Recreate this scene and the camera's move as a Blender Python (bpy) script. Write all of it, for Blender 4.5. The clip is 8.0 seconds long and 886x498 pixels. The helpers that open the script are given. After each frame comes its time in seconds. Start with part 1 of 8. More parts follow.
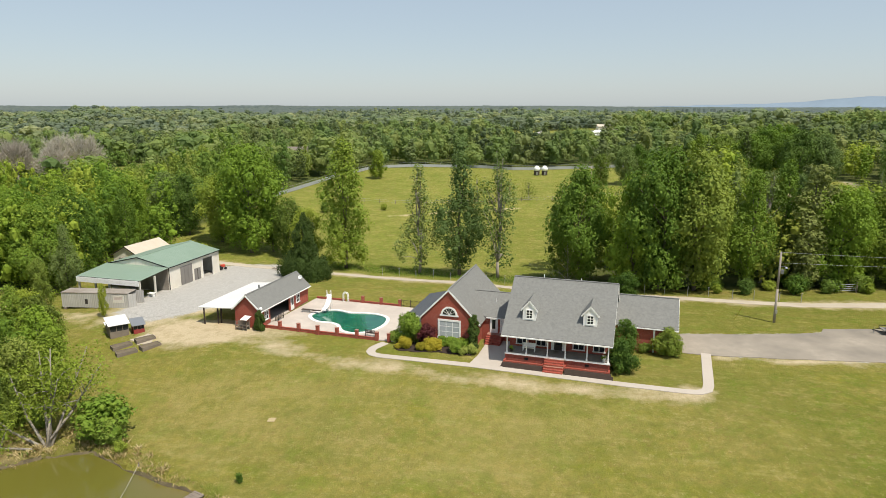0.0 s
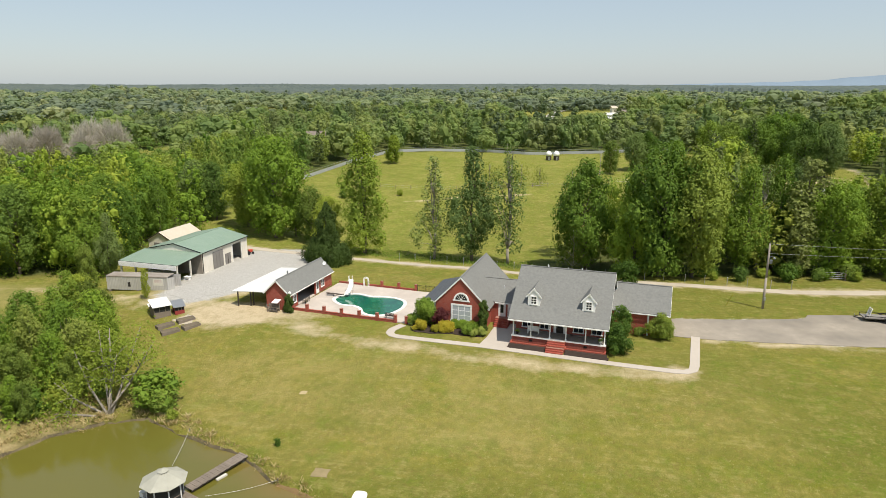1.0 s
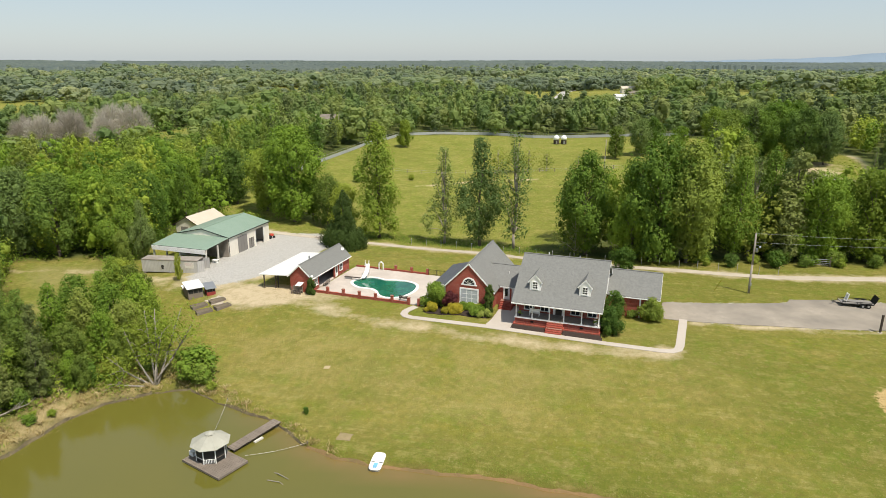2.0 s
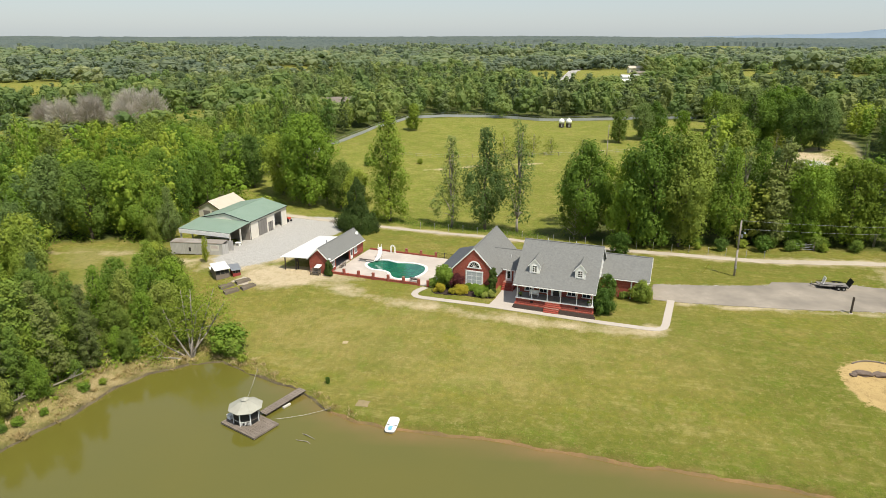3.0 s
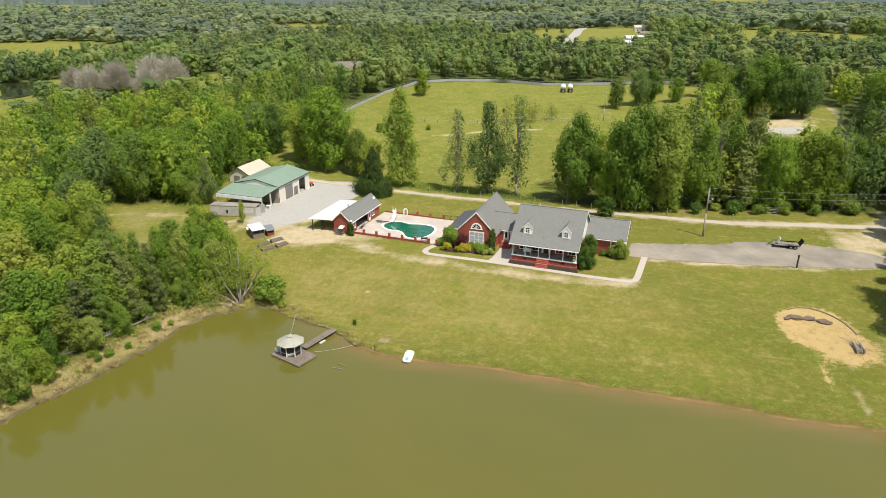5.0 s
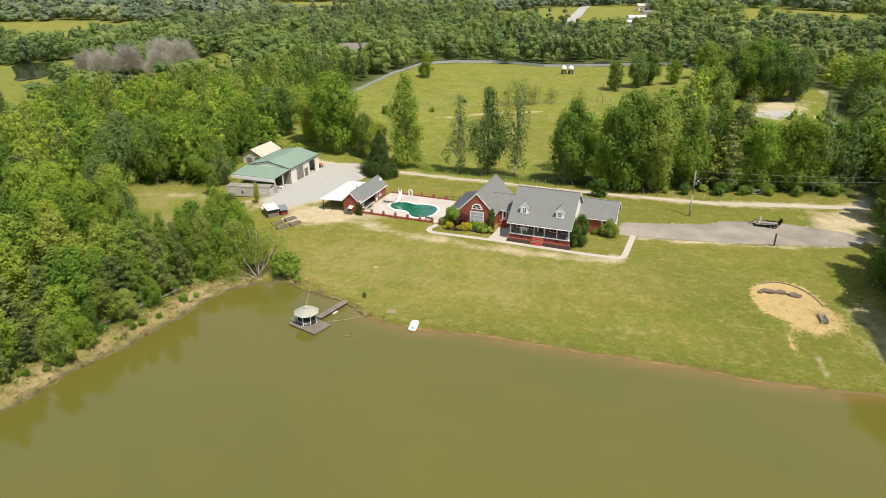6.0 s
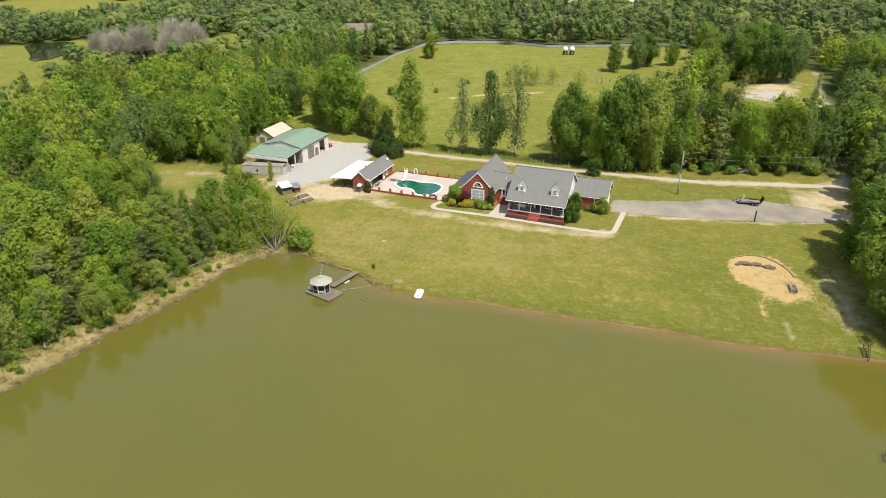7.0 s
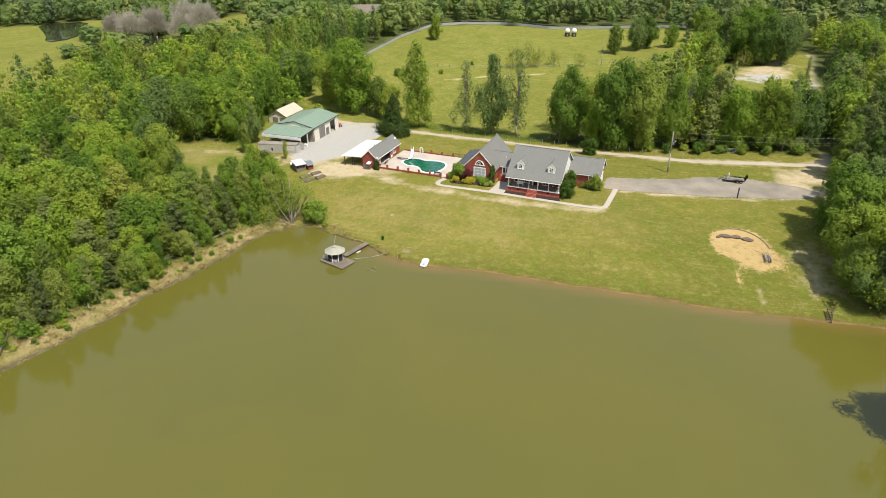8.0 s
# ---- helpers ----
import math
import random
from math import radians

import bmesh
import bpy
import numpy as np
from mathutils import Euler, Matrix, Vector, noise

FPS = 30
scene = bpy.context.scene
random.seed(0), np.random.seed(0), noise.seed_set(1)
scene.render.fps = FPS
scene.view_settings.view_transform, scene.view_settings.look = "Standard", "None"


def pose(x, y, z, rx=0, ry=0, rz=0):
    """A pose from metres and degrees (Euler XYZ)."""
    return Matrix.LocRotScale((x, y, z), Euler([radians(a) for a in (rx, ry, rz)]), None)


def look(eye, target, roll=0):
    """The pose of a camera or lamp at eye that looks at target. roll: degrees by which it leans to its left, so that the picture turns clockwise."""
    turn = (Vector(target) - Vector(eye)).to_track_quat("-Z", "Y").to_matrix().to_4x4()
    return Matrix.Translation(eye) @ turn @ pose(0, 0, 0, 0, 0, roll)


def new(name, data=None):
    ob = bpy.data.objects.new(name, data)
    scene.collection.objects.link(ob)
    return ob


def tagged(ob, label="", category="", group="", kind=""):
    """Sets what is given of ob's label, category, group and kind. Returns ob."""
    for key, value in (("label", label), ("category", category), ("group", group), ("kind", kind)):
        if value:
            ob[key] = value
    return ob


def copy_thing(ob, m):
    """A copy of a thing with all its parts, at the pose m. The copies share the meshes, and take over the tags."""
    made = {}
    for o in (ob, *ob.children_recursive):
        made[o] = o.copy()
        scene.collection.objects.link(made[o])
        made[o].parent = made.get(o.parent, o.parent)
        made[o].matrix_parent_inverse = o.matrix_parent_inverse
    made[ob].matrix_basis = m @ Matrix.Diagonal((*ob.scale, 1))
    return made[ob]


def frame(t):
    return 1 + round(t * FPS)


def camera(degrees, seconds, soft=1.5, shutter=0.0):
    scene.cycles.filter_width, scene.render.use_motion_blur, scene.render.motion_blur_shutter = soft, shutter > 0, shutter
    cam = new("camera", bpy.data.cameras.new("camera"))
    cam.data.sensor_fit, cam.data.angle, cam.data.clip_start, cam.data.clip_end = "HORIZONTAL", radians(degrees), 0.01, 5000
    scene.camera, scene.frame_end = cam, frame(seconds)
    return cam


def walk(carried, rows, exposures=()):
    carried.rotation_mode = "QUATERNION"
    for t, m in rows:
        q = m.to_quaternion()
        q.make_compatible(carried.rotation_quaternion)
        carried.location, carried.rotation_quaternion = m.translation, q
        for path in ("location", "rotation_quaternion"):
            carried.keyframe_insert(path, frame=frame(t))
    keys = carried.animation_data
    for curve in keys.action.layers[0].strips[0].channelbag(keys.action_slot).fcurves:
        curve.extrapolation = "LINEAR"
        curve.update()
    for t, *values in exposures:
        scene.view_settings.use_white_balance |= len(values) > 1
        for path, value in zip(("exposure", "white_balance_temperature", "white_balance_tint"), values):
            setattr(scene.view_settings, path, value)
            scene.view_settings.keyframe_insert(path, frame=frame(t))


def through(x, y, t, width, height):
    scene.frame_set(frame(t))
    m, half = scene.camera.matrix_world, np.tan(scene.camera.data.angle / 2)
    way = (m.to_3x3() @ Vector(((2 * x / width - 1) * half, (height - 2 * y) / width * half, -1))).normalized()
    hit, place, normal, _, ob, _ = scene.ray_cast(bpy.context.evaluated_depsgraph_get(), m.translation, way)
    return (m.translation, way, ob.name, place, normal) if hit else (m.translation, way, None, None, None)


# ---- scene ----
cam = camera(68.3, 8.0, 0.88)
PATH = [
    (0, (-0.132, 2.859, 30.41), (-0.167, 4.812, 29.978), 0.1),
    (0.5, (-0.001, -0.887, 32.098), (-0.062, 1.058, 31.635), 0.1),
    (1, (0.13, -4.629, 33.823), (0.053, -2.693, 33.328), 0.1),
    (1.5, (0.243, -8.449, 35.641), (0.152, -6.522, 35.113), 0.1),
    (3, (0.832, -20.287, 41.346), (0.706, -18.392, 40.718), 0.1),
    (3.5, (0.986, -24.431, 43.096), (0.856, -22.547, 42.437), 0.0),
    (4, (1.176, -28.62, 44.852), (1.043, -26.748, 44.162), -0.0),
    (4.5, (1.52, -32.731, 46.539), (1.382, -30.871, 45.818), -0.0),
    (6, (2.839, -45.449, 52.027), (2.687, -43.629, 51.212), -0.1),
    (6.5, (3.293, -50.04, 53.81), (3.136, -48.234, 52.965), -0.1),
    (7, (3.77, -54.751, 55.556), (3.609, -52.96, 54.68), -0.1),
    (7.5, (4.338, -59.754, 57.356), (4.17, -57.978, 56.452), -0.2),
    (8, (4.832, -64.936, 58.988), (4.66, -63.175, 58.057), -0.1),
]
walk(cam, [(t, look(eye, target, roll)) for t, eye, target, roll in PATH], [(0, 0.32), (1.5, 0.345), (3.5, 0.38), (8, 0.39)])

# ---- light ----
SUN_TO = Vector((0.669 * math.cos(radians(62)), -0.743 * math.cos(radians(62)), math.sin(radians(62))))
world = bpy.data.worlds.new("world")
scene.world = world
world.use_nodes = True
wn = world.node_tree.nodes
sky = wn.new("ShaderNodeTexSky")
sky.sky_type, sky.sun_disc = "NISHITA", False
sky.sun_elevation, sky.sun_rotation = radians(62), radians(138)
sky.altitude, sky.air_density, sky.dust_density, sky.ozone_density = 200, 1.0, 0.7, 1.0
wn["Background"].inputs[1].default_value = 0.097
haze = wn.new("ShaderNodeMix")
haze.data_type = "RGBA"
haze.inputs[0].default_value, haze.inputs[7].default_value = 0.62, (4.3, 4.95, 5.5, 1)
world.node_tree.links.new(sky.outputs[0], haze.inputs[6])
world.node_tree.links.new(haze.outputs[2], wn["Background"].inputs[0])
sun = new("sun", bpy.data.lights.new("sun", "SUN"))
sun.data.energy, sun.data.angle, sun.data.color = 4.3, radians(0.55), (1.0, 0.92, 0.79)
sun.matrix_world = look((0, 0, 60), Vector((0, 0, 60)) - SUN_TO)


# ---- materials ----
def node_mat(name, rough=0.8, metal=0.0):
    m = bpy.data.materials.new(name)
    m.use_nodes = True
    b = m.node_tree.nodes["Principled BSDF"]
    b.inputs["Roughness"].default_value, b.inputs["Metallic"].default_value = rough, metal
    b.inputs["Specular IOR Level"].default_value = 0.3
    return m, m.node_tree.nodes, m.node_tree.links, b


def coords(ns, ls, scale=1.0, space="Object", stretch=(1, 1, 1), turn=0.0):
    """Coordinates turned about z, then stretched."""
    tc, mp = ns.new("ShaderNodeTexCoord"), ns.new("ShaderNodeMapping")
    if turn:
        rot = ns.new("ShaderNodeMapping")
        rot.inputs["Rotation"].default_value = (0, 0, turn)
        ls.new(tc.outputs[space], rot.inputs[0])
        mp.inputs["Scale"].default_value = [scale * s for s in stretch]
        ls.new(rot.outputs[0], mp.inputs[0])
        return mp.outputs[0]
    mp.inputs["Scale"].default_value = [scale * s for s in stretch]
    ls.new(tc.outputs[space], mp.inputs[0])
    return mp.outputs[0]


def noise_fac(ns, ls, vec, scale, detail=4.0, rough=0.6, lo=0.35, hi=0.65):
    n, r = ns.new("ShaderNodeTexNoise"), ns.new("ShaderNodeMapRange")
    n.inputs["Scale"].default_value, n.inputs["Detail"].default_value, n.inputs["Roughness"].default_value = scale, detail, rough
    r.inputs["From Min"].default_value, r.inputs["From Max"].default_value = lo, hi
    ls.new(vec, n.inputs["Vector"])
    ls.new(n.outputs[0], r.inputs[0])
    return r.outputs[0]


def mix(ns, ls, fac, a, b, mode="MIX"):
    m = ns.new("ShaderNodeMix")
    m.data_type, m.blend_type = "RGBA", mode
    for sock, v in ((m.inputs[0], fac), (m.inputs[6], a), (m.inputs[7], b)):
        if isinstance(v, (int, float)):
            sock.default_value = v
        elif isinstance(v, tuple):
            sock.default_value = (*v, 1)
        else:
            ls.new(v, sock)
    return m.outputs[2]


def maths(ns, ls, op, a, b):
    m = ns.new("ShaderNodeMath")
    m.operation = op
    for sock, v in ((m.inputs[0], a), (m.inputs[1], b)):
        if isinstance(v, (int, float)):
            sock.default_value = v
        else:
            ls.new(v, sock)
    return m.outputs[0]


def bump(ns, ls, b, height, strength=0.4, dist=0.02):
    n = ns.new("ShaderNodeBump")
    n.inputs["Strength"].default_value, n.inputs["Distance"].default_value = strength, dist
    ls.new(height, n.inputs["Height"])
    ls.new(n.outputs[0], b.inputs["Normal"])


def plain(name, col, col2, rough=0.7, metal=0.0, big=0.4, fine=8.0, amount=0.5, relief=0.15, stretch=(1, 1, 1)):
    """A surface of two tones, worn at two scales."""
    m, ns, ls, b = node_mat(name, rough, metal)
    v = coords(ns, ls, 1.0, "Object", stretch)
    f1 = noise_fac(ns, ls, v, big, 3)
    f2 = noise_fac(ns, ls, v, fine, 5, 0.7, 0.3, 0.7)
    c = mix(ns, ls, maths(ns, ls, "MULTIPLY", f1, amount), col, col2)
    c = mix(ns, ls, maths(ns, ls, "MULTIPLY", f2, amount * 0.7), c, tuple(x * 0.72 for x in col))
    ls.new(c, b.inputs["Base Color"])
    if relief:
        bump(ns, ls, b, f2, relief, 0.01)
    return m


def brick_mat(name, one, two, mortar):
    m, ns, ls, b = node_mat(name, 0.85)
    tc = ns.new("ShaderNodeTexCoord")
    geo = ns.new("ShaderNodeNewGeometry")
    sep, sn, comb = ns.new("ShaderNodeSeparateXYZ"), ns.new("ShaderNodeSeparateXYZ"), ns.new("ShaderNodeCombineXYZ")
    ls.new(tc.outputs["Object"], sep.inputs[0])
    along = maths(ns, ls, "ADD", sep.outputs[0], sep.outputs[1])
    ls.new(along, comb.inputs[0])
    ls.new(sep.outputs[2], comb.inputs[1])
    t = ns.new("ShaderNodeTexBrick")
    t.inputs["Scale"].default_value = 1.0
    t.inputs["Brick Width"].default_value, t.inputs["Row Height"].default_value, t.inputs["Mortar Size"].default_value = 0.225, 0.075, 0.007
    t.inputs["Color1"].default_value, t.inputs["Color2"].default_value, t.inputs["Mortar"].default_value = (*one, 1), (*two, 1), (*mortar, 1)
    ls.new(comb.outputs[0], t.inputs["Vector"])
    f = noise_fac(ns, ls, tc.outputs["Object"], 0.7, 4)
    c = mix(ns, ls, maths(ns, ls, "MULTIPLY", f, 0.35), t.outputs[0], tuple(x * 0.6 for x in one))
    ls.new(c, b.inputs["Base Color"])
    bump(ns, ls, b, t.outputs["Fac"], -0.3, 0.01)
    return m


def shingle_mat(name, a, c2):
    m, ns, ls, b = node_mat(name, 0.9)
    v = coords(ns, ls)
    sep = ns.new("ShaderNodeSeparateXYZ")
    ls.new(v, sep.inputs[0])
    comb = ns.new("ShaderNodeCombineXYZ")
    ls.new(maths(ns, ls, "ADD", sep.outputs[0], sep.outputs[1]), comb.inputs[0])
    ls.new(maths(ns, ls, "MULTIPLY", sep.outputs[2], 1.0), comb.inputs[1])
    t = ns.new("ShaderNodeTexBrick")
    t.inputs["Scale"].default_value = 1.0
    t.inputs["Brick Width"].default_value, t.inputs["Row Height"].default_value, t.inputs["Mortar Size"].default_value = 0.33, 0.085, 0.006
    dark = tuple(x * 0.78 for x in a)
    t.inputs["Color1"].default_value, t.inputs["Color2"].default_value, t.inputs["Mortar"].default_value = (*a, 1), (*c2, 1), (*dark, 1)
    ls.new(comb.outputs[0], t.inputs["Vector"])
    f = noise_fac(ns, ls, v, 0.35, 3)
    streak = noise_fac(ns, ls, coords(ns, ls, 1.0, "Object", (3, 3, 0.25)), 1.2, 4)
    c = mix(ns, ls, maths(ns, ls, "MULTIPLY", f, 0.3), t.outputs[0], dark)
    c = mix(ns, ls, maths(ns, ls, "MULTIPLY", streak, 0.26), c, tuple(min(1, x * 1.5) for x in a))
    ls.new(c, b.inputs["Base Color"])
    bump(ns, ls, b, t.outputs["Fac"], -0.25, 0.01)
    return m


def ribbed_mat(name, col, col2, pitch=0.3, rough=0.45, axis=0):
    """Ribbed sheet metal, its ribs across one axis."""
    m, ns, ls, b = node_mat(name, rough, 0.15)
    v = coords(ns, ls)
    sep = ns.new("ShaderNodeSeparateXYZ")
    ls.new(v, sep.inputs[0])
    s = maths(ns, ls, "SINE", maths(ns, ls, "MULTIPLY", sep.outputs[axis], 2 * math.pi / pitch), 0)
    f = noise_fac(ns, ls, v, 0.5, 4)
    f2 = noise_fac(ns, ls, coords(ns, ls, 1.0, "Object", (2, 2, 0.3)), 3.0, 4)
    c = mix(ns, ls, maths(ns, ls, "MULTIPLY", f, 0.5), col, col2)
    c = mix(ns, ls, maths(ns, ls, "MULTIPLY", f2, 0.22), c, tuple(x * 0.6 for x in col))
    ls.new(c, b.inputs["Base Color"])
    bump(ns, ls, b, s, 0.5, 0.02)
    return m


def leaf_mat(name, dark, mid, light, through=0.31):
    """Leaves: tone by tree, by bough and by leaf; part of the light passes through."""
    m, ns, ls, b = node_mat(name, 0.65)
    b.inputs["Specular IOR Level"].default_value = 0.16
    at, bo, oi, geo = ns.new("ShaderNodeAttribute"), ns.new("ShaderNodeAttribute"), ns.new("ShaderNodeObjectInfo"), ns.new("ShaderNodeNewGeometry")
    at.attribute_name, bo.attribute_name = "tone", "bough"
    t = maths(ns, ls, "FRACT", maths(ns, ls, "ADD", at.outputs["Fac"], oi.outputs["Random"]), 0)
    t = maths(ns, ls, "ADD", maths(ns, ls, "MULTIPLY", t, 0.70), maths(ns, ls, "MULTIPLY", geo.outputs["Random Per Island"], 0.16))
    t = maths(ns, ls, "ADD", t, maths(ns, ls, "MULTIPLY", bo.outputs["Fac"], 0.14))
    r = ns.new("ShaderNodeValToRGB")
    r.color_ramp.elements[0].color, r.color_ramp.elements[1].color = (*dark, 1), (*light, 1)
    r.color_ramp.elements[0].position, r.color_ramp.elements[1].position = 0.14, 0.88
    e = r.color_ramp.elements.new(0.5)
    e.color = (*mid, 1)
    ls.new(t, r.inputs[0])
    ls.new(r.outputs[0], b.inputs["Base Color"])
    tr, mx = ns.new("ShaderNodeBsdfTranslucent"), ns.new("ShaderNodeMixShader")
    ls.new(mix(ns, ls, 1.0, r.outputs[0], (1.0, 1.0, 0.55), "MULTIPLY"), tr.inputs[0])
    mx.inputs[0].default_value = through
    ls.new(b.outputs[0], mx.inputs[1])
    ls.new(tr.outputs[0], mx.inputs[2])
    ls.new(mx.outputs[0], ns["Material Output"].inputs[0])
    return m


BRICK = brick_mat("brick_red", (0.37, 0.074, 0.046), (0.295, 0.057, 0.040), (0.33, 0.19, 0.145))
SHINGLE = shingle_mat("shingle_grey", (0.188, 0.191, 0.182), (0.158, 0.160, 0.154))
WHITE = plain("white_paint", (0.87, 0.87, 0.85), (0.80, 0.80, 0.77), 0.5, 0, 0.8, 9, 0.4, 0.05)
CREAM = plain("cream_metal", (0.62, 0.60, 0.54), (0.5, 0.47, 0.4), 0.6, 0, 0.5, 6, 0.4, 0.05)
CONCRETE = plain("concrete", (0.48, 0.43, 0.375), (0.40, 0.35, 0.30), 0.9, 0, 0.25, 5, 0.5, 0.2)
DECK = plain("pool_deck", (0.54, 0.48, 0.425), (0.40, 0.35, 0.31), 0.9, 0, 0.3, 2.5, 0.75, 0.2)
COPING = plain("pool_coping", (0.80, 0.78, 0.74), (0.7, 0.67, 0.62), 0.6, 0, 0.6, 6, 0.3, 0.1)
ASPHALT = plain("asphalt_old", (0.345, 0.305, 0.252), (0.195, 0.176, 0.150), 0.95, 0, 0.14, 0.9, 1.0, 0.3)
GRAVEL = plain("gravel", (0.45, 0.43, 0.395), (0.33, 0.31, 0.28), 0.95, 0, 0.16, 1.6, 0.75, 0.5)
ROADDIRT = plain("dirt_road", (0.50, 0.44, 0.355), (0.37, 0.315, 0.235), 0.95, 0, 0.25, 3, 0.6, 0.4)
MULCH = plain("mulch", (0.05, 0.035, 0.028), (0.03, 0.02, 0.017), 0.95, 0, 1.5, 12, 0.6, 0.6)
OLDWOOD = plain("weathered_wood", (0.24, 0.20, 0.165), (0.15, 0.125, 0.10), 0.9, 0, 0.8, 10, 0.7, 0.4)
DARKWOOD = plain("dark_wood", (0.07, 0.055, 0.045), (0.045, 0.035, 0.03), 0.8, 0, 0.8, 9, 0.6, 0.3)
GREYWOOD = plain("grey_boards", (0.25, 0.235, 0.22), (0.17, 0.16, 0.15), 0.9, 0, 0.6, 6, 0.6, 0.3, (4, 4, 0.4))
IRON = plain("black_iron", (0.02, 0.02, 0.021), (0.03, 0.028, 0.026), 0.5, 0.5, 1.0, 9, 0.4, 0.05)
STEEL = plain("galvanised_steel", (0.42, 0.43, 0.44), (0.33, 0.34, 0.34), 0.45, 0.7, 0.6, 8, 0.5, 0.1)
RUBBER = plain("rubber", (0.02, 0.02, 0.02), (0.03, 0.03, 0.03), 0.85, 0, 1, 9, 0.4, 0.1)
GREENROOF = ribbed_mat("green_metal_roof", (0.235, 0.325, 0.25), (0.29, 0.37, 0.295), 0.25)
WHITEROOF = ribbed_mat("white_metal_roof", (0.80, 0.80, 0.78), (0.70, 0.69, 0.65), 0.25)
TANROOF = ribbed_mat("tan_metal_roof", (0.65, 0.575, 0.47), (0.58, 0.505, 0.40), 0.3)
CREAMWALL = ribbed_mat("cream_metal_wall", (0.84, 0.80, 0.72), (0.72, 0.67, 0.58), 0.3)
GREYBOX = ribbed_mat("grey_container_metal", (0.50, 0.49, 0.47), (0.38, 0.365, 0.34), 0.28)
RUSTTOP = plain("rusted_metal", (0.36, 0.325, 0.285), (0.21, 0.17, 0.135), 0.8, 0.2, 0.6, 5, 0.8, 0.2)
GAZROOF = plain("pale_shingle", (0.40, 0.395, 0.335), (0.29, 0.285, 0.24), 0.9, 0, 0.8, 9, 0.6, 0.3)
REDPAINT = plain("faded_red_paint", (0.30, 0.05, 0.045), (0.20, 0.05, 0.045), 0.7, 0, 1, 9, 0.6, 0.2)
FADEDPINK = plain("faded_lettering", (0.50, 0.38, 0.36), (0.45, 0.36, 0.34), 0.7, 0, 2, 9, 0.5, 0.05)
ORANGE = plain("red_plastic", (0.55, 0.08, 0.05), (0.45, 0.07, 0.05), 0.5, 0, 1, 9, 0.4, 0.1)
BLUEPAINT = plain("pale_blue_print", (0.18, 0.45, 0.66), (0.25, 0.5, 0.68), 0.5, 0, 1, 9, 0.4, 0.05)
SCREEN = plain("dark_screen", (0.022, 0.024, 0.024), (0.03, 0.03, 0.03), 0.6, 0, 1, 12, 0.4, 0.1)
DARKIN = plain("dark_interior", (0.045, 0.04, 0.035), (0.03, 0.027, 0.024), 0.9, 0, 1, 5, 0.5, 0.1)
CURTAIN = plain("white_blind", (0.80, 0.81, 0.82), (0.72, 0.73, 0.74), 0.8, 0, 1, 9, 0.3, 0.1)
BARK = plain("bark", (0.17, 0.14, 0.11), (0.10, 0.08, 0.06), 0.95, 0, 1.5, 9, 0.7, 0.6, (2, 2, 0.5))
PALEBARK = plain("pale_bark", (0.33, 0.295, 0.25), (0.22, 0.195, 0.16), 0.95, 0, 1.5, 9, 0.7, 0.5, (2, 2, 0.5))
STRAW = plain("dry_straw", (0.42, 0.34, 0.19), (0.30, 0.235, 0.12), 0.9, 0, 0.5, 6, 0.6, 0.2)
POLEWOOD = plain("grey_pole_wood", (0.36, 0.32, 0.28), (0.26, 0.225, 0.19), 0.9, 0, 0.6, 8, 0.6, 0.3, (3, 3, 0.3))
# hill colour is distance haze put into the base tone
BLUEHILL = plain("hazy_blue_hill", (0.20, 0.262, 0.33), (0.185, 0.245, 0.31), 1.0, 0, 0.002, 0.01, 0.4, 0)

LEAF = leaf_mat("leaf_green", (0.096, 0.176, 0.022), (0.214, 0.324, 0.035), (0.325, 0.382, 0.050))
LEAFDEEP = leaf_mat("leaf_deep_green", (0.080, 0.153, 0.022), (0.178, 0.275, 0.035), (0.290, 0.351, 0.050), 0.3)
LEAFCEDAR = leaf_mat("cedar_leaf", (0.032, 0.059, 0.013), (0.057, 0.093, 0.017), (0.098, 0.142, 0.026), 0.12)
LEAFBUSH = leaf_mat("bush_leaf", (0.060, 0.118, 0.018), (0.134, 0.216, 0.030), (0.225, 0.282, 0.044), 0.25)
LEAFDARK = leaf_mat("leaf_dark", (0.087, 0.152, 0.029), (0.164, 0.247, 0.041), (0.239, 0.295, 0.049), 0.28)
LEAFPINE = leaf_mat("pine_needle", (0.079, 0.109, 0.036), (0.137, 0.175, 0.051), (0.215, 0.251, 0.069), 0.26)
LEAFLIGHT = leaf_mat("leaf_light", (0.122, 0.179, 0.030), (0.206, 0.270, 0.047), (0.303, 0.350, 0.077))
LEAFSILVER = leaf_mat("leaf_silver_green", (0.105, 0.165, 0.047), (0.164, 0.235, 0.065), (0.216, 0.272, 0.083))
LEAFOLIVE = leaf_mat("leaf_olive", (0.109, 0.150, 0.024), (0.188, 0.231, 0.036), (0.297, 0.328, 0.055))
LEAFYELLOW = leaf_mat("leaf_yellow_green", (0.151, 0.221, 0.024), (0.246, 0.315, 0.039), (0.321, 0.363, 0.055))
LEAFBARE = leaf_mat("twig_grey", (0.32, 0.285, 0.255), (0.42, 0.38, 0.345), (0.52, 0.48, 0.44), 0.3)
LEAFMAROON = leaf_mat("leaf_maroon", (0.06, 0.014, 0.018), (0.10, 0.026, 0.030), (0.14, 0.042, 0.042))
LEAFGOLD = leaf_mat("leaf_gold", (0.20, 0.19, 0.020), (0.36, 0.32, 0.030), (0.52, 0.44, 0.050), 0.3)
# distant woods: air haze greyed and flattened into the leaf colours
LEAFMID = leaf_mat("mid_distance_leaf_hazed", (0.152, 0.227, 0.077), (0.216, 0.294, 0.090), (0.279, 0.327, 0.106), 0.44)
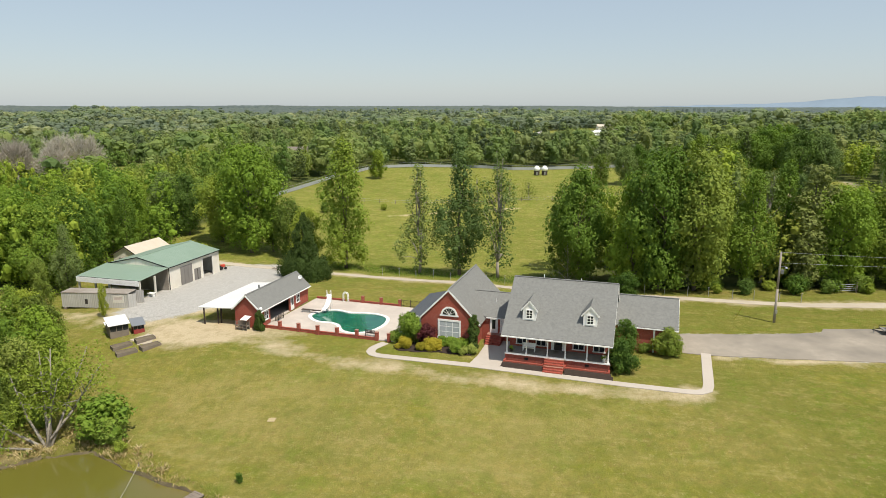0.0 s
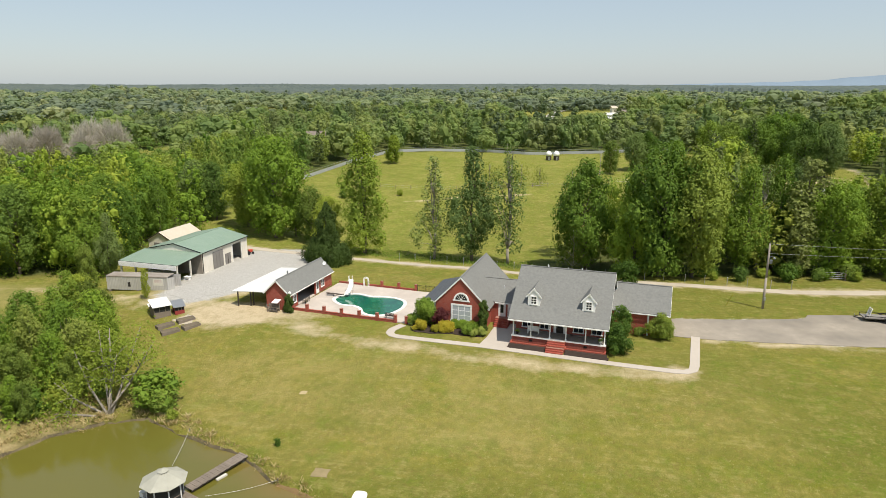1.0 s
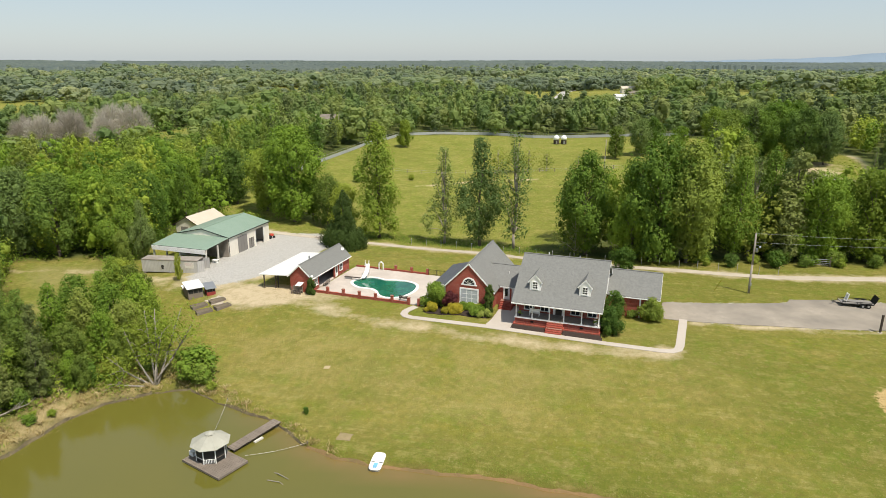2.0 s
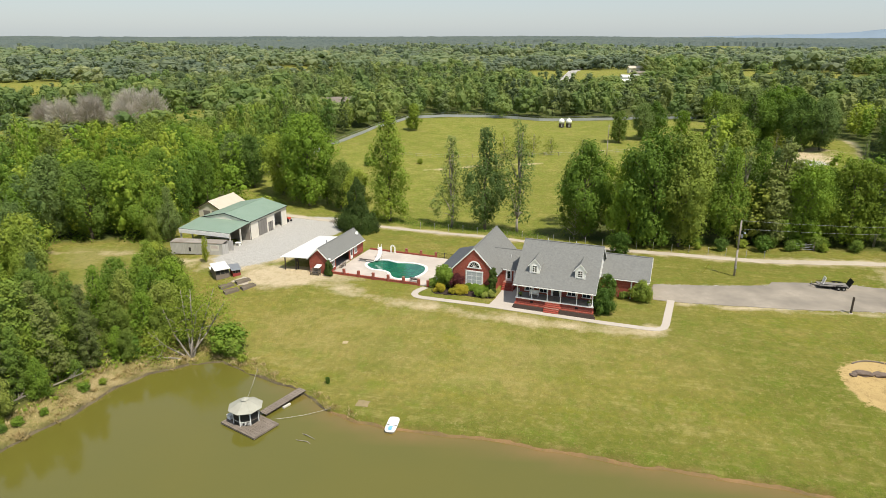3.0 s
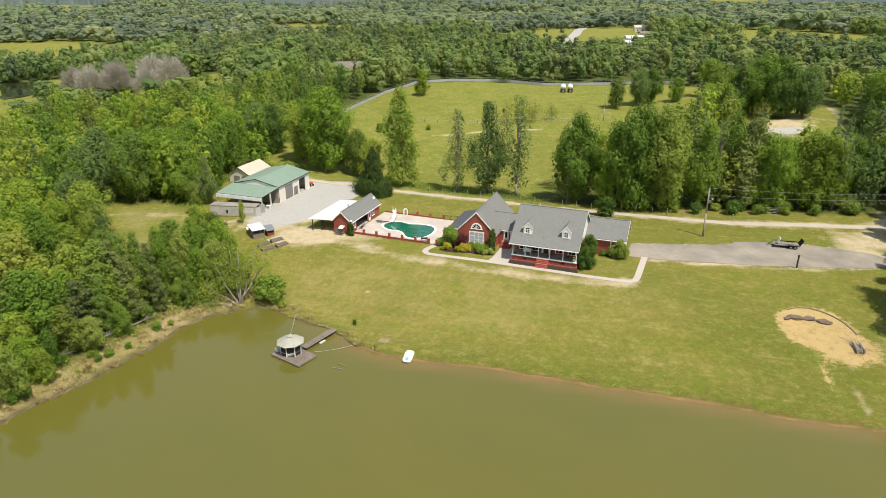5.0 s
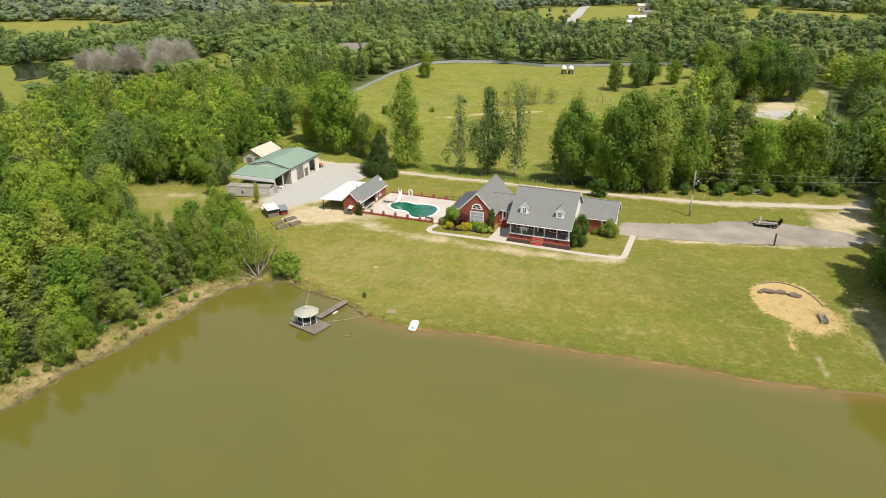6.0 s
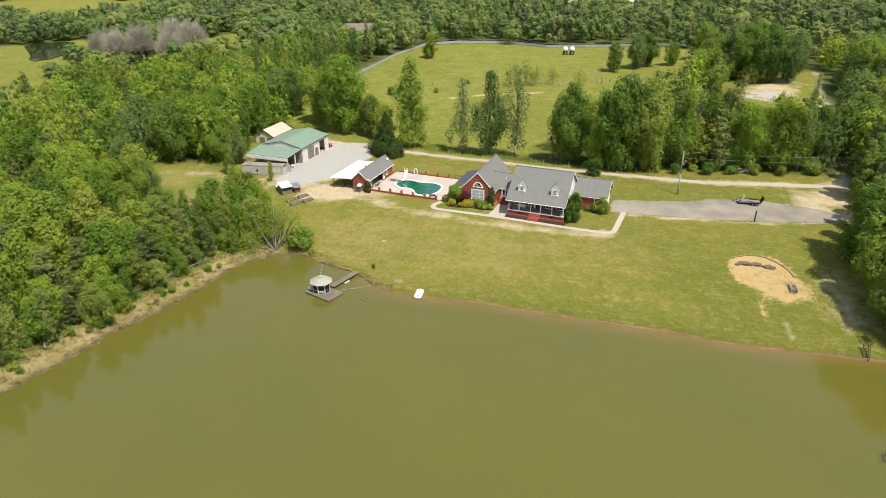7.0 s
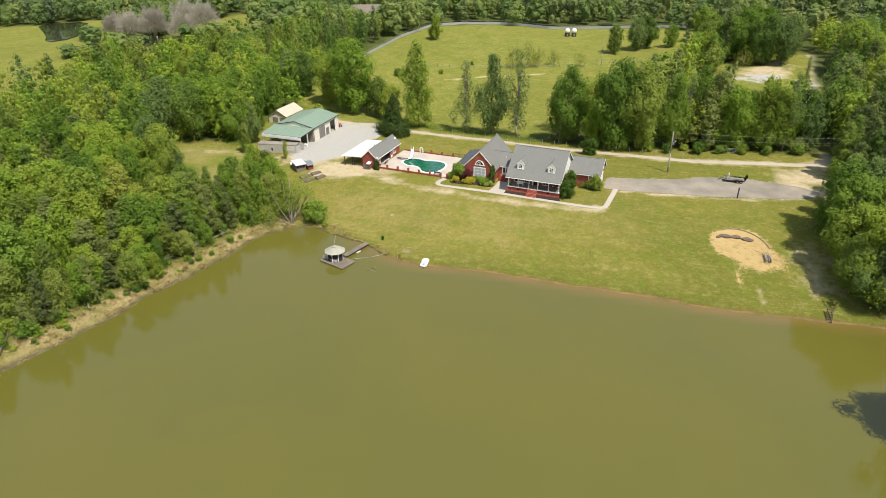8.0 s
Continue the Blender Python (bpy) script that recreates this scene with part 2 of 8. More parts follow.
LEAFMIDDARK = leaf_mat("mid_distance_pine_hazed", (0.117, 0.161, 0.077), (0.157, 0.207, 0.084), (0.203, 0.244, 0.088), 0.38)
LEAFMIDPALE = leaf_mat("mid_distance_pale_leaf_hazed", (0.172, 0.233, 0.076), (0.226, 0.281, 0.090), (0.276, 0.308, 0.107), 0.42)
LEAFFAR = leaf_mat("far_leaf_green_hazed", (0.215, 0.280, 0.161), (0.256, 0.319, 0.174), (0.306, 0.357, 0.191), 0.48)
LEAFFARDARK = leaf_mat("far_leaf_dark_hazed", (0.174, 0.227, 0.165), (0.207, 0.258, 0.173), (0.254, 0.296, 0.188), 0.48)
LEAFFARPALE = leaf_mat("far_leaf_pale_hazed", (0.264, 0.308, 0.171), (0.330, 0.369, 0.198), (0.385, 0.418, 0.226), 0.48)
# skyline leaves have the blue-grey of horizon haze mixed in
LEAFSKYLINE = leaf_mat("skyline_leaf_hazed", (0.180, 0.225, 0.205), (0.200, 0.245, 0.220), (0.222, 0.265, 0.235), 0.5)
LEAFSKYDARK = leaf_mat("skyline_pine_hazed", (0.152, 0.198, 0.192), (0.172, 0.218, 0.208), (0.192, 0.238, 0.222), 0.5)
FENCEMESH = plain("grey_mesh", (0.40, 0.42, 0.43), (0.27, 0.29, 0.30), 0.6, 0, 0.2, 4, 0.5, 0.1)
ROOFBROWN = plain("brown_shingle", (0.22, 0.19, 0.16), (0.16, 0.135, 0.115), 0.9, 0, 0.4, 5, 0.5, 0.2)
DARKMETAL = ribbed_mat("slate_metal_roof", (0.085, 0.092, 0.105), (0.11, 0.115, 0.125), 0.3, 0.5, 1)

glass_m, ns, ls, b = node_mat("window_glass", 0.06)
b.inputs["Base Color"].default_value, b.inputs["Specular IOR Level"].default_value = (0.02, 0.025, 0.03, 1), 0.6
GLASS = glass_m
BLIND = plain("blind_behind_glass", (0.50, 0.53, 0.55), (0.40, 0.43, 0.45), 0.25, 0, 1.2, 9, 0.5, 0.05)

# pond water: murky, with a fine ripple and lighter silt towards the shore
m, ns, ls, b = node_mat("pond_water", 0.07)
v = coords(ns, ls)
f = noise_fac(ns, ls, v, 0.03, 3)
f2 = noise_fac(ns, ls, v, 0.12, 4)
c = mix(ns, ls, maths(ns, ls, "MULTIPLY", f, 0.6), (0.122, 0.112, 0.020), (0.100, 0.102, 0.022))
at = ns.new("ShaderNodeAttribute")
at.attribute_name = "shallow"
c = mix(ns, ls, maths(ns, ls, "MULTIPLY", at.outputs["Fac"], maths(ns, ls, "ADD", maths(ns, ls, "MULTIPLY", f2, 0.4), 0.5)), c, (0.20, 0.125, 0.045))
ls.new(c, b.inputs["Base Color"])
b.inputs["Specular IOR Level"].default_value = 0.5
bump(ns, ls, b, noise_fac(ns, ls, v, 2.2, 3), 0.06, 0.03)
POND = m
m, ns, ls, b = node_mat("pool_water", 0.05)
v = coords(ns, ls)
ls.new(mix(ns, ls, noise_fac(ns, ls, v, 0.35, 4), (0.006, 0.085, 0.060), (0.02, 0.15, 0.09)), b.inputs["Base Color"])
b.inputs["Specular IOR Level"].default_value = 0.5
bump(ns, ls, b, noise_fac(ns, ls, v, 1.6, 2), 0.06, 0.03)
POOLWATER = m
m, ns, ls, b = node_mat("dark_pond_water", 0.08)
ls.new(mix(ns, ls, noise_fac(ns, ls, coords(ns, ls), 0.06, 4), (0.020, 0.026, 0.016), (0.045, 0.048, 0.024)), b.inputs["Base Color"])
b.inputs["Specular IOR Level"].default_value = 0.5
FARPOND = m


# ---- plan and terrain ----
WATER = -4.3
TURN = radians(-16.4)
HOUSE = Matrix.Translation((5.8, 76.5, 0)) @ Matrix.Rotation(TURN, 4, "Z")


def uv2xy(u, v):
    p = HOUSE @ Vector((u, v, 0))
    return p.x, p.y


NORTH_SHORE = [(-45.8, 58.4), (-41, 61.7), (-37, 62.3), (-31, 59.2), (-23.5, 55.4), (-18.3, 50.6), (-14.5, 48.6), (-9.6, 47.4), (0, 46.2), (11, 44.0), (17.4, 42.4), (30, 40.0), (34.1, 38.9), (41.7, 36.9), (50.8, 35.2), (60, 34.3), (67, 33.6), (72, 32.6)]
EAST_SHORE = [(75, 25), (67, 17), (62.5, 8), (62, -6), (68, -30), (78, -60)]
SOUTH_SHORE = [(40, -84), (-20, -90), (-60, -86), (-88, -66)]
WEST_SHORE = [(-85, -30), (-78, -8), (-70.3, 8.0), (-66, 15.5), (-61.8, 23.2), (-59.3, 31), (-54.9, 38), (-50.3, 47.3), (-48.2, 54.6)]
SHORE = np.array(NORTH_SHORE + EAST_SHORE + SOUTH_SHORE + WEST_SHORE, float)

PLATEAU = [(-35, 90, -0.2), (-20, 100, 0), (0, 75, 0), (0, 95, 0), (20, 72, 0), (20, 95, 0), (35, 85, 0), (50, 90, 0.1), (62, 80, 0.2), (-8, 80, 0), (30, 70, -0.1), (-28, 84, -0.2)]
LAWN = [(-19, 65, -1.9), (-31, 68, -2.4), (-10, 58, -2.8), (10, 58, -1.9), (30, 56, -1.3), (50, 60, -0.5), (52, 48, -1.5), (64, 45, -1.5), (70, 60, -0.3), (-45, 70, -2.2)]
WESTSIDE = [(-50, 110, -1.2), (-60, 100, -1.4), (-46, 125, -1.2), (-50, 88, -1.3), (-75, 90, -2.2), (-70, 120, -2), (-80, 40, -2.0), (-150, 50, 0), (-110, 120, -2)]
BACK = [(-25, 120, -1.1), (0, 115, -0.8), (35, 106, -0.5), (60, 102, -0.2), (78, 95, 0.5), (-5, 133, -3), (20, 128, -3), (-30, 140, -3), (50, 125, -1.5), (110, 150, 3), (90, 120, 1.5)]
FIELD = [(0, 170, -2.5), (0, 220, 0), (0, 285, 3), (60, 270, 3), (-50, 215, 1), (80, 200, 4), (105, 195, 6), (140, 243, 7), (-40, 170, -2)]
AFAR = [(-200, 280, 0), (-350, 440, -10), (100, 480, 7), (300, 560, 12), (-80, 330, 2.5), (0, 400, 2), (120, 60, 2), (0, -130, 3), (-130, -60, 2), (130, -60, 3), (-300, 100, 0), (300, 200, 8), (-500, 700, -4), (500, 800, 12), (0, 800, 4)]
CTRL = np.array(PLATEAU + LAWN + WESTSIDE + BACK + FIELD + AFAR, float)


def tps(r2):
    return r2 * np.log(np.maximum(r2, 1e-9)) * 0.5


def fit_surface(c):
    n = len(c)
    d2 = ((c[:, None, :2] - c[None, :, :2]) ** 2).sum(2)
    a = np.zeros((n + 3, n + 3))
    a[:n, :n] = tps(d2) + np.eye(n) * 40.0
    a[:n, n], a[:n, n + 1:] = 1, c[:, :2]
    a[n:, :n] = a[:n, n:].T
    return np.linalg.solve(a, np.concatenate([c[:, 2], np.zeros(3)]))


SURF = fit_surface(CTRL)


def unit(v):
    return v / np.maximum(np.linalg.norm(v, axis=-1, keepdims=True), 1e-9)


def smooth(a, b, x):
    t = np.clip((x - a) / (b - a), 0, 1)
    return t * t * (3 - 2 * t)


def poly_dist(px, py, poly):
    """Signed distance to a closed polygon; negative inside."""
    best, inside = np.full(px.shape, 1e18), np.zeros(px.shape, bool)
    for (x0, y0), (x1, y1) in zip(poly, np.roll(poly, -1, axis=0)):
        dx, dy = x1 - x0, y1 - y0
        t = np.clip(((px - x0) * dx + (py - y0) * dy) / (dx * dx + dy * dy), 0, 1)
        best = np.minimum(best, (px - x0 - t * dx) ** 2 + (py - y0 - t * dy) ** 2)
        cross = ((y0 > py) != (y1 > py)) & (px < dx * (py - y0) / (dy if dy else 1e-9) + x0)
        inside ^= cross
    return np.where(inside, -1, 1) * np.sqrt(best)


def line_dist(px, py, pts):
    best = np.full(px.shape, 1e18)
    for (x0, y0), (x1, y1) in zip(pts, pts[1:]):
        dx, dy = x1 - x0, y1 - y0
        t = np.clip(((px - x0) * dx + (py - y0) * dy) / (dx * dx + dy * dy), 0, 1)
        best = np.minimum(best, (px - x0 - t * dx) ** 2 + (py - y0 - t * dy) ** 2)
    return np.sqrt(best)


def wave(px, py, s, k):
    return np.sin(px / s + k) * np.cos(py / s * 1.13 - k * 1.7) + 0.5 * np.sin((px + 0.7 * py) / s * 2.1 + 2 * k)


def shore_dist(px, py):
    d = poly_dist(px, py, SHORE)
    near = np.clip(1 - np.abs(d) / 6, 0, 1)
    return d + near * (0.16 * wave(px, py, 3.1, 0.3) + 0.10 * wave(px, py, 1.1, 1.1))


def ground_z(px, py):
    px, py = np.asarray(px, float), np.asarray(py, float)
    shape = px.shape
    x, y = px.ravel(), py.ravel()
    xc, yc = np.clip(x, -700, 700), np.clip(y, -250, 1000)
    z = np.full(x.shape, SURF[len(CTRL)]) + SURF[len(CTRL) + 1] * xc + SURF[len(CTRL) + 2] * yc
    for (cx, cy, _), w in zip(CTRL, SURF):
        z += w * tps((xc - cx) ** 2 + (yc - cy) ** 2)
    r = np.hypot(x, y - 80)
    roll = 5 + 5 * wave(x, y, 310, 0.5) + 4 * wave(x, y, 900, 2.0)
    z = z + (roll - z) * smooth(450, 900, r)
    z = z + (8 + 3 * wave(x, y, 600, 1.0) - z) * smooth(2500, 4200, r)
    z += 0.12 * wave(x, y, 9, 0.2) * smooth(25, 60, np.hypot(x - 5, y - 85)) + 0.5 * wave(x, y, 31, 1.2) * smooth(60, 160, np.hypot(x, y - 85))
    hu, hv = (x - 5.8) * math.cos(TURN) + (y - 76.5) * math.sin(TURN), (y - 76.5) * math.cos(TURN) - (x - 5.8) * math.sin(TURN)
    out = np.maximum.reduce([-36 - hu, hu - 24, -3.5 - hv, hv - 19, np.zeros_like(x)])
    z = z * smooth(0, 9, out)
    z = z - 0.6 * smooth(6.6, 5.2, np.hypot((hu + 25) / 1.0, (hv - 8.6) / 0.85))
    pit = np.hypot((x - 53.8) / 6.2, (y - 54.8) / 7.0)
    z = z - 0.4 * smooth(1.05, 0.45, pit) * smooth(46, 54, y)
    d = shore_dist(x, y)
    edge = WATER - 0.1 + 0.5 * smooth(-0.5, 0.9, d)
    z = np.where(d > 0, edge + (z - edge) * smooth(0, 17 - 10.5 * smooth(-40, -48, x) * smooth(66, 58, y), d), edge - 0.9 * smooth(-0.1, 1.1, -d) - 0.9 * smooth(2, 12, -d))
    return z.reshape(shape)


def gz(x, y):
    return float(ground_z(np.array([x]), np.array([y]))[0])


# ---- mesh helpers ----
class Shape:
    """Vertices and faces of one part."""

    def __init__(self):
        self.v, self.f = [], []

    def add(self, verts, faces, m=None):
        n = len(self.v)
        self.v += [tuple(m @ Vector(p)) if m else tuple(p) for p in verts]
        self.f += [tuple(i + n for i in f) for f in faces]
        return self

    def box(self, x0, x1, y0, y1, z0, z1, m=None):
        p = [(x, y, z) for z in (z0, z1) for y in (y0, y1) for x in (x0, x1)]
        return self.add(p, [(0, 2, 3, 1), (4, 5, 7, 6), (0, 1, 5, 4), (2, 6, 7, 3), (0, 4, 6, 2), (1, 3, 7, 5)], m)

    def prism(self, outline, y0, y1, m=None):
        """A closed outline in x and z, drawn out from y0 to y1."""
        n = len(outline)
        p = [(x, y, z) for y in (y0, y1) for x, z in outline]
        f = [tuple(range(n)), tuple(range(2 * n - 1, n - 1, -1))] + [(i, i + n, (i + 1) % n + n, (i + 1) % n) for i in range(n)]
        return self.add(p, f, m)

    def slab(self, a, b, c, d, thick):
        """A board whose top has the corners a, b, c, d."""
        a, b, c, d = (Vector(p) for p in (a, b, c, d))
        n = (b - a).cross(d - a).normalized() * thick
        if n.z < 0:
            n = -n
        return self.add([a, b, c, d, a - n, b - n, c - n, d - n], [(0, 1, 2, 3), (7, 6, 5, 4), (0, 4, 5, 1), (1, 5, 6, 2), (2, 6, 7, 3), (3, 7, 4, 0)])

    def tube(self, a, b, r0, r1=None, sides=8, cap=True):
        a, b = Vector(a), Vector(b)
        r1 = r0 if r1 is None else r1
        q = (b - a).to_track_quat("Z", "Y")
        p = []
        for c, r in ((a, r0), (b, r1)):
            for i in range(sides):
                t = 2 * math.pi * i / sides
                p.append(c + q @ Vector((r * math.cos(t), r * math.sin(t), 0)))
        f = [(i, (i + 1) % sides, (i + 1) % sides + sides, i + sides) for i in range(sides)]
        if cap:
            f += [tuple(range(sides - 1, -1, -1)), tuple(range(sides, 2 * sides))]
        return self.add(p, f)

    def path(self, pts, radii, sides=6):
        for (a, b), (r0, r1) in zip(zip(pts, pts[1:]), zip(radii, radii[1:])):
            self.tube(a, b, r0, r1, sides, True)
        return self

    def lathe(self, profile, sides=12, m=None):
        """A profile of (radius, z) turned about the z axis."""
        p = [(r * math.cos(2 * math.pi * i / sides), r * math.sin(2 * math.pi * i / sides), z) for r, z in profile for i in range(sides)]
        f = [(j * sides + i, j * sides + (i + 1) % sides, (j + 1) * sides + (i + 1) % sides, (j + 1) * sides + i) for j in range(len(profile) - 1) for i in range(sides)]
        f += [tuple(range(sides - 1, -1, -1)), tuple(range((len(profile) - 1) * sides, len(profile) * sides))]
        return self.add(p, f, m)


def part(name, shape, material, parent=None, label="", bevel=0.0, flat=True):
    me = bpy.data.meshes.new(name)
    bm = bmesh.new()
    vs = [bm.verts.new(p) for p in shape.v]
    for f in shape.f:
        try:
            bm.faces.new([vs[i] for i in f])
        except ValueError:
            pass
    bmesh.ops.recalc_face_normals(bm, faces=bm.faces)
    if bevel:
        bmesh.ops.bevel(bm, geom=bm.edges[:], offset=bevel, segments=1, affect="EDGES", clamp_overlap=True)
    bm.to_mesh(me)
    bm.free()
    me.materials.append(material)
    if not flat:
        me.shade_smooth()
    ob = new(name, me)
    if parent:
        ob.parent = parent
    return tagged(ob, label)


def thing(name, m, label, category, group="", kind=""):
    ob = new(name)
    ob.matrix_world = m
    return tagged(ob, label, category, group, kind)


def loose_mesh(name, verts, material, tone=None, bough=None):
    """One mesh of loose faces from an array (faces, corners, 3)."""
    n, k = verts.shape[:2]
    me = bpy.data.meshes.new(name)
    me.vertices.add(k * n)
    me.vertices.foreach_set("co", np.ascontiguousarray(verts, dtype=np.float32).ravel())
    me.loops.add(k * n)
    me.loops.foreach_set("vertex_index", np.arange(k * n, dtype=np.int32))
    me.polygons.add(n)
    me.polygons.foreach_set("loop_start", np.arange(0, k * n, k, dtype=np.int32))
    me.update(calc_edges=True)
    if tone is not None:
        me.attributes.new("tone", "FLOAT", "FACE").data.foreach_set("value", np.ascontiguousarray(tone, dtype=np.float32))
    if bough is not None:
        me.attributes.new("bough", "FLOAT", "FACE").data.foreach_set("value", np.ascontiguousarray(bough, dtype=np.float32))
    me.materials.append(material)
    return me


RNG = np.random.default_rng(11)


def leaves(points, outward, size, lift=0.5, loose=0.6):
    """Pointed leaf sprays at the points, facing outward and up, in every turn."""
    n = len(points)
    nrm = unit(outward + RNG.normal(0, loose, (n, 3)) + np.array([0, 0, lift]))
    t = unit(np.cross(nrm, RNG.normal(0, 1, (n, 3))))
    s = np.cross(nrm, t)
    size = np.broadcast_to(np.asarray(size, float), (n,)) * RNG.uniform(0.65, 1.4, n)
    a, b = (size * RNG.uniform(0.9, 1.3, n))[:, None], (size * RNG.uniform(0.55, 0.95, n))[:, None]
    return np.stack([points + a * t, points - 0.6 * a * t + b * s, points - 0.6 * a * t - b * s], 1)


def ground_sheet(name, poly, material, label, category, step=1.0, lift=0.04, ragged=0.0, edge=0.1, kind="structure"):
    """A sheet laid on the ground inside a polygon, with a side all round."""
    poly = np.array(poly, float)
    bm = bmesh.new()
    pts = []
    for (x0, y0), (x1, y1) in zip(poly, np.roll(poly, -1, axis=0)):
        n = max(1, int(math.hypot(x1 - x0, y1 - y0) / (min(step, 0.5) if ragged else step)))
        for i in range(n):
            pts.append((x0 + (x1 - x0) * i / n, y0 + (y1 - y0) * i / n))
    pts = np.array(pts)
    if ragged:
        for size, k in ((1.7, 1.0), (0.62, 0.55), (0.27, 0.35)):
            pts = pts + ragged * k * np.stack([wave(pts[:, 0], pts[:, 1], size, 0.4), wave(pts[:, 0], pts[:, 1], size * 1.1, 2.2)], 1)
    vs = [bm.verts.new((x, y, 0)) for x, y in pts]
    bm.faces.new(vs)
    x0, y0 = pts.min(0)
    x1, y1 = pts.max(0)
    for axis, lo, hi in ((0, x0, x1), (1, y0, y1)):
        k = math.ceil(lo / step) * step
        while k < hi:
            co, no = ((k, 0, 0), (1, 0, 0)) if axis == 0 else ((0, k, 0), (0, 1, 0))
            bmesh.ops.bisect_plane(bm, geom=bm.verts[:] + bm.edges[:] + bm.faces[:], plane_co=co, plane_no=no)
            k += step
    rim = [e for e in bm.edges if e.is_boundary]
    ext = bmesh.ops.extrude_edge_only(bm, edges=rim)
    down = {v for v in ext["geom"] if isinstance(v, bmesh.types.BMVert)}
    bm.verts.ensure_lookup_table()
    z = ground_z(np.array([v.co.x for v in bm.verts]), np.array([v.co.y for v in bm.verts]))
    for v, h in zip(bm.verts, z):
        v.co.z = h + lift - (edge + lift if v in down else 0)
    bmesh.ops.recalc_face_normals(bm, faces=bm.faces)
    me = bpy.data.meshes.new(name)
    bm.to_mesh(me)
    bm.free()
    me.materials.append(material)
    return tagged(new(name, me), label, category, kind=kind)


def strip(pts, width):
    """The outline of a band along a line of points."""
    left, right = [], []
    for i, p in enumerate(pts):
        a, b = Vector(pts[max(i - 1, 0)]), Vector(pts[min(i + 1, len(pts) - 1)])
        n = (b - a).normalized()
        n = Vector((-n.y, n.x)) * width / 2
        left.append((p[0] + n.x, p[1] + n.y))
        right.append((p[0] - n.x, p[1] - n.y))
    return left + right[::-1]


# ---- ground ----
ROAD = [(-60, 139), (-48, 134), (-36, 129.5), (-23.5, 124.8), (-7, 119.3), (9.2, 114.8), (22, 111), (35, 106.8), (54.8, 102.2), (75.5, 99.6), (84, 98.6)]
FARM_TRACK = [(84, 98.6), (88.5, 104), (90.5, 117), (92, 130), (98, 145), (109, 168), (117, 186), (122, 202), (125, 220), (130, 240), (136, 262)]
OPEN_FAR = [(-236, 285, 34, 46), (-232, 236, 26, 40), (-205, 222, 20, 26), (-268, 235, 58, 78), (-215, 172, 36, 26), (-148, 300, 24, 46), (-128, 256, 13, 20), (-72, 302, 17, 20), (-60, 162, 9, 22), (-100, 296, 22, 9), (80, 492, 40, 52), (104, 640, 22, 110), (236, 452, 62, 24), (140, 470, 26, 10), (190, 330, 45, 24), (-550, 980, 130, 70), (-60, 390, 12, 60), (400, 760, 90, 30), (-90, 1000, 120, 25), (160, 900, 60, 60), (-172, 640, 24, 40), (98, 186, 15, 17), (90, 160, 22, 30), (-192, 166, 42, 42), (-178, 138, 24, 26), (-140, 205, 26, 14)]
FIELDS = np.random.default_rng(5)
for _ in range(30):
    fr, fa = FIELDS.uniform(560, 2600), radians(FIELDS.uniform(52, 128))
    OPEN_FAR.append((fr * math.cos(fa), fr * math.sin(fa), FIELDS.uniform(30, 70) * (1 + fr / 1200), FIELDS.uniform(40, 80) * (1 + fr / 1500)))
BARE_LANE = [(-33, 87), (-24, 82), (-12, 76.5), (0, 72.5), (14, 69.5), (26, 68.0)]
PASTURE = np.array([(-52, 150), (-46, 142), (-20, 134), (10, 128), (30, 150), (52, 170), (66, 190), (84, 205), (100, 235), (100, 262), (78, 284), (50, 288), (20, 292), (-4, 300), (-34, 286), (-46, 262), (-57, 222), (-62, 190)], float)
CLEARING = np.array([(-91, 107), (-86, 99), (-75, 84), (-70, 76), (-66, 73), (-61.5, 75), (-62, 88), (-62.5, 96), (-69, 106), (-79, 110)], float)
YARD = np.array([(-58, 78), (-50, 66), (-44, 62), (-36, 58), (0, 40), (60, 30), (72, 36), (70, 52), (66, 64), (80, 84), (84, 96), (86, 104), (60, 110), (30, 113), (0, 122), (-20, 130), (-44, 142), (-64, 146), (-70, 128), (-66, 104), (-62, 90)], float)
OPEN_EAST = np.array([(84, 196), (84, 172), (96, 166), (108, 176), (114, 192), (120, 208), (116, 216), (98, 206)], float)


DRIVE = [(30.2, 87.5), (38, 87.5), (44, 87.6), (49.6, 87.9), (50.8, 89.6), (55, 89.8), (60, 89.7), (64.2, 89.3), (69.4, 87.3), (74.4, 84.6), (77.5, 81.5), (76.5, 79.6), (71.5, 77.8), (65.1, 77.7), (55.1, 77.4), (45.6, 78.1), (36, 79.2), (31.3, 79.8), (28.5, 80.7)]
GRAVEL_YARD = [(-45.0, 95), (-42, 96.8), (-38.8, 101), (-35.6, 112), (-32, 122), (-33, 130), (-38, 132), (-45.0, 130), (-46.2, 124), (-49.2, 111.5), (-50.5, 104), (-50, 98)]


SANDPIT = [(47.5, 57.0), (48.6, 59.6), (50.6, 61.0), (52.6, 61.6), (54.6, 61.3), (56.6, 59.8), (57.6, 57.3), (57.6, 54.5), (57.4, 51.8), (56.4, 49.6), (55.0, 48.6), (53.4, 49.0), (51.6, 50.4), (49.6, 51.8), (48.1, 53.0), (47.5, 55)]


def spaced(lo, hi, fine_lo, fine_hi, step, growth):
    out = list(np.arange(fine_lo, fine_hi + step, step))
    k, s = fine_hi + step, step
    while k < hi:
        s = min(s * growth, 160)
        k += s
        out.append(k)
    k, s = fine_lo, step
    while k > lo:
        s = min(s * growth, 160)
        k -= s
        out.insert(0, k)
    return np.array(out)


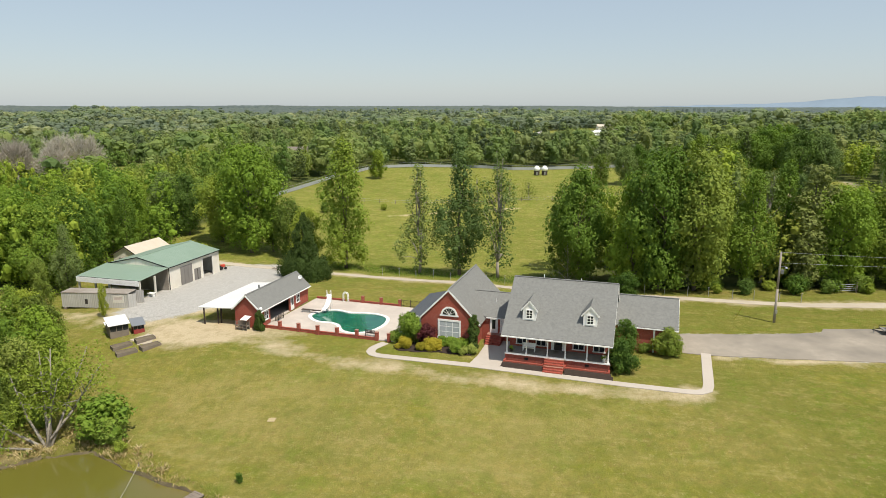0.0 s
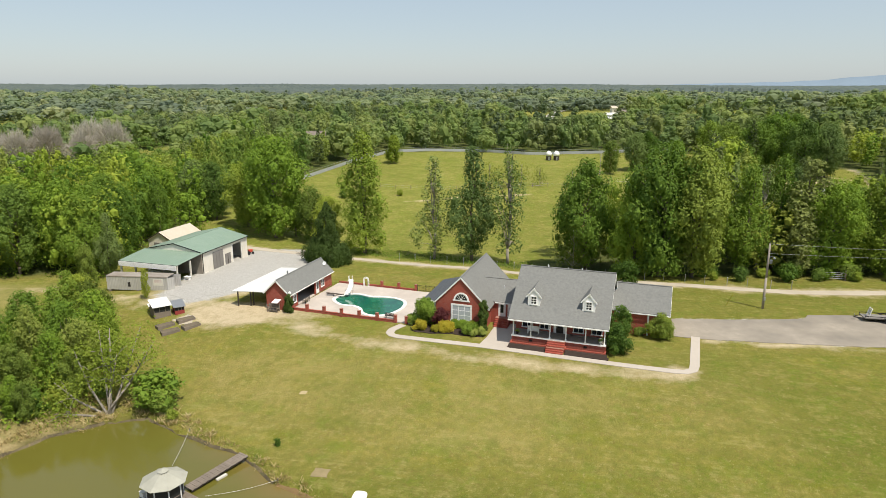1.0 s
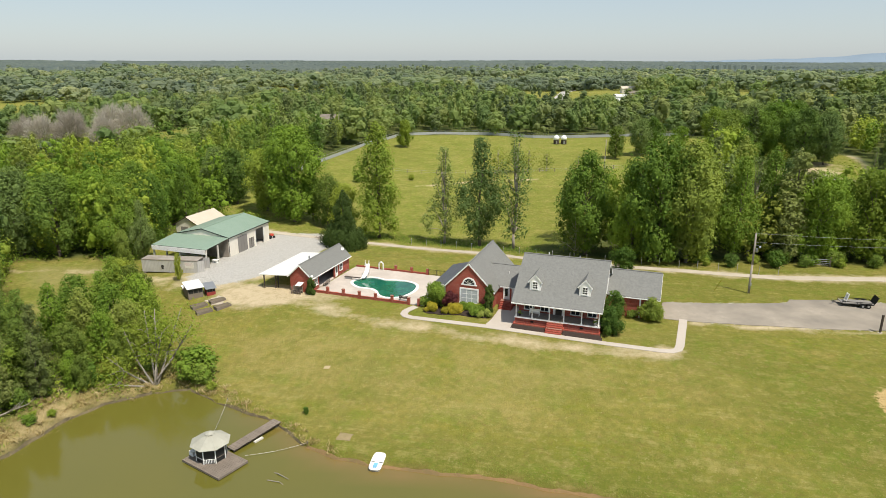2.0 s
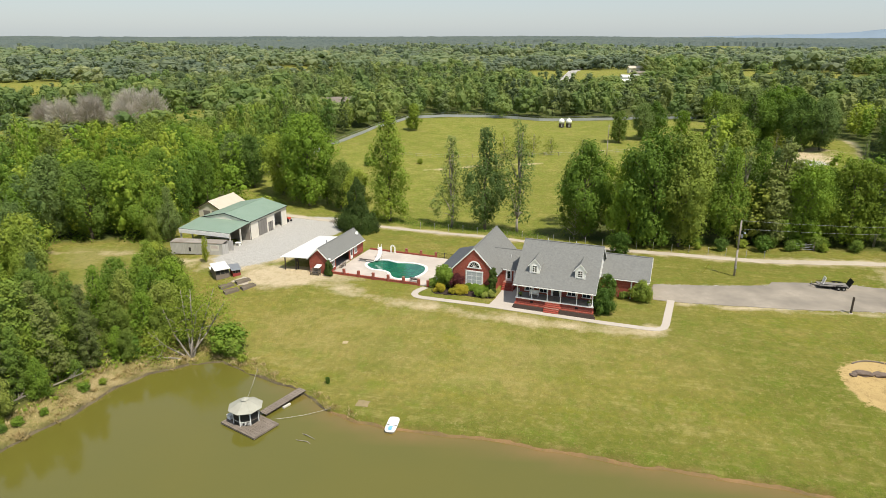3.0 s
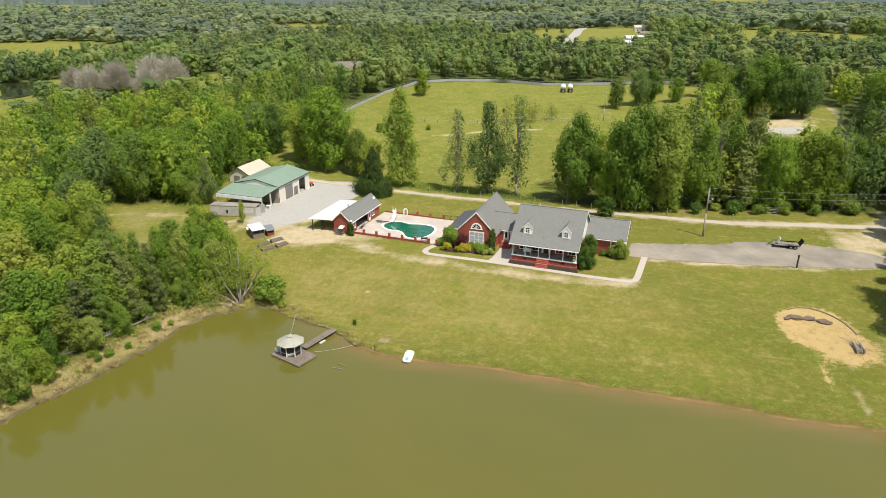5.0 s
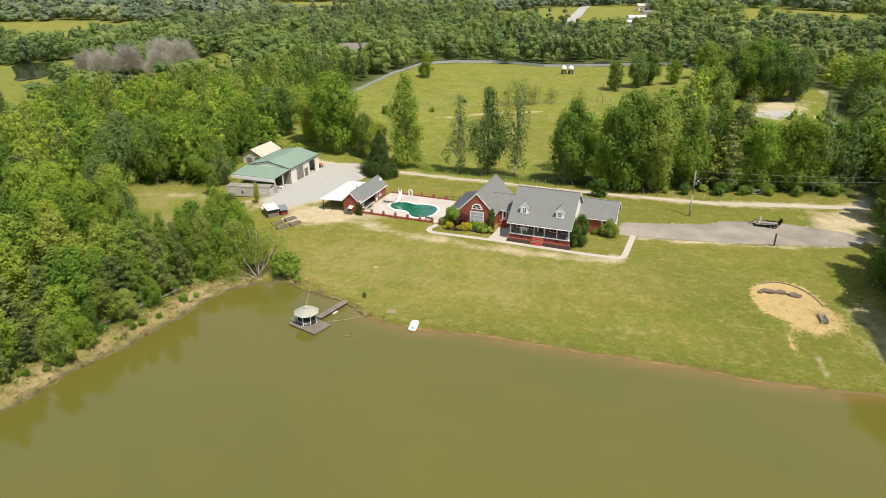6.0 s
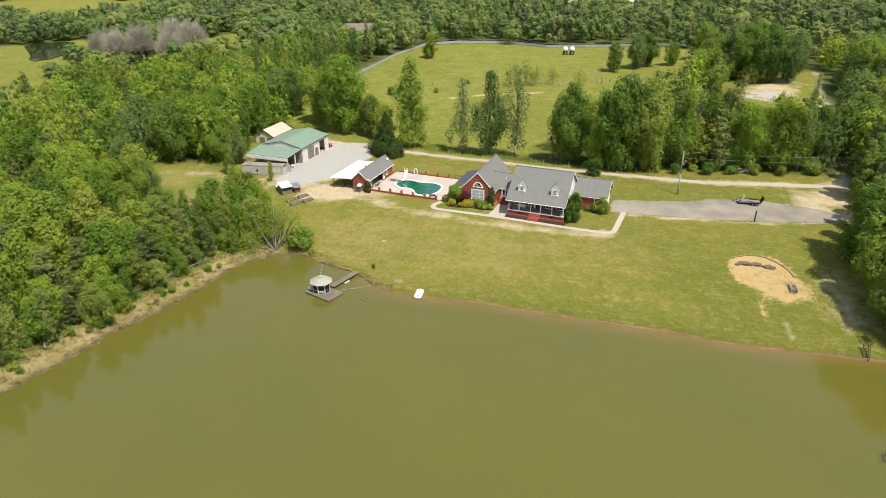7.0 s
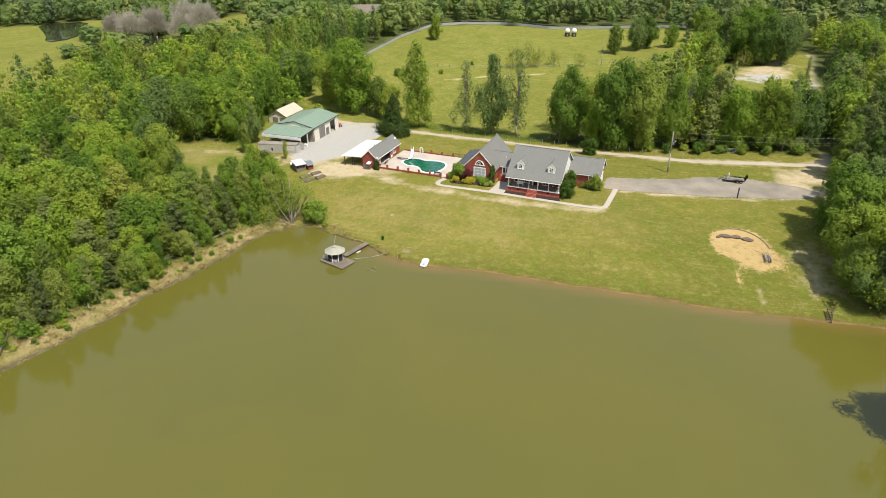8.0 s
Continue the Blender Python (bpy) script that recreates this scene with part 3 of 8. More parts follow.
GX, GY = spaced(-4900, 4900, -92, 126, 1.4, 1.06), spaced(-700, 4900, 26, 214, 1.4, 1.05)
XX, YY = np.meshgrid(GX, GY)
ZZ = ground_z(XX, YY)
me = bpy.data.meshes.new("ground")
nx, ny = len(GX), len(GY)
me.vertices.add(nx * ny)
me.vertices.foreach_set("co", np.stack([XX, YY, ZZ], -1).astype(np.float32).ravel())
idx = np.arange(nx * ny).reshape(ny, nx)
quads = np.stack([idx[:-1, :-1], idx[:-1, 1:], idx[1:, 1:], idx[1:, :-1]], -1).reshape(-1, 4)
me.loops.add(quads.size)
me.loops.foreach_set("vertex_index", quads.astype(np.int32).ravel())
me.polygons.add(len(quads))
me.polygons.foreach_set("loop_start", np.arange(0, quads.size, 4, dtype=np.int32))
me.update(calc_edges=True)
me.shade_smooth()
fx, fy = XX.ravel(), YY.ravel()
wob = wave(fx, fy, 3.1, 0.7)
rough = 0.3 * wave(fx, fy, 5.3, 0.8) + 0.2 * wave(fx, fy, 2.1, 1.4)
bare = 0.72 * np.clip(1 - line_dist(fx, fy, BARE_LANE) / (3.3 + 0.6 * wob), 0, 1)
sx_, sy_ = uv2xy(20.6, 0.6)
bare = np.maximum(bare, 0.95 * np.clip(1 - np.hypot((fx - sx_) / 2.6, (fy - sy_) / 1.6) * (1 + 0.6 * rough), 0, 1))
bare = np.maximum(bare, 1.7 * np.clip(1.2 - np.hypot((fx + 34.0) / 12.0, (fy - 88.0) / 5.6) * (1 + 0.4 * rough), 0, 1))
bare = np.maximum(bare, 0.8 * np.clip(1 - np.maximum(poly_dist(fx, fy, np.array([(-44.5, 92), (-36, 98), (-32, 122), (-37, 132), (-45.0, 131), (-49.2, 111.5), (-50.5, 98)], float)), 0) / 3.0, 0, 1))
bare = np.maximum(bare, 1.2 * np.clip(1 - np.hypot((fx - 25.5) / 5.0, (fy - 69.3) / 1.7), 0, 1))
bare = np.maximum(bare, 1.25 * np.clip(1 - np.hypot((fx - 77) / 12, (fy - 91) / 10) * (1 + 0.6 * rough), 0, 1))
bare = np.maximum(bare, 0.72 * np.clip(1 - np.hypot((fx - 63.5) / 6.5, (fy - 46) / 15) * (1 + 0.6 * rough), 0, 1))
bare = np.maximum(bare, 0.9 * np.clip(1 - line_dist(fx, fy, ROAD) / 4.0, 0, 1))
bare = np.maximum(bare, 0.95 * np.clip(1 - line_dist(fx, fy, [(33, 79), (45.6, 77.5), (55, 76.8), (65, 77.1), (75, 77.6)]) / 1.3, 0, 1))
bare = np.maximum(bare, 1.3 * np.clip(1 - np.hypot((fx - 100) / 14, (fy - 187) / 15) * (1 + rough), 0, 1))
bare = np.maximum(bare, 1.3 * np.clip(1 - line_dist(fx, fy, FARM_TRACK) / 3.6, 0, 1))
pit_d = poly_dist(fx, fy, np.array(SANDPIT, float))
sandy = np.clip(0.86 - (pit_d + 0.4 * rough) / (1.5 + 2.2 * smooth(52, 47, fy) + 2.6 * smooth(56, 59, fx) * smooth(56, 50, fy)), 0, 1)
sandy = np.maximum(sandy, 0.45 * np.clip(1.3 - line_dist(fx, fy, [(51.6, 50), (50.2, 47.5), (49.4, 45.6), (49.6, 43.5)]) / 1.1, 0, 1))
bare = np.maximum(bare, 1.1 * np.clip(1 - np.hypot((fx - 78) / 8, (fy - 82) / 6) * (1 + rough), 0, 1))
bare = np.maximum(bare, 0.62 * np.clip(1 - line_dist(fx, fy, [(53.5, 47), (52.6, 42.5), (52.4, 38.5)]) / 1.3, 0, 1))
gravelly = np.maximum(1.2 * np.clip(1 - np.hypot((fx - 97) / 10.5, (fy - 180) / 9) * (1 + rough), 0, 1), 0.75 * np.clip(1 - line_dist(fx, fy, FARM_TRACK) / 2.6, 0, 1))
yard_d, drive_d = poly_dist(fx, fy, np.array(GRAVEL_YARD, float)), poly_dist(fx, fy, np.array(DRIVE, float))
gravelly = np.maximum(gravelly, np.clip(1.15 - np.maximum(yard_d, 0) / (3.6 + 2 * rough), 0, 1))
gravelly = np.maximum(gravelly, np.clip(0.56 - np.maximum(drive_d, 0) / (1.6 + 1.2 * rough), 0, 1))
bare = np.maximum(bare, 0.9 * np.clip(1 - np.hypot((fx + 51) / 5, (fy - 97) / 10), 0, 1))
bare = np.maximum(bare, 0.85 * np.clip(1 - np.hypot((fx + 57) / 5, (fy - 97) / 5) * (1 + rough), 0, 1))
bare = np.maximum(bare, 0.7 * np.clip(1 - line_dist(fx, fy, [(-90, 102), (-82, 104), (-70, 103), (-62, 98)]) / 2.2, 0, 1))
bare = np.maximum(bare, 0.7 * np.clip(1 - line_dist(fx, fy, [(-20, 190), (0, 198), (20, 200)]) / 2, 0, 1))
sd = shore_dist(fx, fy)
west_bank = smooth(-40, -46, fx) * smooth(68, 58, fy) * smooth(5.6, 3.2, sd) * (0.55 + 0.45 * smooth(-0.5, 0.5, wave(fx, fy, 3.2, 1.9)))
mud = smooth(0.75, 0.2, sd) * (0.55 * smooth(-18, -6, fx))
wet = smooth(0.9, 0.25, sd) * smooth(-30, -44, fx)
lush = smooth(9, 1.5, sd) * smooth(-25, 0, fx) + 0.4 * smooth(0.1, 0.9, wave(fx, fy, 24, 0.9)) * smooth(112, 126, fy) * smooth(330, 230, fy)
lush = np.maximum(lush, 0.7 * smooth(18, 30, fx) * smooth(74, 84, fy) * smooth(112, 106, fy) * smooth(-1.2, 0.4, wave(fx, fy, 11, 0.8)))
lush = np.maximum(lush, 0.95 * smooth(8, 36, fx) * smooth(84, 66, fy) * smooth(-0.6, 0.7, wave(fx, fy, 13, 0.4)))
lush = np.maximum(lush, 0.7 * np.clip(1 - np.hypot((fx + 13) / 3, (fy - 60) / 1.6), 0, 1))
meadow = np.maximum(smooth(114, 124, fy) * (1 - 0.55 * smooth(310, 380, fy)), smooth(1.5, -2, poly_dist(fx, fy, CLEARING)))
west_bank = np.maximum(west_bank, 0.35 * smooth(0.5, -4, poly_dist(fx, fy, CLEARING)) * smooth(-0.4, 0.6, wave(fx, fy, 4.5, 0.3)))
# wood floor: litter with the trees' shade darkened into its tone, weaker far off
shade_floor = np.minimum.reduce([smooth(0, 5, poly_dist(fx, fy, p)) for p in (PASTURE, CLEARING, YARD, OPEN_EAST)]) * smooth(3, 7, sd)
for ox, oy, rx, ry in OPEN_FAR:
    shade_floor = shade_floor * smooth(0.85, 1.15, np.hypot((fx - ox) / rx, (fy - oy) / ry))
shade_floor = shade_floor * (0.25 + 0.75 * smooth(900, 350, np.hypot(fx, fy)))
parched = smooth(46, 10, fx) * smooth(-44, -30, fx) * smooth(52, 60, fy) * smooth(80, 72, fy) * smooth(1.5, 3.5, sd) * (0.62 + 0.38 * smooth(-0.6, 0.6, wave(fx, fy, 8.5, 0.9)))
parched = np.maximum(parched, 0.3 * smooth(-0.3, 0.9, wave(fx, fy, 17, 2.1)) * smooth(20, 35, fx) * smooth(70, 60, fy) * smooth(4, 9, sd))
for key, val in (("bare", bare), ("parched", parched), ("straw", west_bank), ("mud", mud), ("lush", lush), ("shaded_litter", shade_floor), ("gravelly", gravelly), ("wet", wet), ("meadow", meadow), ("sandy", sandy)):
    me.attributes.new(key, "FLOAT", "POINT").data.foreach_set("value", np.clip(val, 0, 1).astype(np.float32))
m, ns, ls, b = node_mat("grass_ground", 0.95)
b.inputs["Specular IOR Level"].default_value = 0.1
v = coords(ns, ls)


def attr(name):
    a = ns.new("ShaderNodeAttribute")
    a.attribute_name = name
    return a.outputs["Fac"]


big = noise_fac(ns, ls, v, 0.035, 4, 0.6, 0.40, 0.60)
mid = noise_fac(ns, ls, v, 0.16, 6, 0.72, 0.40, 0.62)
blot = noise_fac(ns, ls, v, 0.55, 5, 0.75, 0.48, 0.62)
clump = noise_fac(ns, ls, v, 1.3, 4, 0.8, 0.44, 0.60)
fine = noise_fac(ns, ls, v, 2.6, 5, 0.8, 0.40, 0.60)
mow = noise_fac(ns, ls, coords(ns, ls, 1.0, "Object", (0.05, 1.0, 1), radians(10)), 0.75, 4, 0.7, 0.42, 0.58)
c = mix(ns, ls, big, (0.198, 0.208, 0.023), (0.292, 0.250, 0.044))
c = mix(ns, ls, maths(ns, ls, "MULTIPLY", mid, 0.66), c, (0.325, 0.268, 0.074))
c = mix(ns, ls, maths(ns, ls, "MULTIPLY", mow, 0.34), c, (0.140, 0.182, 0.022))
swathe = noise_fac(ns, ls, coords(ns, ls, 1.0, "Object", (0.14, 1.0, 1), radians(10)), 0.22, 5, 0.7, 0.44, 0.58)
patch = noise_fac(ns, ls, v, 0.085, 6, 0.75, 0.50, 0.64)
c = mix(ns, ls, maths(ns, ls, "MULTIPLY", swathe, 0.60), c, (0.325, 0.250, 0.080))
c = mix(ns, ls, maths(ns, ls, "MULTIPLY", patch, 0.62), c, (0.120, 0.150, 0.018))
c = mix(ns, ls, maths(ns, ls, "MULTIPLY", attr("meadow"), 0.7), c, mix(ns, ls, patch, mix(ns, ls, mid, (0.205, 0.270, 0.034), (0.320, 0.320, 0.080)), (0.150, 0.215, 0.022)))
c = mix(ns, ls, maths(ns, ls, "MULTIPLY", attr("lush"), 0.88), c, mix(ns, ls, mid, (0.116, 0.152, 0.016), (0.164, 0.170, 0.027)))
c = mix(ns, ls, maths(ns, ls, "MULTIPLY", blot, 0.36), c, (0.370, 0.315, 0.095))
tuft = noise_fac(ns, ls, v, 0.24, 6, 0.7, 0.51, 0.60)
worn = noise_fac(ns, ls, coords(ns, ls, 1.0, "Object", (0.6, 1.0, 1), radians(10)), 0.3, 7, 0.78, 0.55, 0.64)
c = mix(ns, ls, maths(ns, ls, "MULTIPLY", tuft, 0.55), c, (0.150, 0.222, 0.020))
c = mix(ns, ls, maths(ns, ls, "MULTIPLY", worn, 0.60), c, (0.400, 0.310, 0.125))
mottle = noise_fac(ns, ls, v, 0.38, 8, 0.85, 0.47, 0.57)
fleck = noise_fac(ns, ls, v, 1.7, 6, 0.85, 0.55, 0.64)
c = mix(ns, ls, maths(ns, ls, "MULTIPLY", mottle, 0.34), c, (0.130, 0.150, 0.022))
c = mix(ns, ls, maths(ns, ls, "MULTIPLY", fleck, 0.5), c, (0.480, 0.400, 0.190))
speck = noise_fac(ns, ls, v, 0.9, 6, 0.85, 0.53, 0.62)
c = mix(ns, ls, maths(ns, ls, "MULTIPLY", speck, 0.55), c, (0.180, 0.125, 0.042))
c = mix(ns, ls, maths(ns, ls, "MULTIPLY", clump, 0.48), c, (0.095, 0.125, 0.018))
c = mix(ns, ls, maths(ns, ls, "MULTIPLY", fine, 0.26), c, (0.350, 0.320, 0.075))
vfine = noise_fac(ns, ls, v, 6.5, 3, 0.7, 0.38, 0.62)
c = mix(ns, ls, maths(ns, ls, "MULTIPLY", vfine, 0.22), c, (0.085, 0.115, 0.016))
stripe = noise_fac(ns, ls, coords(ns, ls, 1.0, "Object", (0.025, 1.0, 1), radians(10)), 1.5, 3, 0.6, 0.50, 0.60)
c = mix(ns, ls, maths(ns, ls, "MULTIPLY", maths(ns, ls, "MULTIPLY", stripe, blot), 0.30), c, (0.400, 0.345, 0.135))
c = mix(ns, ls, maths(ns, ls, "MULTIPLY", maths(ns, ls, "MULTIPLY", attr("parched"), 0.75), maths(ns, ls, "ADD", 0.08, maths(ns, ls, "MULTIPLY", mid, 0.42))), c, (0.400, 0.325, 0.125))
dry = ns.new("ShaderNodeMapRange")
dry.inputs["From Min"].default_value, dry.inputs["From Max"].default_value = 0.26, 0.86
ls.new(maths(ns, ls, "ADD", attr("bare"), maths(ns, ls, "MULTIPLY", maths(ns, ls, "SUBTRACT", mid, 0.55), 0.45)), dry.inputs[0])
c = mix(ns, ls, dry.outputs[0], c, mix(ns, ls, maths(ns, ls, "ADD", maths(ns, ls, "MULTIPLY", blot, 0.7), maths(ns, ls, "MULTIPLY", fine, 0.25)), (0.60, 0.50, 0.33), (0.46, 0.37, 0.22)))
stony = ns.new("ShaderNodeMapRange")
stony.inputs["From Min"].default_value, stony.inputs["From Max"].default_value = 0.35, 0.65
ls.new(maths(ns, ls, "ADD", attr("gravelly"), maths(ns, ls, "MULTIPLY", maths(ns, ls, "SUBTRACT", blot, 0.5), 0.3)), stony.inputs[0])
c = mix(ns, ls, stony.outputs[0], c, mix(ns, ls, fine, (0.54, 0.525, 0.495), (0.43, 0.415, 0.385)))
grit = ns.new("ShaderNodeMapRange")
grit.inputs["From Min"].default_value, grit.inputs["From Max"].default_value = 0.36, 0.66
ls.new(maths(ns, ls, "ADD", attr("sandy"), maths(ns, ls, "MULTIPLY", maths(ns, ls, "SUBTRACT", maths(ns, ls, "ADD", maths(ns, ls, "MULTIPLY", clump, 0.6), maths(ns, ls, "MULTIPLY", speck, 0.6)), 0.55), -0.42)), grit.inputs[0])
c = mix(ns, ls, grit.outputs[0], c, mix(ns, ls, speck, mix(ns, ls, maths(ns, ls, "MULTIPLY", blot, 0.7), (0.55, 0.405, 0.185), (0.45, 0.325, 0.145)), (0.39, 0.28, 0.125)))
c = mix(ns, ls, attr("straw"), c, mix(ns, ls, blot, (0.42, 0.335, 0.17), (0.22, 0.21, 0.07)))
c = mix(ns, ls, maths(ns, ls, "MULTIPLY", attr("wet"), 0.85), c, (0.085, 0.075, 0.035))
c = mix(ns, ls, attr("mud"), c, (0.20, 0.115, 0.055))
c = mix(ns, ls, attr("shaded_litter"), c, mix(ns, ls, mid, (0.060, 0.085, 0.022), (0.120, 0.130, 0.040)))
ls.new(c, b.inputs["Base Color"])
bump(ns, ls, b, maths(ns, ls, "ADD", fine, maths(ns, ls, "MULTIPLY", vfine, 0.6)), 0.7, 0.12)
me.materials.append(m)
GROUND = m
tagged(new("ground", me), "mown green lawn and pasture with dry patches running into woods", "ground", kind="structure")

# pond surface, with silt near the banks
px_, py_ = np.arange(-110, 100, 2.0), np.arange(-100, 70, 2.0)
XX, YY = np.meshgrid(px_, py_)
me = bpy.data.meshes.new("water")
nx, ny = len(px_), len(py_)
me.vertices.add(nx * ny)
me.vertices.foreach_set("co", np.stack([XX, YY, np.full(XX.shape, WATER)], -1).astype(np.float32).ravel())
idx = np.arange(nx * ny).reshape(ny, nx)
quads = np.stack([idx[:-1, :-1], idx[:-1, 1:], idx[1:, 1:], idx[1:, :-1]], -1).reshape(-1, 4)
cx, cy = XX.ravel()[quads].mean(1), YY.ravel()[quads].mean(1)
quads = quads[shore_dist(cx, cy) < 3.5]
me.loops.add(quads.size)
me.loops.foreach_set("vertex_index", quads.astype(np.int32).ravel())
me.polygons.add(len(quads))
me.polygons.foreach_set("loop_start", np.arange(0, quads.size, 4, dtype=np.int32))
me.update(calc_edges=True)
sd = shore_dist(XX.ravel(), YY.ravel())
me.attributes.new("shallow", "FLOAT", "POINT").data.foreach_set("value", (smooth(-3.2, -0.2, sd) * smooth(-35, -15, XX.ravel())).astype(np.float32))
me.materials.append(POND)
tagged(new("water", me), "murky olive-green pond water, nearly still", "pond", kind="structure")

# bare clay and roots at the water's edge
def shore_line(line, step):
    """Points at even steps along a shore and the direction away from the water."""
    out = []
    for (x0, y0), (x1, y1) in zip(line, line[1:]):
        n_ = max(1, int(math.hypot(x1 - x0, y1 - y0) / step))
        e = unit(np.array([y0 - y1, x1 - x0]))
        out += [(x0 + (x1 - x0) * i / n_, y0 + (y1 - y0) * i / n_, e[0], e[1]) for i in range(n_)]
    return np.array(out)


def shore_edge(line, low, high, material, label):
    p = shore_line(line, 0.4)
    for k in (2, 3):
        p[:, k] = np.convolve(np.pad(p[:, k], 6, mode="edge"), np.ones(13) / 13, "valid")
    lo, hi = np.full(len(p), -4.0), np.full(len(p), 4.0)
    for _ in range(22):
        mid_ = (lo + hi) / 2
        wet_ = shore_dist(p[:, 0] + p[:, 2] * mid_, p[:, 1] + p[:, 3] * mid_) < 0
        lo, hi = np.where(wet_, mid_, lo), np.where(wet_, hi, mid_)
    rows_, wob_ = [], 0.09 * wave(p[:, 0], p[:, 1], 1.9, 0.3) + 0.08 * wave(p[:, 0], p[:, 1], 0.8, 1.3) + 0.06 * wave(p[:, 0], p[:, 1], 0.33, 2.3)
    for off, up_ in ((low, -0.16), (low * 0.3, 0.04), (high * 0.35, 0.10), (high * 0.8, 0.10), (high, -0.08)):
        o_ = lo + off + (wob_ if off > 0 else 0)
        x_, y_ = p[:, 0] + p[:, 2] * o_, p[:, 1] + p[:, 3] * o_
        rows_.append(np.stack([x_, y_, np.maximum(ground_z(x_, y_), WATER - 0.15) + up_], -1))
    g_ = np.stack(rows_, 1)
    n_, k_ = g_.shape[:2]
    s_ = Shape()
    s_.add(g_.reshape(-1, 3).tolist(), [(i * k_ + j, (i + 1) * k_ + j, (i + 1) * k_ + j + 1, i * k_ + j + 1) for i in range(n_ - 1) for j in range(k_ - 1)])
    tagged(part("bank_edge", s_, material, None, flat=False), label, "bank", kind="structure")


CLAY = plain("orange_clay", (0.27, 0.165, 0.072), (0.13, 0.105, 0.045), 0.85, 0, 0.35, 2.6, 0.9, 0.5)
MUDDY = plain("dark_mud", (0.090, 0.072, 0.042), (0.19, 0.155, 0.085), 0.85, 0, 0.5, 2.4, 0.9, 0.6)
shore_edge(NORTH_SHORE[5:], -0.35, 0.24, CLAY, "thin edge of bare orange clay between lawn and pond")
shore_edge(NORTH_SHORE[1:6], -0.3, 0.16, MUDDY, "dark undercut mud edge of the pond")
shore_edge(WEST_SHORE[1:] + NORTH_SHORE[:2], -0.35, 0.22, MUDDY, "dark undercut mud edge of the pond")

# paved and worn surfaces
H2 = uv2xy
ground_sheet("road", strip(ROAD, 2.35), ROADDIRT, "pale dirt lane running behind the house", "road", 2.0, 0.05, 0.12)
ground_sheet("driveway", DRIVE, ASPHALT, "worn grey asphalt driveway beside the house", "driveway", 2.0, 0.06, 0.07)
yard = ground_sheet("gravel_yard", GRAVEL_YARD, GROUND, "pale grey gravel yard between the barn and the pool house", "gravel yard", 2.0, 0.025, 0.6, 0.02)
yard.data.attributes.new("gravelly", "FLOAT", "POINT").data.foreach_set("value", np.ones(len(yard.data.vertices), np.float32))
WALK_FRONT = [H2(-16.2, 2.3), H2(-16.6, 1.2), H2(-16.95, 0.0), H2(-16.8, -1.1), H2(-16.2, -1.8), H2(-15.2, -2.05), H2(-12, -1.9), H2(-3.4, -1.5), H2(5, -1.6), H2(14, -1.7), H2(20.6, -1.55), H2(22.0, -1.3), H2(22.8, -0.5), H2(23.05, 1.0), H2(23.45, 11.0)]
ground_sheet("pavement", strip(WALK_FRONT, 1.15), CONCRETE, "pale concrete footpath curving round the house front", "path", 1.0, 0.07)
ground_sheet("patio", [H2(-3.9, -1.0), H2(0.1, -1.0), H2(0.1, 7.9), H2(-3.6, 7.9), H2(-3.6, 1.6)], CONCRETE, "pale concrete patio at the side steps", "patio", 1.0, 0.075)
# flat dark strips on either side of the porch steps
ground_sheet("mulch_strip", [H2(-0.2, -0.92), H2(4.7, -0.95), H2(4.7, -0.2), H2(-0.1, -0.2)], MULCH, "dark strip before the brick planter", "flower bed", 1.0, 0.09, 0.05)
ground_sheet("mulch_strip", [H2(7.3, -0.98), H2(12.8, -1.0), H2(12.8, -0.2), H2(7.3, -0.2)], MULCH, "dark strip before the brick planter", "flower bed", 1.0, 0.09, 0.05)
# dark wedges rising against the planter face
for u0, u1 in ((-0.1, 4.7), (7.3, 12.6)):
    mound = part("mulch_mound", Shape().prism([(-0.9, 0.0), (-0.215, 0.0), (-0.215, 0.44), (-0.45, 0.34)], u0, u1, Matrix(((0, 1, 0, 0), (1, 0, 0, 0), (0, 0, 1, 0), (0, 0, 0, 1)))), MULCH, None)
    mound.matrix_world = HOUSE
    tagged(mound, "dark band sloping up against the brick planter", "flower bed", kind="structure")
ground_sheet("flower_bed", [H2(-14.6, 1.6), H2(-13.5, 0.4), H2(-9, 0.9), H2(-4.4, 1.5), H2(-4.2, 5.0), H2(-12.4, 5.0), H2(-15.3, 4.3)], MULCH, "dark mulch bed in front of the gable wall", "flower bed", 1.0, 0.08, 0.15)
pit = ground_sheet("sand_pit", [(52.8 + 0.84 * (x - 52.8), 55.4 + 0.84 * (y - 55.4)) for x, y in SANDPIT], GROUND, "round pit of yellow sand cut in the lawn", "sand pit", 1.0, 0.014, 0.3, 0.01)
pit.data.attributes.new("sandy", "FLOAT", "POINT").data.foreach_set("value", np.ones(len(pit.data.vertices), np.float32))
ground_sheet("far_pond", [(-268, 313), (-250, 318), (-240, 312), (-216, 270), (-214, 252), (-219, 246), (-226, 252), (-232, 262), (-243, 276), (-256, 292), (-264, 302)], FARPOND, "dark pond at the edge of a far field", "pond", 4.0, 0.45, 0.0, 0.9)


# ---- pool and its deck ----
POOL = [(-30.4, 9.4), (-29.8, 11.4), (-28.2, 12.2), (-25.9, 11.7), (-24.0, 12.1), (-21.9, 12.2), (-20.1, 11.2), (-19.5, 8.7), (-20.1, 6.1), (-21.6, 4.8), (-23.3, 5.1), (-24.7, 6.9), (-26.4, 7.7), (-28.6, 7.7)]


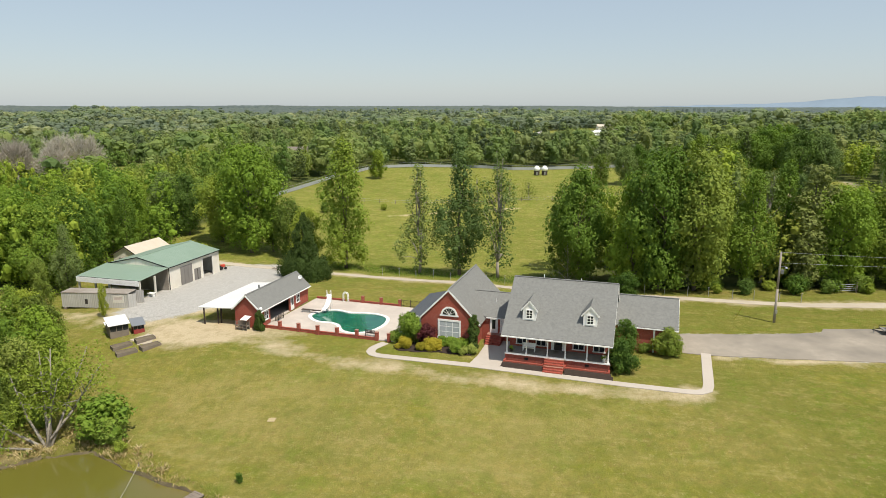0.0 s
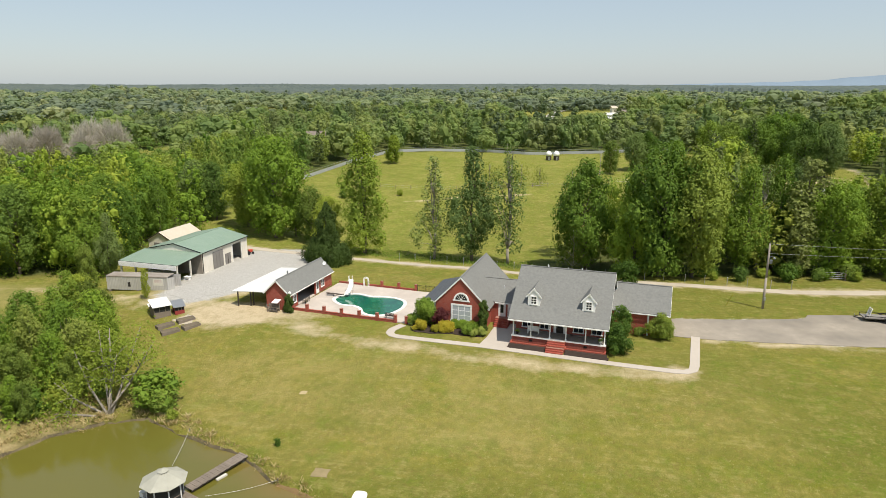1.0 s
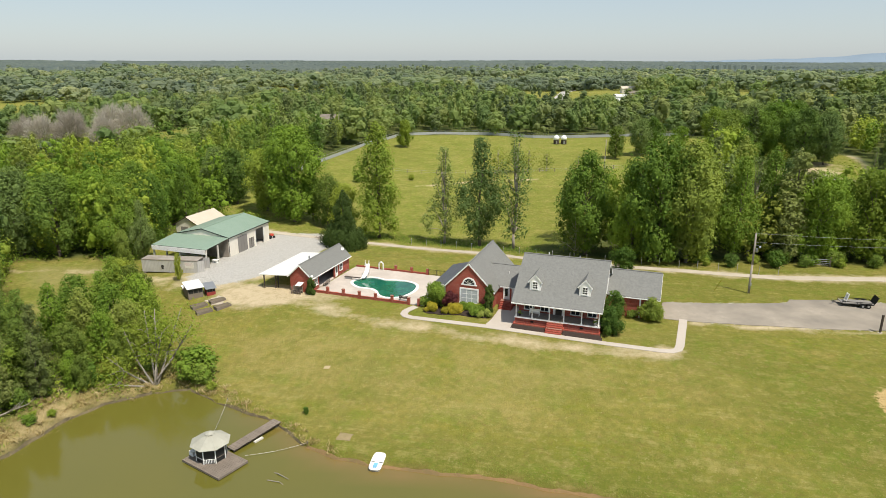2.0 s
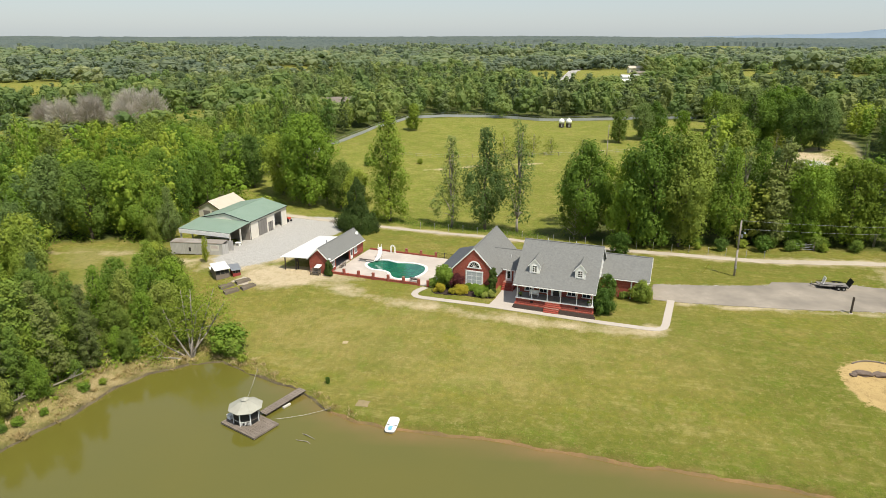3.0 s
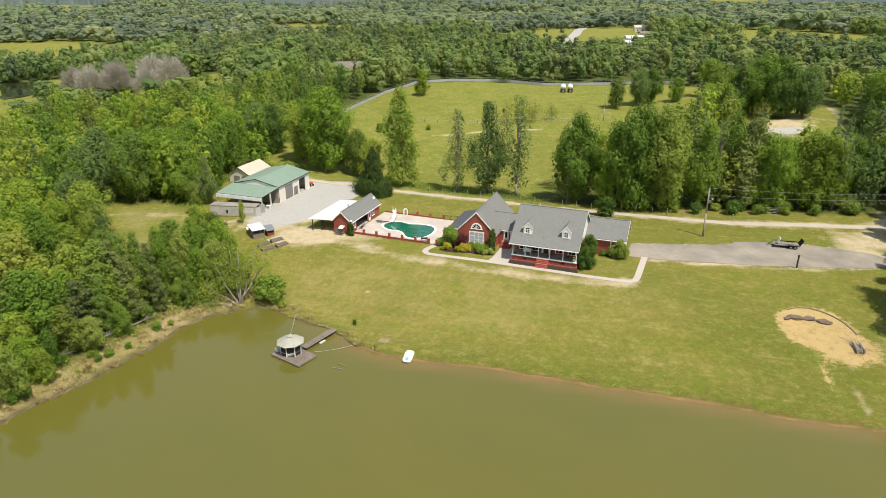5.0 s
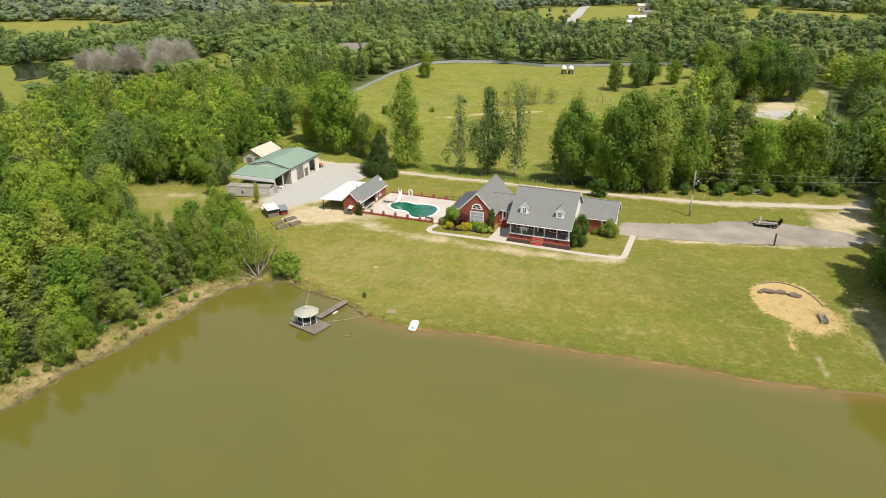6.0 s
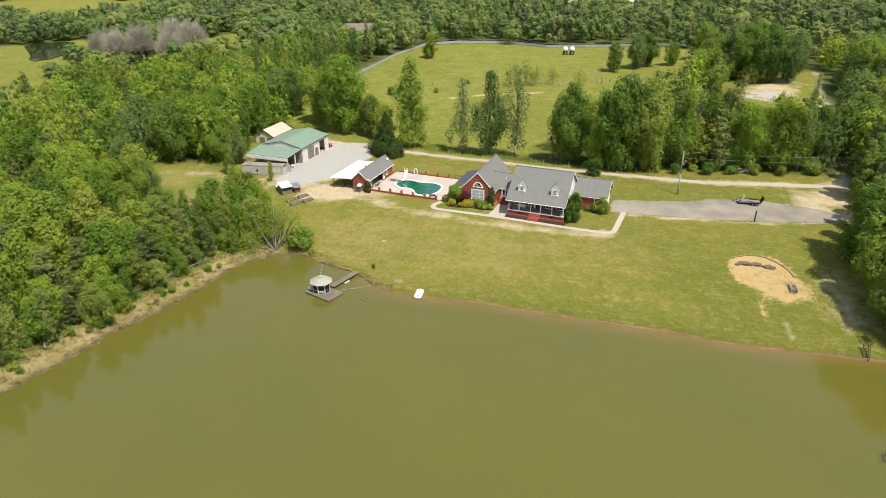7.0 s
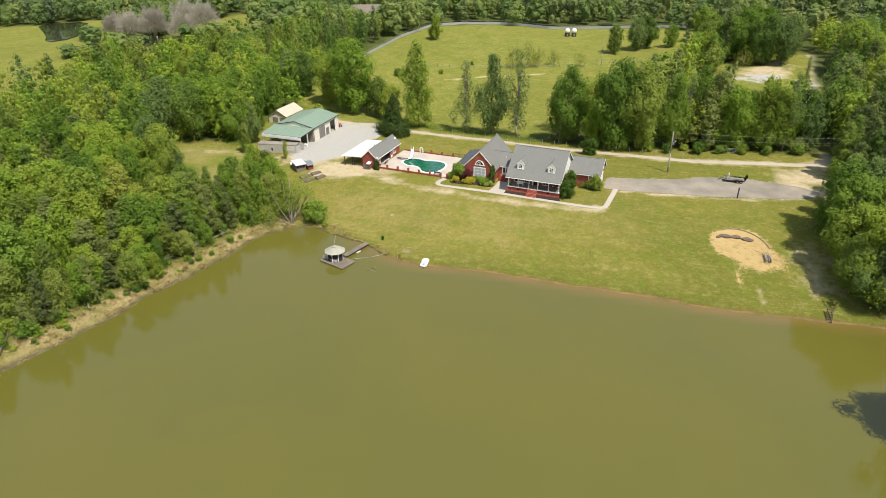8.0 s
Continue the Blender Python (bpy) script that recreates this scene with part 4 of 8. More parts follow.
def pool_outline(grow):
    """Two joined rounds, a wide one and a narrow one."""
    n, pts = len(POOL), []
    for i in range(n):
        p0, p1, p2, p3 = (Vector(POOL[(i + k) % n]) for k in (-1, 0, 1, 2))
        for j in range(5):
            t = j / 5
            pts.append(0.5 * (2 * p1 + (p2 - p0) * t + (2 * p0 - 5 * p1 + 4 * p2 - p3) * t * t + (3 * p1 - p0 - 3 * p2 + p3) * t ** 3))
    out = []
    for i, p in enumerate(pts):
        e = (pts[(i + 1) % len(pts)] - pts[i - 1]).normalized()
        out.append((p.x - e.y * grow, p.y + e.x * grow))
    return out


def ring(shape, inner, outer, z0, z1):
    n = len(inner)
    p = [(*q, z) for z in (z0, z1) for q in inner] + [(*q, z) for z in (z0, z1) for q in outer]
    f = []
    for i in range(n):
        j = (i + 1) % n
        f += [(n + i, n + j, 3 * n + j, 3 * n + i), (i, j, 2 * n + j, 2 * n + i), (i, j, n + j, n + i), (2 * n + i, 2 * n + j, 3 * n + j, 3 * n + i)]
    return shape.add(p, f)


pool = thing("swimming_pool", HOUSE, "kidney-shaped swimming pool with green water and a white rim", "swimming pool")
s = Shape()
o = pool_outline(0.33)
s.add([(*q, 0.06) for q in o], [tuple(range(len(o)))])
part("water_surface", s, POOLWATER, pool, "still dark green pool water")
part("coping", ring(Shape(), pool_outline(0.3), pool_outline(0.82), -0.1, 0.17), COPING, pool, "white rounded rim")
s = Shape()
deck_out = [(-34.7, 2.9), (-17.2, 2.9), (-15.4, 2.9), (-14.8, 6), (-12.6, 6.5), (-12.6, 17.3), (-34.3, 17.3)]
# the deck is a ring round the pool: each outer side is joined to the rim
outer = []
for q in pool_outline(0.5):
    cu, cv = -24.6, 9.2
    d = Vector((q[0] - cu, q[1] - cv)).normalized()
    best = 1e9
    for (x0, y0), (x1, y1) in zip(deck_out, deck_out[1:] + deck_out[:1]):
        e = Vector((x1 - x0, y1 - y0))
        den = d.x * e.y - d.y * e.x
        if abs(den) > 1e-9:
            k = ((x0 - cu) * e.y - (y0 - cv) * e.x) / den
            w = ((x0 - cu) * d.y - (y0 - cv) * d.x) / den
            if k > 0 and -1e-6 <= w <= 1 + 1e-6:
                best = min(best, k)
    outer.append((cu + best * d.x, cv + best * d.y))
ring(s, pool_outline(0.5), outer, -0.1, 0.13)
deck_ob = part("pool_deck", s, DECK, None)
deck_ob.matrix_world = HOUSE
tagged(deck_ob, "pale pinkish concrete deck round the pool", "pool deck", kind="structure")


# ---- the house ----
house = thing("house", HOUSE, "red brick farmhouse with grey shingle roofs, dormers and front porch", "house")


def roof_pair(name, u0, u1, ridge_v, ridge_z, front_v, front_z, back_v, back_z, parent, mat=SHINGLE, thick=0.16):
    """Two slopes with a ridge along u."""
    s = Shape()
    s.slab((u0, front_v, front_z), (u1, front_v, front_z), (u1, ridge_v, ridge_z), (u0, ridge_v, ridge_z), thick)
    s.slab((u0, ridge_v, ridge_z), (u1, ridge_v, ridge_z), (u1, back_v, back_z), (u0, back_v, back_z), thick)
    r = part(name, s, mat, parent)
    part("ridge_cap", Shape().box(u0, u1, ridge_v - 0.13, ridge_v + 0.13, ridge_z - 0.05, ridge_z + 0.035), mat, r)
    return r


def window(parent, u, v, z, w, h, cols=2, rows=2, mat=GLASS, t=0.11, axis="front"):
    """A white frame with bars and panes, standing proud of a wall that faces -v (front) or +u (side)."""
    m = Matrix.Translation((u, v, z)) @ (Matrix.Rotation(radians(90), 4, "Z") if axis == "side" else Matrix())
    s = Shape()
    for a in ((-w / 2 - t, -w / 2, 0, h), (w / 2, w / 2 + t, 0, h)):
        s.box(a[0], a[1], -0.07, 0.02, a[2] - t, a[3] + t, m)
    s.box(-w / 2, w / 2, -0.07, 0.02, h, h + t, m).box(-w / 2 - t - 0.06, w / 2 + t + 0.06, -0.12, 0.02, -t, 0, m)
    win = part("window", s, WHITE, parent)
    for i in range(cols):
        for j in range(rows):
            part("pane", Shape().box(-w / 2 + w * i / cols + 0.02, -w / 2 + w * (i + 1) / cols - 0.02, -0.02, 0.0, h * j / rows + 0.02, h * (j + 1) / rows - 0.02, m), mat, win)
    for i in range(1, cols):
        part("glazing_bar", Shape().box(-w / 2 + w * i / cols - 0.035, -w / 2 + w * i / cols + 0.035, -0.045, 0.0, 0, h, m), WHITE, win)
    for j in range(1, rows):
        part("glazing_bar", Shape().box(-w / 2, w / 2, -0.04, 0.0, h * j / rows - 0.035, h * j / rows + 0.035, m), WHITE, win)
    return win


# main block: u 0.1 to 12.2
EZ, RZ, RV = 3.75, 9.05, 7.6
s = Shape()
s.prism([(3.0, 0.0), (15.0, 0.0), (15.0, 3.9), (RV, RZ - 0.3), (3.0, 5.6)], 0.15, 12.15, Matrix(((0, 1, 0, 0), (1, 0, 0, 0), (0, 0, 1, 0), (0, 0, 0, 1))))
part("wall", s, BRICK, house, "red brick wall")
roof_pair("roof", -0.35, 12.6, RV, RZ, -0.05, EZ, 15.3, EZ, house)
for u in (-0.36, 12.56):
    part("barge_board", Shape().slab((u, -0.05, EZ - 0.05), (u + 0.05, -0.05, EZ - 0.05), (u + 0.05, RV, RZ - 0.05), (u, RV, RZ - 0.05), 0.22), WHITE, house, "white barge board")
    part("barge_board", Shape().slab((u, RV, RZ - 0.05), (u + 0.05, RV, RZ - 0.05), (u + 0.05, 15.3, EZ - 0.05), (u, 15.3, EZ - 0.05), 0.22), WHITE, house, "white barge board")
part("gutter", Shape().box(-0.35, 12.6, -0.17, -0.05, EZ - 0.2, EZ - 0.06), WHITE, house, "white gutter")
# upper side wall of the main block, white siding
part("gable_siding", Shape().prism([(3.0, 3.3), (15.0, 3.3), (15.0, 3.9), (RV, RZ - 0.3), (3.0, 5.6)], 12.16, 12.2, Matrix(((0, 1, 0, 0), (1, 0, 0, 0), (0, 0, 1, 0), (0, 0, 0, 1)))), WHITE, house, "white siding in the gable")
# porch
part("porch_floor", Shape().box(0.1, 12.3, 0.55, 3.0, 1.2, 1.4), GREYWOOD, house, "grey boarded porch floor")
part("porch_edge", Shape().box(0.05, 12.35, 0.45, 0.55, 1.22, 1.42), WHITE, house, "white edge board")
part("foundation", Shape().box(0.1, 12.3, 0.6, 3.0, 0, 1.2), BRICK, house)
for u0, u1 in ((0.0, 4.85), (7.15, 12.4)):
    pl = part("planter", Shape().box(u0, u1, -0.2, 0.0, 0, 0.62).box(u0, u0 + 0.2, 0.0, 0.6, 0, 0.62).box(u1 - 0.2, u1, 0.0, 0.6, 0, 0.62), BRICK, house, "low brick planter wall", 0.015)
    part("soil", Shape().box(u0 + 0.2, u1 - 0.2, 0.0, 0.6, 0, 0.3), MULCH, pl, "dark soil")
for u in (2.65, 9.75):
    part("foundation_vent", Shape().box(u - 0.22, u + 0.22, 0.56, 0.6, 0.68, 0.95), IRON, house, "dark metal vent")
for i in range(6):
    part("step", Shape().box(4.85, 7.15, -1.15 + 0.29 * i, 0.6, 0.2 * i, 0.2 * (i + 1)), BRICK, house, bevel=0.012)
for u in (0.27, 2.62, 5.12, 7.2, 9.7, 12.1):
    po = part("porch_post", Shape().box(u - 0.07, u + 0.07, 0.62, 0.76, 1.4, 3.55), WHITE, house, bevel=0.01)
    part("capital", Shape().box(u - 0.11, u + 0.11, 0.58, 0.80, 3.4, 3.55), WHITE, po)
    part("base", Shape().box(u - 0.11, u + 0.11, 0.58, 0.80, 1.4, 1.55), WHITE, po)
part("porch_beam", Shape().box(0.1, 12.3, 0.6, 0.78, 3.55, 3.8), WHITE, house)
part("porch_ceiling", Shape().box(0.1, 12.3, 0.3, 3.0, 3.62, 3.68), WHITE, house)
window(house, 1.7, 2.98, 1.78, 1.3, 1.55, 2, 2)
window(house, 4.0, 2.98, 1.78, 1.1, 1.55, 2, 2)
window(house, 8.5, 2.98, 1.78, 1.2, 1.55, 2, 2)
window(house, 10.9, 2.98, 1.78, 1.2, 1.55, 2, 2)
d = part("front_door", Shape().box(5.6, 6.55, 2.93, 3.0, 1.4, 3.45), DARKWOOD, house, "dark front door with white surround")
part("door_surround", Shape().box(5.25, 5.6, 2.9, 3.0, 1.4, 3.5).box(6.55, 6.9, 2.9, 3.0, 1.4, 3.5).box(5.25, 6.9, 2.9, 3.0, 3.45, 3.6), WHITE, d)
part("door_glass", Shape().box(5.8, 6.35, 2.91, 2.93, 2.1, 3.2), GLASS, d)

# dormers
for uc in (2.62, 9.78):
    f0, zb, ze, za = 2.0, 5.05, 6.5, 7.55
    dm = part("dormer", Shape().prism([(uc - 0.8, zb), (uc + 0.8, zb), (uc + 0.8, ze), (uc, za), (uc - 0.8, ze)], f0, f0 + 4.2), WHITE, house, "white boarded dormer")
    s = Shape()
    for k in (-1, 1):
        s.slab((uc, f0 - 0.1, za + 0.13), (uc, f0 + 4.15, za + 0.13), (uc + k * 1.08, f0 + 2.3, ze - 0.1), (uc + k * 1.08, f0 - 0.1, ze - 0.1), 0.09)
    part("dormer_roof", s, SHINGLE, dm)
    s = Shape()
    for k in (-1, 1):
        s.slab((uc, f0 - 0.13, za + 0.10), (uc, f0 - 0.08, za + 0.10), (uc + k * 1.1, f0 - 0.08, ze - 0.13), (uc + k * 1.1, f0 - 0.13, ze - 0.13), 0.17)
    part("dormer_trim", s, WHITE, dm)
    window(house, uc, f0 - 0.01, zb + 0.38, 0.66, 0.98, 2, 3)
part("roof_vent", Shape().tube((3.4, RV + 0.3, RZ - 0.3), (3.4, RV + 0.3, RZ + 0.35), 0.06), WHITE, house, "white vent pipe")
part("roof_vent", Shape().tube((8.0, RV + 0.5, RZ - 0.4), (8.0, RV + 0.5, RZ + 0.15), 0.05), WHITE, house, "white vent pipe")

# gable wing: ridge along v
GC, GA, GE, G0, G1 = -8.35, 7.3, 2.95, 4.75, 18.8
part("wall", Shape().prism([(GC - 3.75, 0), (GC + 3.75, 0), (GC + 3.75, GE + 0.25), (GC, GA - 0.3), (GC - 3.75, GE + 0.25)], G0 + 0.07, G1 - 0.25), BRICK, house, "red brick gable wall")
s = Shape()
for k in (-1, 1):
    s.slab((GC, G0 - 0.05, GA), (GC, G1, GA), (GC + k * 4.3, G1, GE - 0.05), (GC + k * 4.3, G0 - 0.05, GE - 0.05), 0.16)
wr = part("roof", s, SHINGLE, house)
part("ridge_cap", Shape().box(GC - 0.13, GC + 0.13, G0 - 0.05, G1, GA - 0.06, GA + 0.03), SHINGLE, wr)
for k in (-1, 1):
    part("barge_board", Shape().slab((GC, G0 - 0.11, GA + 0.0), (GC, G0 - 0.05, GA + 0.0), (GC + k * 4.33, G0 - 0.05, GE - 0.08), (GC + k * 4.33, G0 - 0.11, GE - 0.08), 0.2), WHITE, house, "white barge board")
# low roof along the west side of the wing
part("side_roof", Shape().slab((-12.6, 5.6, 2.98), (-12.6, 18.6, 2.98), (-15.3, 17.9, 2.45), (-15.0, 7.0, 2.5), 0.1), DARKMETAL, house, "dark slate metal side roof")
for v in (7.4, 11, 14.5, 17.5):
    part("side_post", Shape().box(-14.85, -14.7, v - 0.07, v + 0.07, 0.1, 2.5), WHITE, house)
# large window and fan light in the gable
win = window(house, GC + 0.12, G0 + 0.06, 0.86, 2.62, 2.12, 3, 3, BLIND, 0.24)
s = Shape()
n = 14
arc = [(GC + 0.1 + 1.12 * math.cos(math.pi * i / n), 3.85 + 1.12 * math.sin(math.pi * i / n)) for i in range(n + 1)]
part("fan_light_surround", Shape().prism(arc, G0 - 0.03, G0 + 0.08).box(GC - 1.15, GC + 1.35, G0 - 0.05, G0 + 0.08, 3.68, 3.86), WHITE, house, "white arched surround")
arc2 = [(GC + 0.1 + 0.86 * math.cos(math.pi * i / n), 3.9 + 0.86 * math.sin(math.pi * i / n)) for i in range(n + 1)]
fl = part("fan_light", Shape().prism(arc2, G0 - 0.06, G0 - 0.02), GLASS, house, "half-round window")
s = Shape()
for i in range(1, 6):
    t = math.pi * i / 6
    c0 = Vector((GC + 0.1, G0 - 0.07, 3.9))
    s.tube(c0, c0 + Vector((0.86 * math.cos(t), 0, 0.86 * math.sin(t))), 0.025, sides=4)
part("glazing_bar", s, WHITE, fl)
part("satellite_dish", Shape().lathe([(0.02, 0), (0.2, 0.03), (0.36, 0.12), (0.35, 0.14), (0.02, 0.03)], 14, Matrix.Translation((GC - 4.35, G0 + 0.2, 2.95)) @ Matrix.Rotation(radians(70), 4, "X")), WHITE, house, "white dish on the eave")

# link between the gable wing and the main block
part("wall", Shape().box(-4.6, 0.15, 7.7, 14.6, 0, 3.1), BRICK, house, "red brick link wall")
roof_pair("roof", -8.3, -0.1, 11.6, 5.55, 7.55, 3.2, 15.4, 3.2, house)
part("gutter", Shape().box(-4.0, -0.3, 7.45, 7.55, 3.02, 3.14), WHITE, house)
dr = part("side_door", Shape().box(-3.5, -2.45, 7.63, 7.7, 1.05, 3.05), WHITE, house, "white side door with a glass pane")
part("door_glass", Shape().box(-3.2, -2.75, 7.61, 7.63, 1.6, 2.85), GLASS, dr)
window(house, -1.5, 7.68, 1.2, 1.0, 1.7, 1, 2, CURTAIN, 0.14)
for i in range(5):
    part("step", Shape().box(-3.75, -1.7, 5.6 + 0.3 * i, 7.7, 0.21 * i, 0.21 * (i + 1)), BRICK, house, bevel=0.012)
part("link_vent", Shape().tube((-3.2, 10.0, 4.3), (-3.2, 10.0, 5.0), 0.05), WHITE, house)

# right wing with the garage
part("wall", Shape().prism([(9.55, 0), (16.8, 0), (16.8, 3.1), (13.3, 5.9), (9.55, 3.1)], 12.1, 19.5, Matrix(((0, 1, 0, 0), (1, 0, 0, 0), (0, 0, 1, 0), (0, 0, 0, 1)))), BRICK, house, "red brick wing wall")
roof_pair("roof", 12.21, 19.95, 13.3, 6.2, 9.25, 3.25, 17.35, 3.25, house)
part("barge_board", Shape().slab((19.93, 9.25, 3.2), (19.98, 9.25, 3.2), (19.98, 13.3, 6.15), (19.93, 13.3, 6.15), 0.2), WHITE, house)
part("barge_board", Shape().slab((19.93, 13.3, 6.15), (19.98, 13.3, 6.15), (19.98, 17.35, 3.2), (19.93, 17.35, 3.2), 0.2), WHITE, house)
part("gable_siding", Shape().prism([(9.9, 3.1), (16.7, 3.1), (13.3, 5.85)], 19.5, 19.54, Matrix(((0, 1, 0, 0), (1, 0, 0, 0), (0, 0, 1, 0), (0, 0, 0, 1)))), WHITE, house, "white siding in the gable")
part("corner_post", Shape().box(17.0, 17.22, 9.42, 9.56, 0, 3.2), WHITE, house, "white corner post")
part("gutter", Shape().box(12.7, 19.95, 9.14, 9.25, 3.06, 3.18), WHITE, house)
part("garage_door", Shape().box(19.5, 19.56, 10.9, 15.6, 0.05, 2.4), WHITE, house, "white garage door")


def porch_bench(u, v, z):
    t = thing("porch_bench", HOUSE @ Matrix.Translation((u, v, z)), "white wooden bench on the porch", "bench")
    part("seat", Shape().box(-0.75, 0.75, -0.25, 0.25, 0.42, 0.47), WHITE, t)
    part("backrest", Shape().box(-0.75, 0.75, 0.22, 0.27, 0.47, 0.95), WHITE, t)
    for x in (-0.7, 0.7):
        part("armrest", Shape().box(x - 0.04, x + 0.04, -0.25, 0.25, 0.62, 0.67), WHITE, t)
        for y in (-0.22, 0.22):
            part("leg", Shape().box(x - 0.035, x + 0.035, y - 0.035, y + 0.035, 0, 0.62), WHITE, t)


porch_bench(2.75, 1.7, 1.4)


def flower_pot(m, label, r=0.22, h=0.35, col=DARKWOOD):
    t = thing("flower_pot", m, label, "flower pot")
    part("pot", Shape().lathe([(r * 0.7, 0), (r, h * 0.9), (r * 1.08, h), (r * 0.9, h), (r * 0.85, h * 0.8)], 12), col, t, flat=False)
    pts = RNG.normal(0, 0.15, (40, 3)) + np.array([0, 0, h + 0.15])
    me = loose_mesh("plant", leaves(pts, pts - np.array([0, 0, h]), 0.09), LEAF)
    o = new("plant", me)
    o.parent = t


flower_pot(HOUSE @ Matrix.Translation((0.75, 0.95, 1.4)), "dark pot with a plant on the porch")
flower_pot(HOUSE @ Matrix.Translation((11.6, 1.0, 1.4)), "white pot with flowers on the porch", col=WHITE)


# ---- pool house and carport ----
ph = thing("pool_house", HOUSE, "long red brick pool house with a grey shingle roof", "pool house")
PC, PA, PE, P0, P1 = -36.8, 4.75, 2.55, 2.2, 16.0
s = Shape()
s.prism([(PC - 1.95, -0.3), (PC + 1.95, -0.3), (PC + 1.95, PE + 0.05), (PC, PA - 0.25), (PC - 1.95, PE + 0.05)], P0, P0 + 0.2)
s.prism([(PC - 1.95, -0.3), (PC + 1.95, -0.3), (PC + 1.95, PE + 0.05), (PC, PA - 0.25), (PC - 1.95, PE + 0.05)], P1 - 0.4, P1 - 0.2)
s.box(PC - 1.95, PC - 1.75, P0 + 0.2, P1 - 0.4, -0.3, PE + 0.05)
s.box(PC + 1.75, PC + 1.95, P0 + 0.2, 4.9, -0.3, PE + 0.05).box(PC + 1.75, PC + 1.95, 10.2, P1 - 0.4, -0.3, PE + 0.05).box(PC + 1.75, PC + 1.95, 4.9, 10.2, 2.3, PE + 0.05)
part("wall", s, BRICK, ph, "red brick wall")
part("floor_slab", Shape().box(PC - 1.75, PC + 1.95, 2.4, 15.6, -0.3, 0.14), DECK, ph)
part("inner_wall", Shape().box(PC - 1.7, PC - 1.6, 2.5, 15.5, 0.14, 2.4), DARKIN, ph, "dark inside wall")
s = Shape()
for k in (-1, 1):
    s.slab((PC, P0 - 0.25, PA), (PC, P1, PA), (PC + k * 2.35, P1, PE), (PC + k * 2.35, P0 - 0.25, PE), 0.14)
pr = part("roof", s, SHINGLE, ph)
part("ridge_cap", Shape().box(PC - 0.12, PC + 0.12, P0 - 0.25, P1, PA - 0.06, PA + 0.03), SHINGLE, pr)
for k in (-1, 1):
    part("barge_board", Shape().slab((PC, P0 - 0.31, PA + 0.02), (PC, P0 - 0.25, PA + 0.02), (PC + k * 2.38, P0 - 0.25, PE), (PC + k * 2.38, P0 - 0.31, PE), 0.2), WHITE, ph)
part("gutter", Shape().box(PC + 2.35, PC + 2.45, P0 - 0.25, P1, PE - 0.14, PE - 0.02), WHITE, ph)
window(ph, PC + 1.96, 3.9, 0.9, 0.8, 1.1, 2, 2, GLASS, 0.1, "side")
window(ph, PC + 1.96, 12.6, 0.9, 0.9, 1.1, 2, 2, GLASS, 0.1, "side")
d = part("side_door", Shape().box(PC + 1.95, PC + 2.0, 10.5, 11.4, 0.14, 2.15), WHITE, ph, "white door")
part("door_glass", Shape().box(PC + 2.0, PC + 2.015, 10.65, 11.25, 0.9, 2.0), GLASS, d)
part("roof_vent", Shape().tube((PC - 0.7, 6.5, 3.9), (PC - 0.7, 6.5, 4.95), 0.12), STEEL, ph, "metal flue")
part("satellite_dish", Shape().lathe([(0.02, 0), (0.2, 0.03), (0.34, 0.12), (0.33, 0.14), (0.02, 0.03)], 14, Matrix.Translation((PC + 1.2, 15.0, 4.1)) @ Matrix.Rotation(radians(70), 4, "X")), WHITE, ph, "white dish")
part("lamp_globe", Shape().lathe([(0.03, -0.25), (0.2, -0.15), (0.26, 0), (0.2, 0.16), (0.03, 0.24)], 12, Matrix.Translation((PC + 2.3, 2.05, 2.95))), WHITE, ph, "round white lamp", flat=False)

cp = thing("carport", HOUSE, "lean-to carport with a white metal roof on timber posts", "carport")
part("roof", Shape().slab((PC - 2.2, 2.1, 2.62), (PC - 2.2, 15.8, 2.72), (-44.7, 15.9, 2.28), (-44.7, 2.0, 2.25), 0.08), WHITEROOF, cp)
part("fascia", Shape().box(-44.74, -44.68, 2.0, 15.9, 2.05, 2.28), WHITE, cp)
for u, v in ((-43.9, 2.2), (-41.9, 2.6), (-41.6, 2.9), (-44.2, 6.5), (-44.2, 11), (-44.2, 15.4)):
    x, y = uv2xy(u, v)
    part("post", Shape().box(u - 0.08, u + 0.08, v - 0.08, v + 0.08, gz(x, y) - 0.1, 2.24), DARKWOOD, cp)


# ---- pool furniture and fence ----
def pillar(u, v, label="square red brick pillar of the pool fence"):
    t = thing("fence_pillar", HOUSE @ Matrix.Translation((u, v, 0)), label, "pillar", "pillars of the pool fence")
    part("shaft", Shape().box(-0.2, 0.2, -0.2, 0.2, -0.1, 1.12), BRICK, t)
    part("cap", Shape().box(-0.24, 0.24, -0.24, 0.24, 1.12, 1.2), BRICK, t, bevel=0.02)


FRONT_POSTS = [-32.1 + 2.9 * i for i in range(6)]
BACK_POSTS = [-26.2, -23.1, -20.0]
for u in FRONT_POSTS + [-15.9]:
    pillar(u, 2.85)
for u in BACK_POSTS:
    pillar(u, 17.45)


def low_wall(u0, u1, v):
    t = thing("fence_wall", HOUSE @ Matrix.Translation((0, v, 0)), "low red brick wall between pillars of the pool fence", "wall", "walls of the pool fence")
    part("base_wall", Shape().box(u0, u1, -0.1, 0.1, -0.1, 0.36), BRICK, t)
    part("coping", Shape().box(u0, u1, -0.13, 0.13, 0.36, 0.42), BRICK, t)


